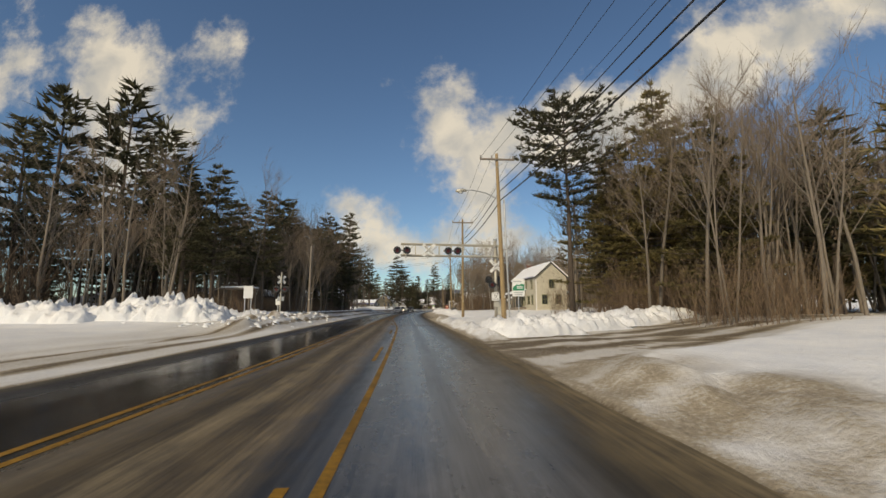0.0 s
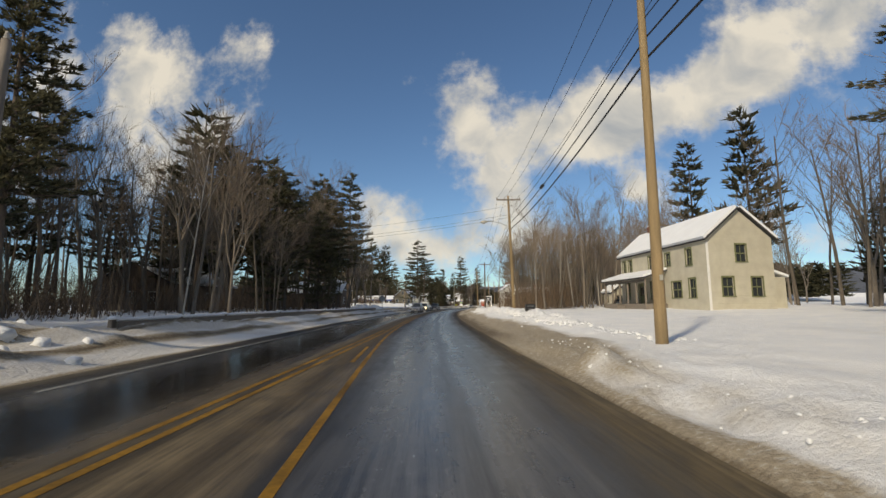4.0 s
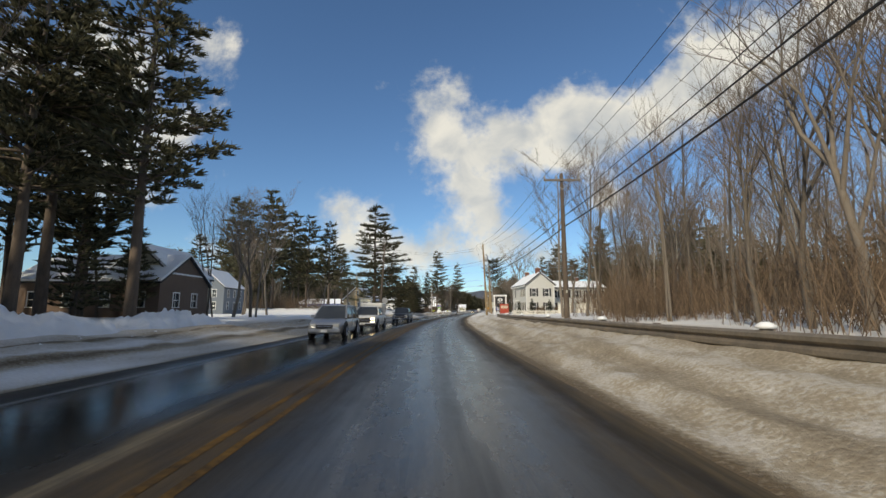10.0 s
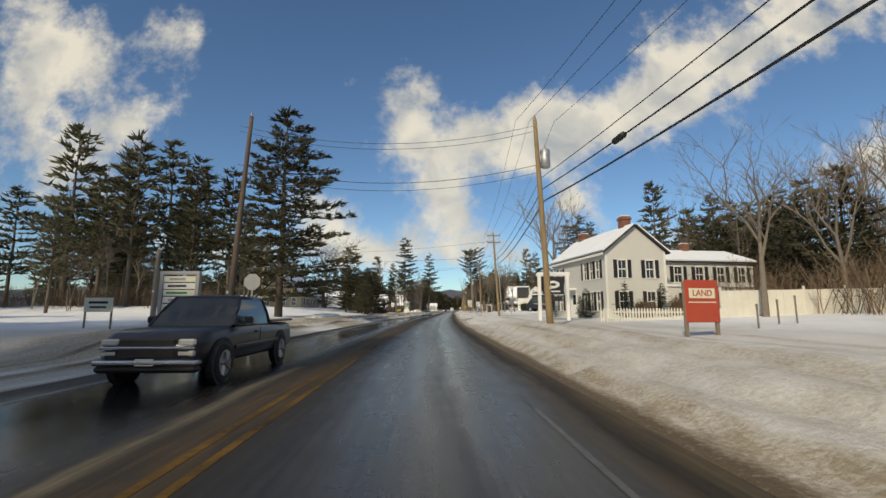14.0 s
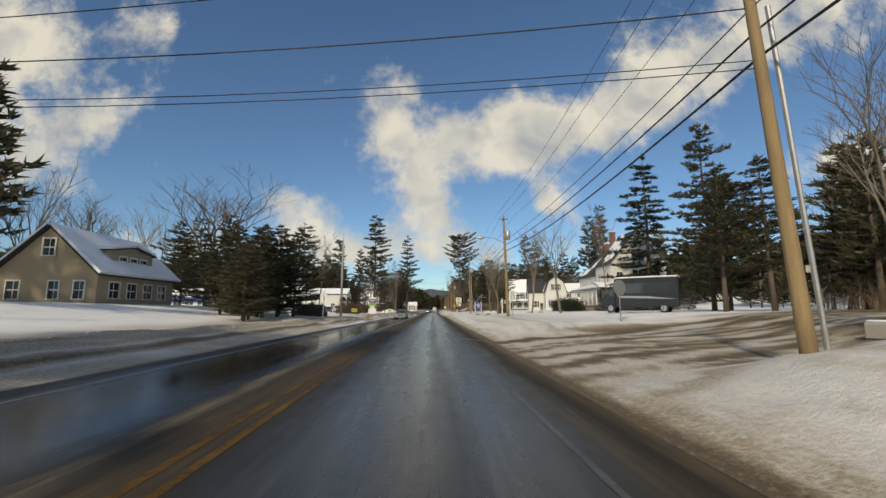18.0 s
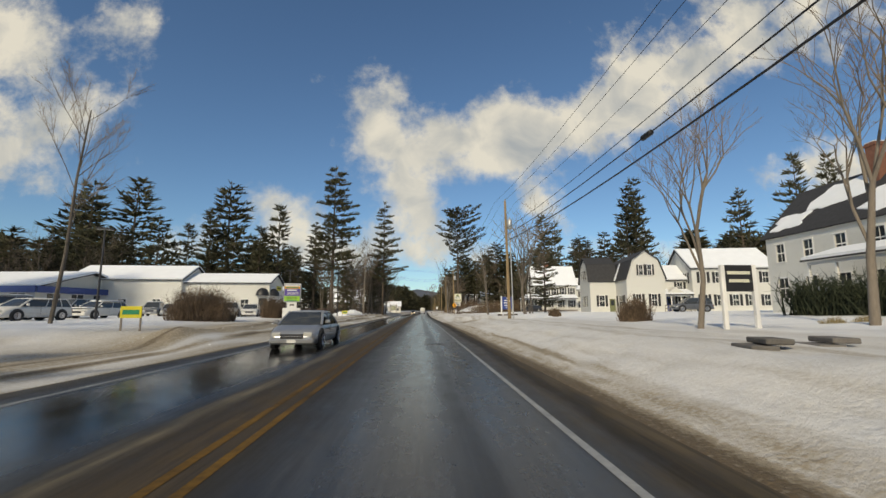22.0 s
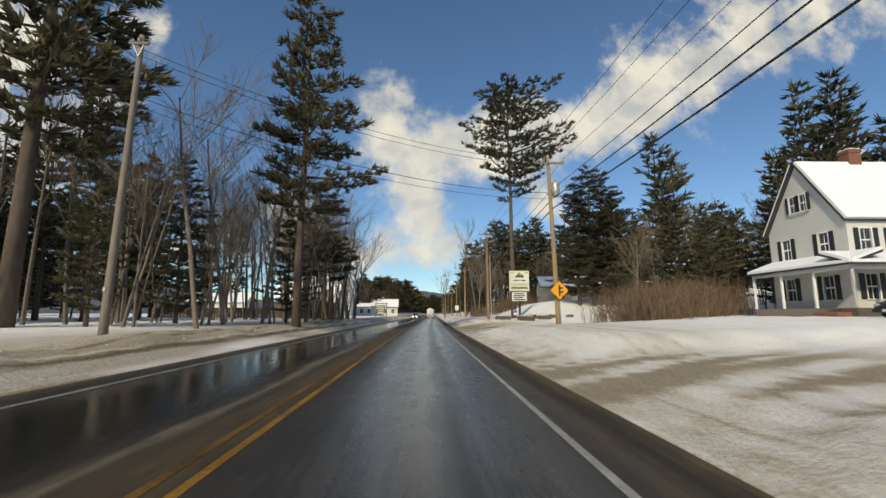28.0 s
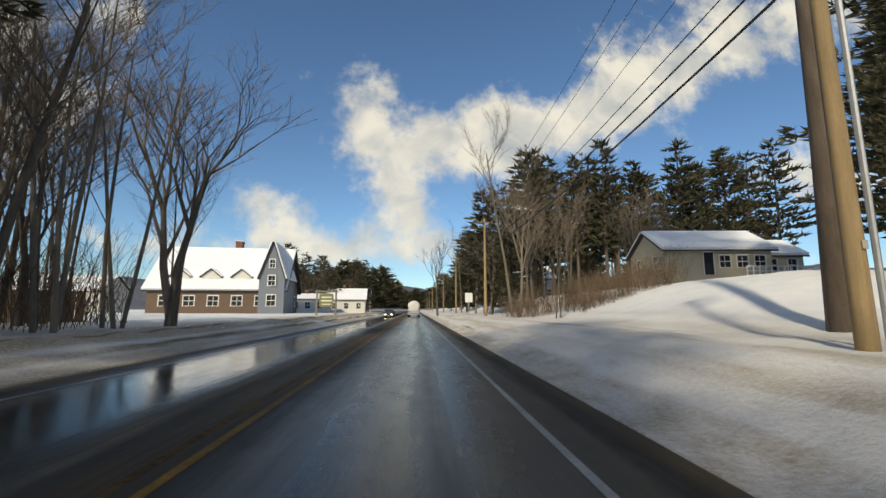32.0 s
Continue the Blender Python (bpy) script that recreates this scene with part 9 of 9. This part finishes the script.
def car(name, label, x, y, yaw, paint, style="sedan", lamps=False, snow=0.0, z=None, group=""):
    """A car whose front points along its own +y."""
    top = thing(name, label, "car", x, y, z, yaw, group)
    L, W, H, hood, deck, belt, gc = {"sedan": (4.8, 1.80, 1.43, 1.0, 0.72, 0.90, 0.20), "suv": (4.55, 1.82, 1.72, 1.0, 0.12, 1.02, 0.28),
                                     "pickup": (5.3, 1.92, 1.74, 1.42, 1.72, 1.10, 0.36), "wagon": (4.6, 1.78, 1.5, 1.0, 0.15, 0.95, 0.22)}[style]
    yf, yb, hw = L / 2, -L / 2, W / 2
    r = 0.33 if style in ("sedan", "wagon") else 0.38
    nose = belt - (0.20 if style != "pickup" else 0.12)
    # lower body: rounded cross sections from tail to nose
    c1 = yf - hood
    secs = [(yb, 0.80, gc + 0.16, belt - 0.20), (yb + 0.06, 0.90, gc + 0.06, belt - 0.08), (yb + 0.2, 0.96, gc, belt - 0.03), (yb + deck * 0.9 + 0.2, 1.0, gc, belt), (0, 1.0, gc, belt + 0.01), (c1 - 0.05, 0.99, gc, belt),
            (c1 + 0.25, 0.98, gc, belt - 0.03), (yf - 0.5, 0.96, gc, nose + 0.08), (yf - 0.22, 0.92, gc, nose + 0.01), (yf - 0.07, 0.86, gc + 0.04, nose - 0.10), (yf, 0.74, gc + 0.14, nose - 0.22)]
    mb, m_ = MB(), 12
    for yy_, f, z0, z1 in secs:
        w, hgt = hw * f, z1 - z0
        half = [(0.86, 0.0), (0.97, 0.10), (1.0, 0.42), (0.99, 0.68), (0.95, 0.90), (0.80, 0.985)]
        mb.v += [(-w * u, yy_, z0 + hgt * q) for u, q in half] + [(w * u, yy_, z0 + hgt * q) for u, q in half[::-1]]
    for i in range(len(secs) - 1):
        for k in range(m_):
            a, b = i * m_ + k, i * m_ + (k + 1) % m_
            mb.f.append([a, a + m_, b + m_, b])
    mb.f += [list(range(m_)), list(range((len(secs) - 1) * m_, len(secs) * m_))[::-1]]
    body = part("body", mb, paint, top, smooth=True)
    # greenhouse: curved glass between slim pillars, under a crowned roof
    c0 = yb + deck + (0.1 if style == "pickup" else 0.0)
    rake_b = 0.92 if style == "sedan" else 0.28 if style != "pickup" else 0.14
    rake_f = 0.85 if style != "pickup" else 0.62
    tw = hw * 0.72

    def ring(t, grow_=0.0):
        w, bow = hw * 0.91 + (tw - hw * 0.91) * t ** 1.35 + grow_, 0.07 * (1 - 0.4 * t)
        ya, yc, z = c0 + rake_b * t ** 1.2 - grow_, c1 - rake_f * t ** 1.1 + grow_, belt - 0.03 + (H - 0.05 - belt + 0.03) * t
        return ([Vector((w * q, ya - bow * (1 - q * q), z)) for q in (-1, -0.5, 0, 0.5, 1)], [Vector((w * q, yc + bow * (1 - q * q), z)) for q in (1, 0.5, 0, -0.5, -1)])

    levels = [ring(t) for t in (0.0, 0.3, 0.6, 0.85, 1.0)]

    def skin(cols):
        g = MB()
        n = len(cols[0])
        for c in cols:
            g.v += [tuple(p) for p in c]
        g.f += [[i * n + k, i * n + k + 1, (i + 1) * n + k + 1, (i + 1) * n + k] for i in range(len(cols) - 1) for k in range(n - 1)]
        return g
    part("rear_window", skin([lv[0] for lv in levels]), GLASS, top, smooth=True)
    part("windscreen", skin([lv[1] for lv in levels]), GLASS, top, smooth=True)
    for sg in (0, 1):
        ends = [((lv[0][4], lv[1][0]) if sg else (lv[1][4], lv[0][0])) for lv in levels]
        cuts = (0.0, 0.48, 1.0) if style != "pickup" else (0.0, 1.0)
        for u0, u1 in zip(cuts, cuts[1:]):
            part("side_window", skin([[p.lerp(q, u) for u in (u0, (u0 + u1) / 2, u1)] for p, q in ends]), GLASS, top, smooth=True)
        for u, r_ in [(0.0, 0.05), (1.0, 0.035)] + [(c, 0.03) for c in cuts[1:-1]] + ([(0.80 if sg == 0 else 0.20, 0.03)] if style in ("suv", "wagon") else []):
            part("pillar", MB().tube([p.lerp(q, u) for p, q in ends], r_, 6), paint, top)
    roof = MB()
    for t, inset, lift in ((1.0, 0.03, -0.04), (1.0, 0.025, 0.0), (1.0, -0.10, 0.035), (1.0, -0.35, 0.055)):
        lo, hi = ring(t, inset)
        roof.v += [tuple(p + Vector((0, 0, lift))) for p in lo + hi]
    for i in range(3):
        roof.f += [[i * 10 + k, i * 10 + (k + 1) % 10, (i + 1) * 10 + (k + 1) % 10, (i + 1) * 10 + k] for k in range(10)]
    roof.f.append(list(range(30, 40)))
    part("roof", roof, paint, top, smooth=True)
    for sg in (-1, 1):
        for yy_ in (yf - 0.85, yb + 0.85 if style != "pickup" else yb + 1.15):
            part("wheel_well", MB().disc((sg * (hw - 0.06), yy_, r + 0.03), (1, 0, 0), r + 0.08, 0.13, 20), PLASTIC, body)
    wy = (yf - 0.85, yb + 0.85 if style != "pickup" else yb + 1.15)
    for yy_ in wy:
        for sg in (-1, 1):
            wheel(top, sg * (hw - 0.08), yy_, r, 0.22, sg)
            part("wheel_arch", MB().tube([(sg * (hw - 0.02), yy_ + (r + 0.07) * math.cos(a), r + (r + 0.07) * math.sin(a)) for a in (0.1, 0.6, 1.1, 1.57, 2.0, 2.5, 3.04)], 0.035, 5), PLASTIC, body)
    for sg in (-1, 1):
        if style == "pickup":
            for z0, z1 in ((-0.215, -0.09), (-0.40, -0.285)):
                part("headlight", MB().box(sg * hw * 0.70 - 0.15, yf - 0.10, nose + z0, sg * hw * 0.70 + 0.15, yf + 0.005, nose + z1, 0.03), LAMP_ON if lamps else LENS, top)
        else:
            part("headlight", MB().box(sg * hw * 0.62 - 0.17, yf - 0.10, nose - 0.22, sg * hw * 0.62 + 0.17, yf + 0.0, nose - 0.06, 0.03), LAMP_ON if lamps else LENS, top)
        part("taillight", MB().box(sg * hw * 0.74 - 0.12, yb - 0.01, belt - 0.34, sg * hw * 0.74 + 0.12, yb + 0.08, belt - 0.14, 0.02), RED_LENS, top)
        part("side_mirror", MB().box(sg * (hw + 0.08) - 0.09, c1 - 0.42, belt + 0.02, sg * (hw + 0.08) + 0.09, c1 - 0.30, belt + 0.17, 0.03), paint, top)
        part("door_handle", MB().box(sg * hw - 0.02, c1 - 1.15, belt - 0.2, sg * hw + 0.02, c1 - 0.98, belt - 0.16, 0.008), paint, top)
        part("door_seam", MB().box(sg * hw * 1.0 - 0.004, c1 - 1.28, gc + 0.2, sg * hw * 1.0 + 0.004, c1 - 1.265, belt - 0.05), PLASTIC, top)
        part("side_moulding", MB().box(sg * hw - 0.015, yb + 1.3, gc + 0.25, sg * hw + 0.012, yf - 1.35, gc + 0.32, 0.006), paint, top)
    if style == "pickup":
        gr = part("grille", MB().box(-hw * 0.52, yf - 0.06, nose - 0.44, hw * 0.52, yf + 0.012, nose - 0.08, 0.03), PLASTIC, top)
        part("grille_bar", MB().box(-hw * 0.86, yf - 0.05, nose - 0.275, hw * 0.86, yf + 0.035, nose - 0.225, 0.015), CHROME, gr, "chrome bar across the grille")
        part("front_bumper", MB().box(-hw * 0.95, yf - 0.16, nose - 0.55, hw * 0.95, yf + 0.07, nose - 0.46, 0.03), CHROME, top, "thin chrome bumper")
        part("lower_bumper", MB().box(-hw * 0.93, yf - 0.2, gc - 0.06, hw * 0.93, yf + 0.045, nose - 0.555, 0.05), PLASTIC, top, "black lower bumper")
    else:
        gr = part("grille", MB().box(-hw * 0.46, yf - 0.04, nose - 0.30, hw * 0.46, yf + 0.012, nose - 0.12, 0.02), PLASTIC, top)
        part("grille_bar", MB().box(-hw * 0.40, yf + 0.012, nose - 0.215, hw * 0.40, yf + 0.03, nose - 0.185, 0.006), CHROME, gr)
        part("front_bumper", MB().box(-hw * 0.88, yf - 0.14, gc + 0.02, hw * 0.88, yf + 0.05, gc + 0.22, 0.05), paint, top)
    part("rear_bumper", MB().box(-hw * 0.88, yb - 0.05, gc + 0.04, hw * 0.88, yb + 0.14, gc + 0.24, 0.05), CHROME if style == "pickup" else paint, top)
    part("plate", MB().box(-0.16, yf + 0.051, gc + 0.07, 0.16, yf + 0.06, gc + 0.19), WHITE_SIGN, top)
    if style == "pickup":
        part("bed_floor", MB().box(-hw * 0.84, yb + 0.1, belt + 0.002, hw * 0.84, c0 - 0.05, belt + 0.02), PLASTIC, top, "dark open bed")
        for sg in (-1, 1):
            part("bed_rail", MB().box(sg * hw * 0.9 - 0.06, yb + 0.04, belt, sg * hw * 0.9 + 0.06, c0, belt + 0.07, 0.02), paint, top)
    if snow:
        part("snow_layer", MB().box(-tw * 0.98, c0 + rake_b, H + 0.004, tw * 0.98, c1 - rake_f, H + snow, 0.06), ROOF_SNOW, top, "thick layer of snow on the roof")
        part("snow_layer", MB().box(-hw * 0.8, c1 + 0.1, nose + 0.12, hw * 0.8, yf - 0.2, nose + 0.12 + snow, 0.06), ROOF_SNOW, top)
    return top


def along(s, l):
    x, y = at(s, l)
    return x, y, heading(s)


x, y, a = along(120.8, -5.3)
car("suv", "silver suv driving on the wet oncoming lane", x, y, a + 180, SILVER_CAR, "suv", z=0.0)
x, y, a = along(130.3, -5.1)
white_pickup = car("pickup_truck", "white pickup truck with lit lamps and boxy bed cap", x, y, a + 180, WHITE_CAR, "pickup", True, z=0.0)
part("bed_cap", MB().box(-0.88, -2.55, 1.14, 0.88, -0.85, 2.0, 0.09), WHITE_CAR, white_pickup, "boxy white cap over the bed")
x, y, a = along(150.2, -4.9)
car("pickup_truck", "dark grey pickup truck on the wet oncoming lane", x, y, a + 180, DARK_CAR, "pickup", z=0.0)
x, y, a = along(257.6, -4.75)
car("sedan", "silver sedan on the wet oncoming lane", x, y, a + 180, SILVER_CAR, "sedan", z=0.0)
x, y, a = along(447, -4.7)
car("sedan", "dark sedan far ahead in the oncoming lane", x, y, a + 180, DARK_CAR, "sedan", True, z=0.0)
car("sedan", "dark parked car by the white farmhouse porch", 4.9, 335.6, 82, DARK_CAR, "wagon")
car("suv", "grey car parked at the office entrance", 12.5, 289.5, 80, GREY_CAR, "suv")
car("sedan", "silver car parked beside the tall white house", 23.5, 262.0, 70, GREY_CAR, "sedan")
for k, (x, y, p, st, lab) in enumerate(((-66, 154.5, WHITE_CAR, "wagon", "white car parked by the grey house"), (-60, 150.5, SILVER_CAR, "suv", "silver car parked by the grey house"), (-72, 152, DARK_CAR, "sedan", "dark car parked by the grey house"))):
    car("parked_car", lab, x, y, 100 + 15 * k, p, st, snow=0.1)
LOT = ((WHITE_CAR, "wagon", "white"), (SILVER_CAR, "suv", "silver"), (DARK_CAR, "sedan", "dark"), (WHITE_CAR, "suv", "white"), (GREY_CAR, "sedan", "grey"), (SILVER_CAR, "wagon", "silver"), (RED_CAR, "sedan", "maroon"))
for k in range(14):
    p, st, word = LOT[k % 7]
    car("parked_car", word + " car for sale in the snowy lot", -47.5 - 2.9 * (k % 7) - (k // 7) * 2.0, 268.5 + 2.4 * (k % 7) * 0.35 + 9.5 * (k // 7), 170 + 3 * (k % 3), p, st, snow=0.08 if k % 2 else 0.0, group="cars for sale in the lot")
for k in range(6):
    p, st, word = LOT[(k * 3) % 7]
    car("parked_car", word + " car parked before the sports shop", -41.0 - 2.5 * k, 290.5 + 0.5 * k, 195 + 4 * (k % 2), p, st, snow=0.06 if k % 2 else 0.0, group="cars before the sports shop")
for x, y, p, st, word in ((-38.0, 245.5, DARK_CAR, "suv", "dark car under snow beside the hedge"), (-45.0, 250.5, GREY_CAR, "sedan", "grey car under snow by the flagpoles")):
    car("parked_car", word, x, y, 95, p, st, snow=0.15)

van = thing("shuttle_bus", "dark grey shuttle bus with snow on its roof", "bus", -0.8, 227.4, None, 52)
part("body", MB().box(-1.15, -3.6, 0.5, 1.15, 2.2, 3.0, 0.12), DARK_CAR, van)
part("hood", MB().prism([(2.2, 0.5), (3.6, 0.5), (3.65, 1.15), (3.3, 1.35), (2.7, 2.1), (2.2, 2.5)], 0, -1.0, 1.0), DARK_CAR, van)
part("windscreen", MB().prism([(3.27, 1.38), (2.72, 2.08), (2.74, 2.1), (3.3, 1.4)], 0, -0.85, 0.85), GLASS, van)
for sg in (-1, 1):
    part("side_window", MB().box(sg * 1.15 - 0.012, -3.2, 1.7, sg * 1.15 + 0.012, 2.0, 2.55, 0.0), GLASS, van, "dark tinted window band")
    part("stripe", MB().prism([(-3.4, 1.15), (1.5, 1.3), (2.0, 1.5), (-1.0, 1.4)], 0, sg * 1.153 - 0.006, sg * 1.153 + 0.006), GREY_SIGN, van, "pale swoosh stripe")
    part("front_window", MB().box(sg * 1.0 - 0.012, 2.3, 1.5, sg * 1.0 + 0.012, 2.75, 2.05), GLASS, van)
    for yy_ in (2.6, -2.2):
        wheel(van, sg * 1.0, yy_, 0.40, 0.26, sg)
    part("headlight", MB().box(sg * 0.75 - 0.15, 3.58, 0.85, sg * 0.75 + 0.15, 3.67, 1.05, 0.02), LENS, van)
part("roof_snow", MB().box(-1.05, -3.5, 3.0, 1.05, 2.1, 3.14, 0.06), ROOF_SNOW, van)
part("bumper", MB().box(-1.05, 3.5, 0.4, 1.05, 3.75, 0.65, 0.04), PLASTIC, van)
van.scale = (1.0, 1.0, 1.12)

x, y, a = along(452, -0.2)
tanker = thing("tank_truck", "white fuel tank truck seen from behind on the road", "truck", x, y, 0.0, a)
part("tank", MB().tube([(0, -4.4, 2.0), (0, -4.3, 2.0), (0, 3.0, 2.0), (0, 3.1, 2.0)], [0.85, 1.08, 1.08, 0.85], 20), WHITE_CAR, tanker, "rounded white steel tank", True)
part("chassis", MB().box(-0.5, -4.5, 0.6, 0.5, 5.6, 0.9, 0.02), DARK_STEEL, tanker)
part("cab", MB().box(-1.15, 3.5, 0.6, 1.15, 5.8, 2.8, 0.12), WHITE_CAR, tanker)
part("rear_bumper", MB().box(-1.1, -4.75, 0.45, 1.1, -4.6, 0.65, 0.02), STEEL, tanker)
part("hose_cabinet", MB().box(-1.1, -4.6, 0.7, 1.1, -4.2, 1.25, 0.03), STEEL, tanker)
for sg in (-1, 1):
    for yy_ in (-3.2, -2.1, 4.6):
        wheel(tanker, sg * 0.95, yy_, 0.5, 0.4, sg)
    part("taillight", MB().box(sg * 0.9 - 0.1, -4.64, 0.95, sg * 0.9 + 0.1, -4.605, 1.15), RED_LENS, tanker)
    part("mudflap", MB().box(sg * 0.95 - 0.2, -3.85, 0.3, sg * 0.95 + 0.2, -3.82, 0.8), RUBBER, tanker)

# ---- memorial, flagpoles, lamps, lot furniture ----
mem = thing("roadside_shrine", "white stepped memorial with lettered tiers and a gilt cross", "monument", -4.6, 199.0, None, 12)
part("plinth", MB().box(-1.9, -1.2, -0.4, 1.9, 1.2, 0.18, 0.05), CONCRETE, mem)
part("plinth_snow", MB().box(-1.85, -1.15, 0.18, 1.85, 1.15, 0.26, 0.05), ROOF_SNOW, mem)
for sg in (-1, 1):
    part("pillar", MB().box(sg * 0.62 - 0.16, -0.2, 0.18, sg * 0.62 + 0.16, 0.2, 1.4, 0.02), TRIM, mem)
part("tier", MB().box(-0.85, -0.28, 1.4, 0.85, 0.28, 2.05, 0.02), TRIM, mem)
part("tier", MB().box(-0.72, -0.24, 2.05, 0.72, 0.24, 2.4, 0.02), TRIM, mem)
part("tier", MB().box(-0.55, -0.22, 2.4, 0.55, 0.22, 2.75, 0.02), GREY_SIDING, mem)
part("turret", MB().box(-0.42, -0.22, 2.75, 0.42, 0.22, 3.35, 0.02), GREY_WOOD, mem)
part("turret_roof", MB().convex([(-0.5, -0.3, 3.35), (0.5, -0.3, 3.35), (0.5, 0.3, 3.35), (-0.5, 0.3, 3.35), (0, 0, 4.1)], [(0, 1, 2, 3), (0, 1, 4), (1, 2, 4), (2, 3, 4), (3, 0, 4)]), TRIM, mem)
bars(mem, ((0, 1.85, 1.3, 0.08), (0, 1.68, 1.2, 0.08), (0, 1.52, 1.25, 0.08)), -0.281, GREY_SIGN)
bars(mem, ((0, 2.24, 1.1, 0.09),), -0.241, GREY_SIGN)
part("cross", MB().box(-0.035, -0.035, 4.05, 0.035, 0.035, 4.9, 0.008), BRASS, mem, "gilt metal cross")
part("cross_arm", MB().box(-0.2, -0.03, 4.55, 0.2, 0.03, 4.62, 0.008), BRASS, mem)

for x, y, h in ((-32.8, 240.8, 10.6), (-32.1, 236.8, 8.8)):
    fl = thing("flagpole", "slender tapering grey flagpole without a flag", "flagpole", x, y, None, 0, "flagpoles by the car lot")
    part("pole", MB().tube([(0, 0, -0.4), (0, 0, h * 0.5), (0, 0, h)], [0.09, 0.07, 0.03], 10), ALUMINIUM, fl)
    part("ball", MB().disc((0, 0, h + 0.06), (0, 0, 1), 0.07, 0.12, 10), BRASS, fl)
    part("halyard", MB().tube([(0.12, 0, 1.0), (0.07, 0, h - 0.1)], 0.006, 3), CABLE, fl)
for x, y, h in ((-46.0, 272.5, 7.0), (-40.2, 303.0, 6.6), (-43.0, 318.0, 6.8), (-34.0, 308.0, 7.5)):
    lp_ = thing("lot_lamp", "tall dark lot lamp with a twin square head", "lamp post", x, y, None, 20, "lamps over the lots")
    part("pole", MB().tube([(0, 0, -0.4), (0, 0, h)], [0.09, 0.06], 8), DARK_STEEL, lp_)
    part("head", MB().box(-0.55, -0.2, h - 0.05, 0.55, 0.2, h + 0.1, 0.03), DARK_STEEL, lp_)
    part("lens", MB().box(-0.5, -0.16, h - 0.062, 0.5, 0.16, h - 0.052), LENS, lp_)
bf = thing("board_fence", "dark brown board fence sunk in snow behind the trees", "fence", -61.0, 382.5, None, 14)
for k in range(60):
    part("board", MB().box(k * 0.42, -0.02, -0.4, k * 0.42 + 0.39, 0.02, 1.5, 0.005), BROWN_SIDING, bf)
part("rail", MB().box(0, 0.021, 0.7, 25.2, 0.06, 0.8), BROWN_SIDING, bf)
lid = thing("manhole_cover", "round iron manhole cover set in the wet road", "manhole", *at(258.0, 0.5), 0.0)
part("ring", MB().disc((0, 0, 0.003), (0, 0, 1), 0.42, 0.012, 24), RUST_RAIL, lid)
part("plate", MB().disc((0, 0, 0.006), (0, 0, 1), 0.34, 0.016, 24), DARK_STEEL, lid)
mailbox = thing("mailbox", "small dark mailbox on a post in the bank", "mailbox", *at(318, 6.2), None, 90)
part("post", MB().box(-0.05, -0.05, -0.4, 0.05, 0.05, 1.0, 0.01), GREY_WOOD, mailbox)
part("box", MB().prism([(-0.09, 1.0), (0.09, 1.0), (0.09, 1.14), (0.05, 1.21), (-0.05, 1.21), (-0.09, 1.14)], 1, -0.25, 0.25), DARK_STEEL, mailbox)
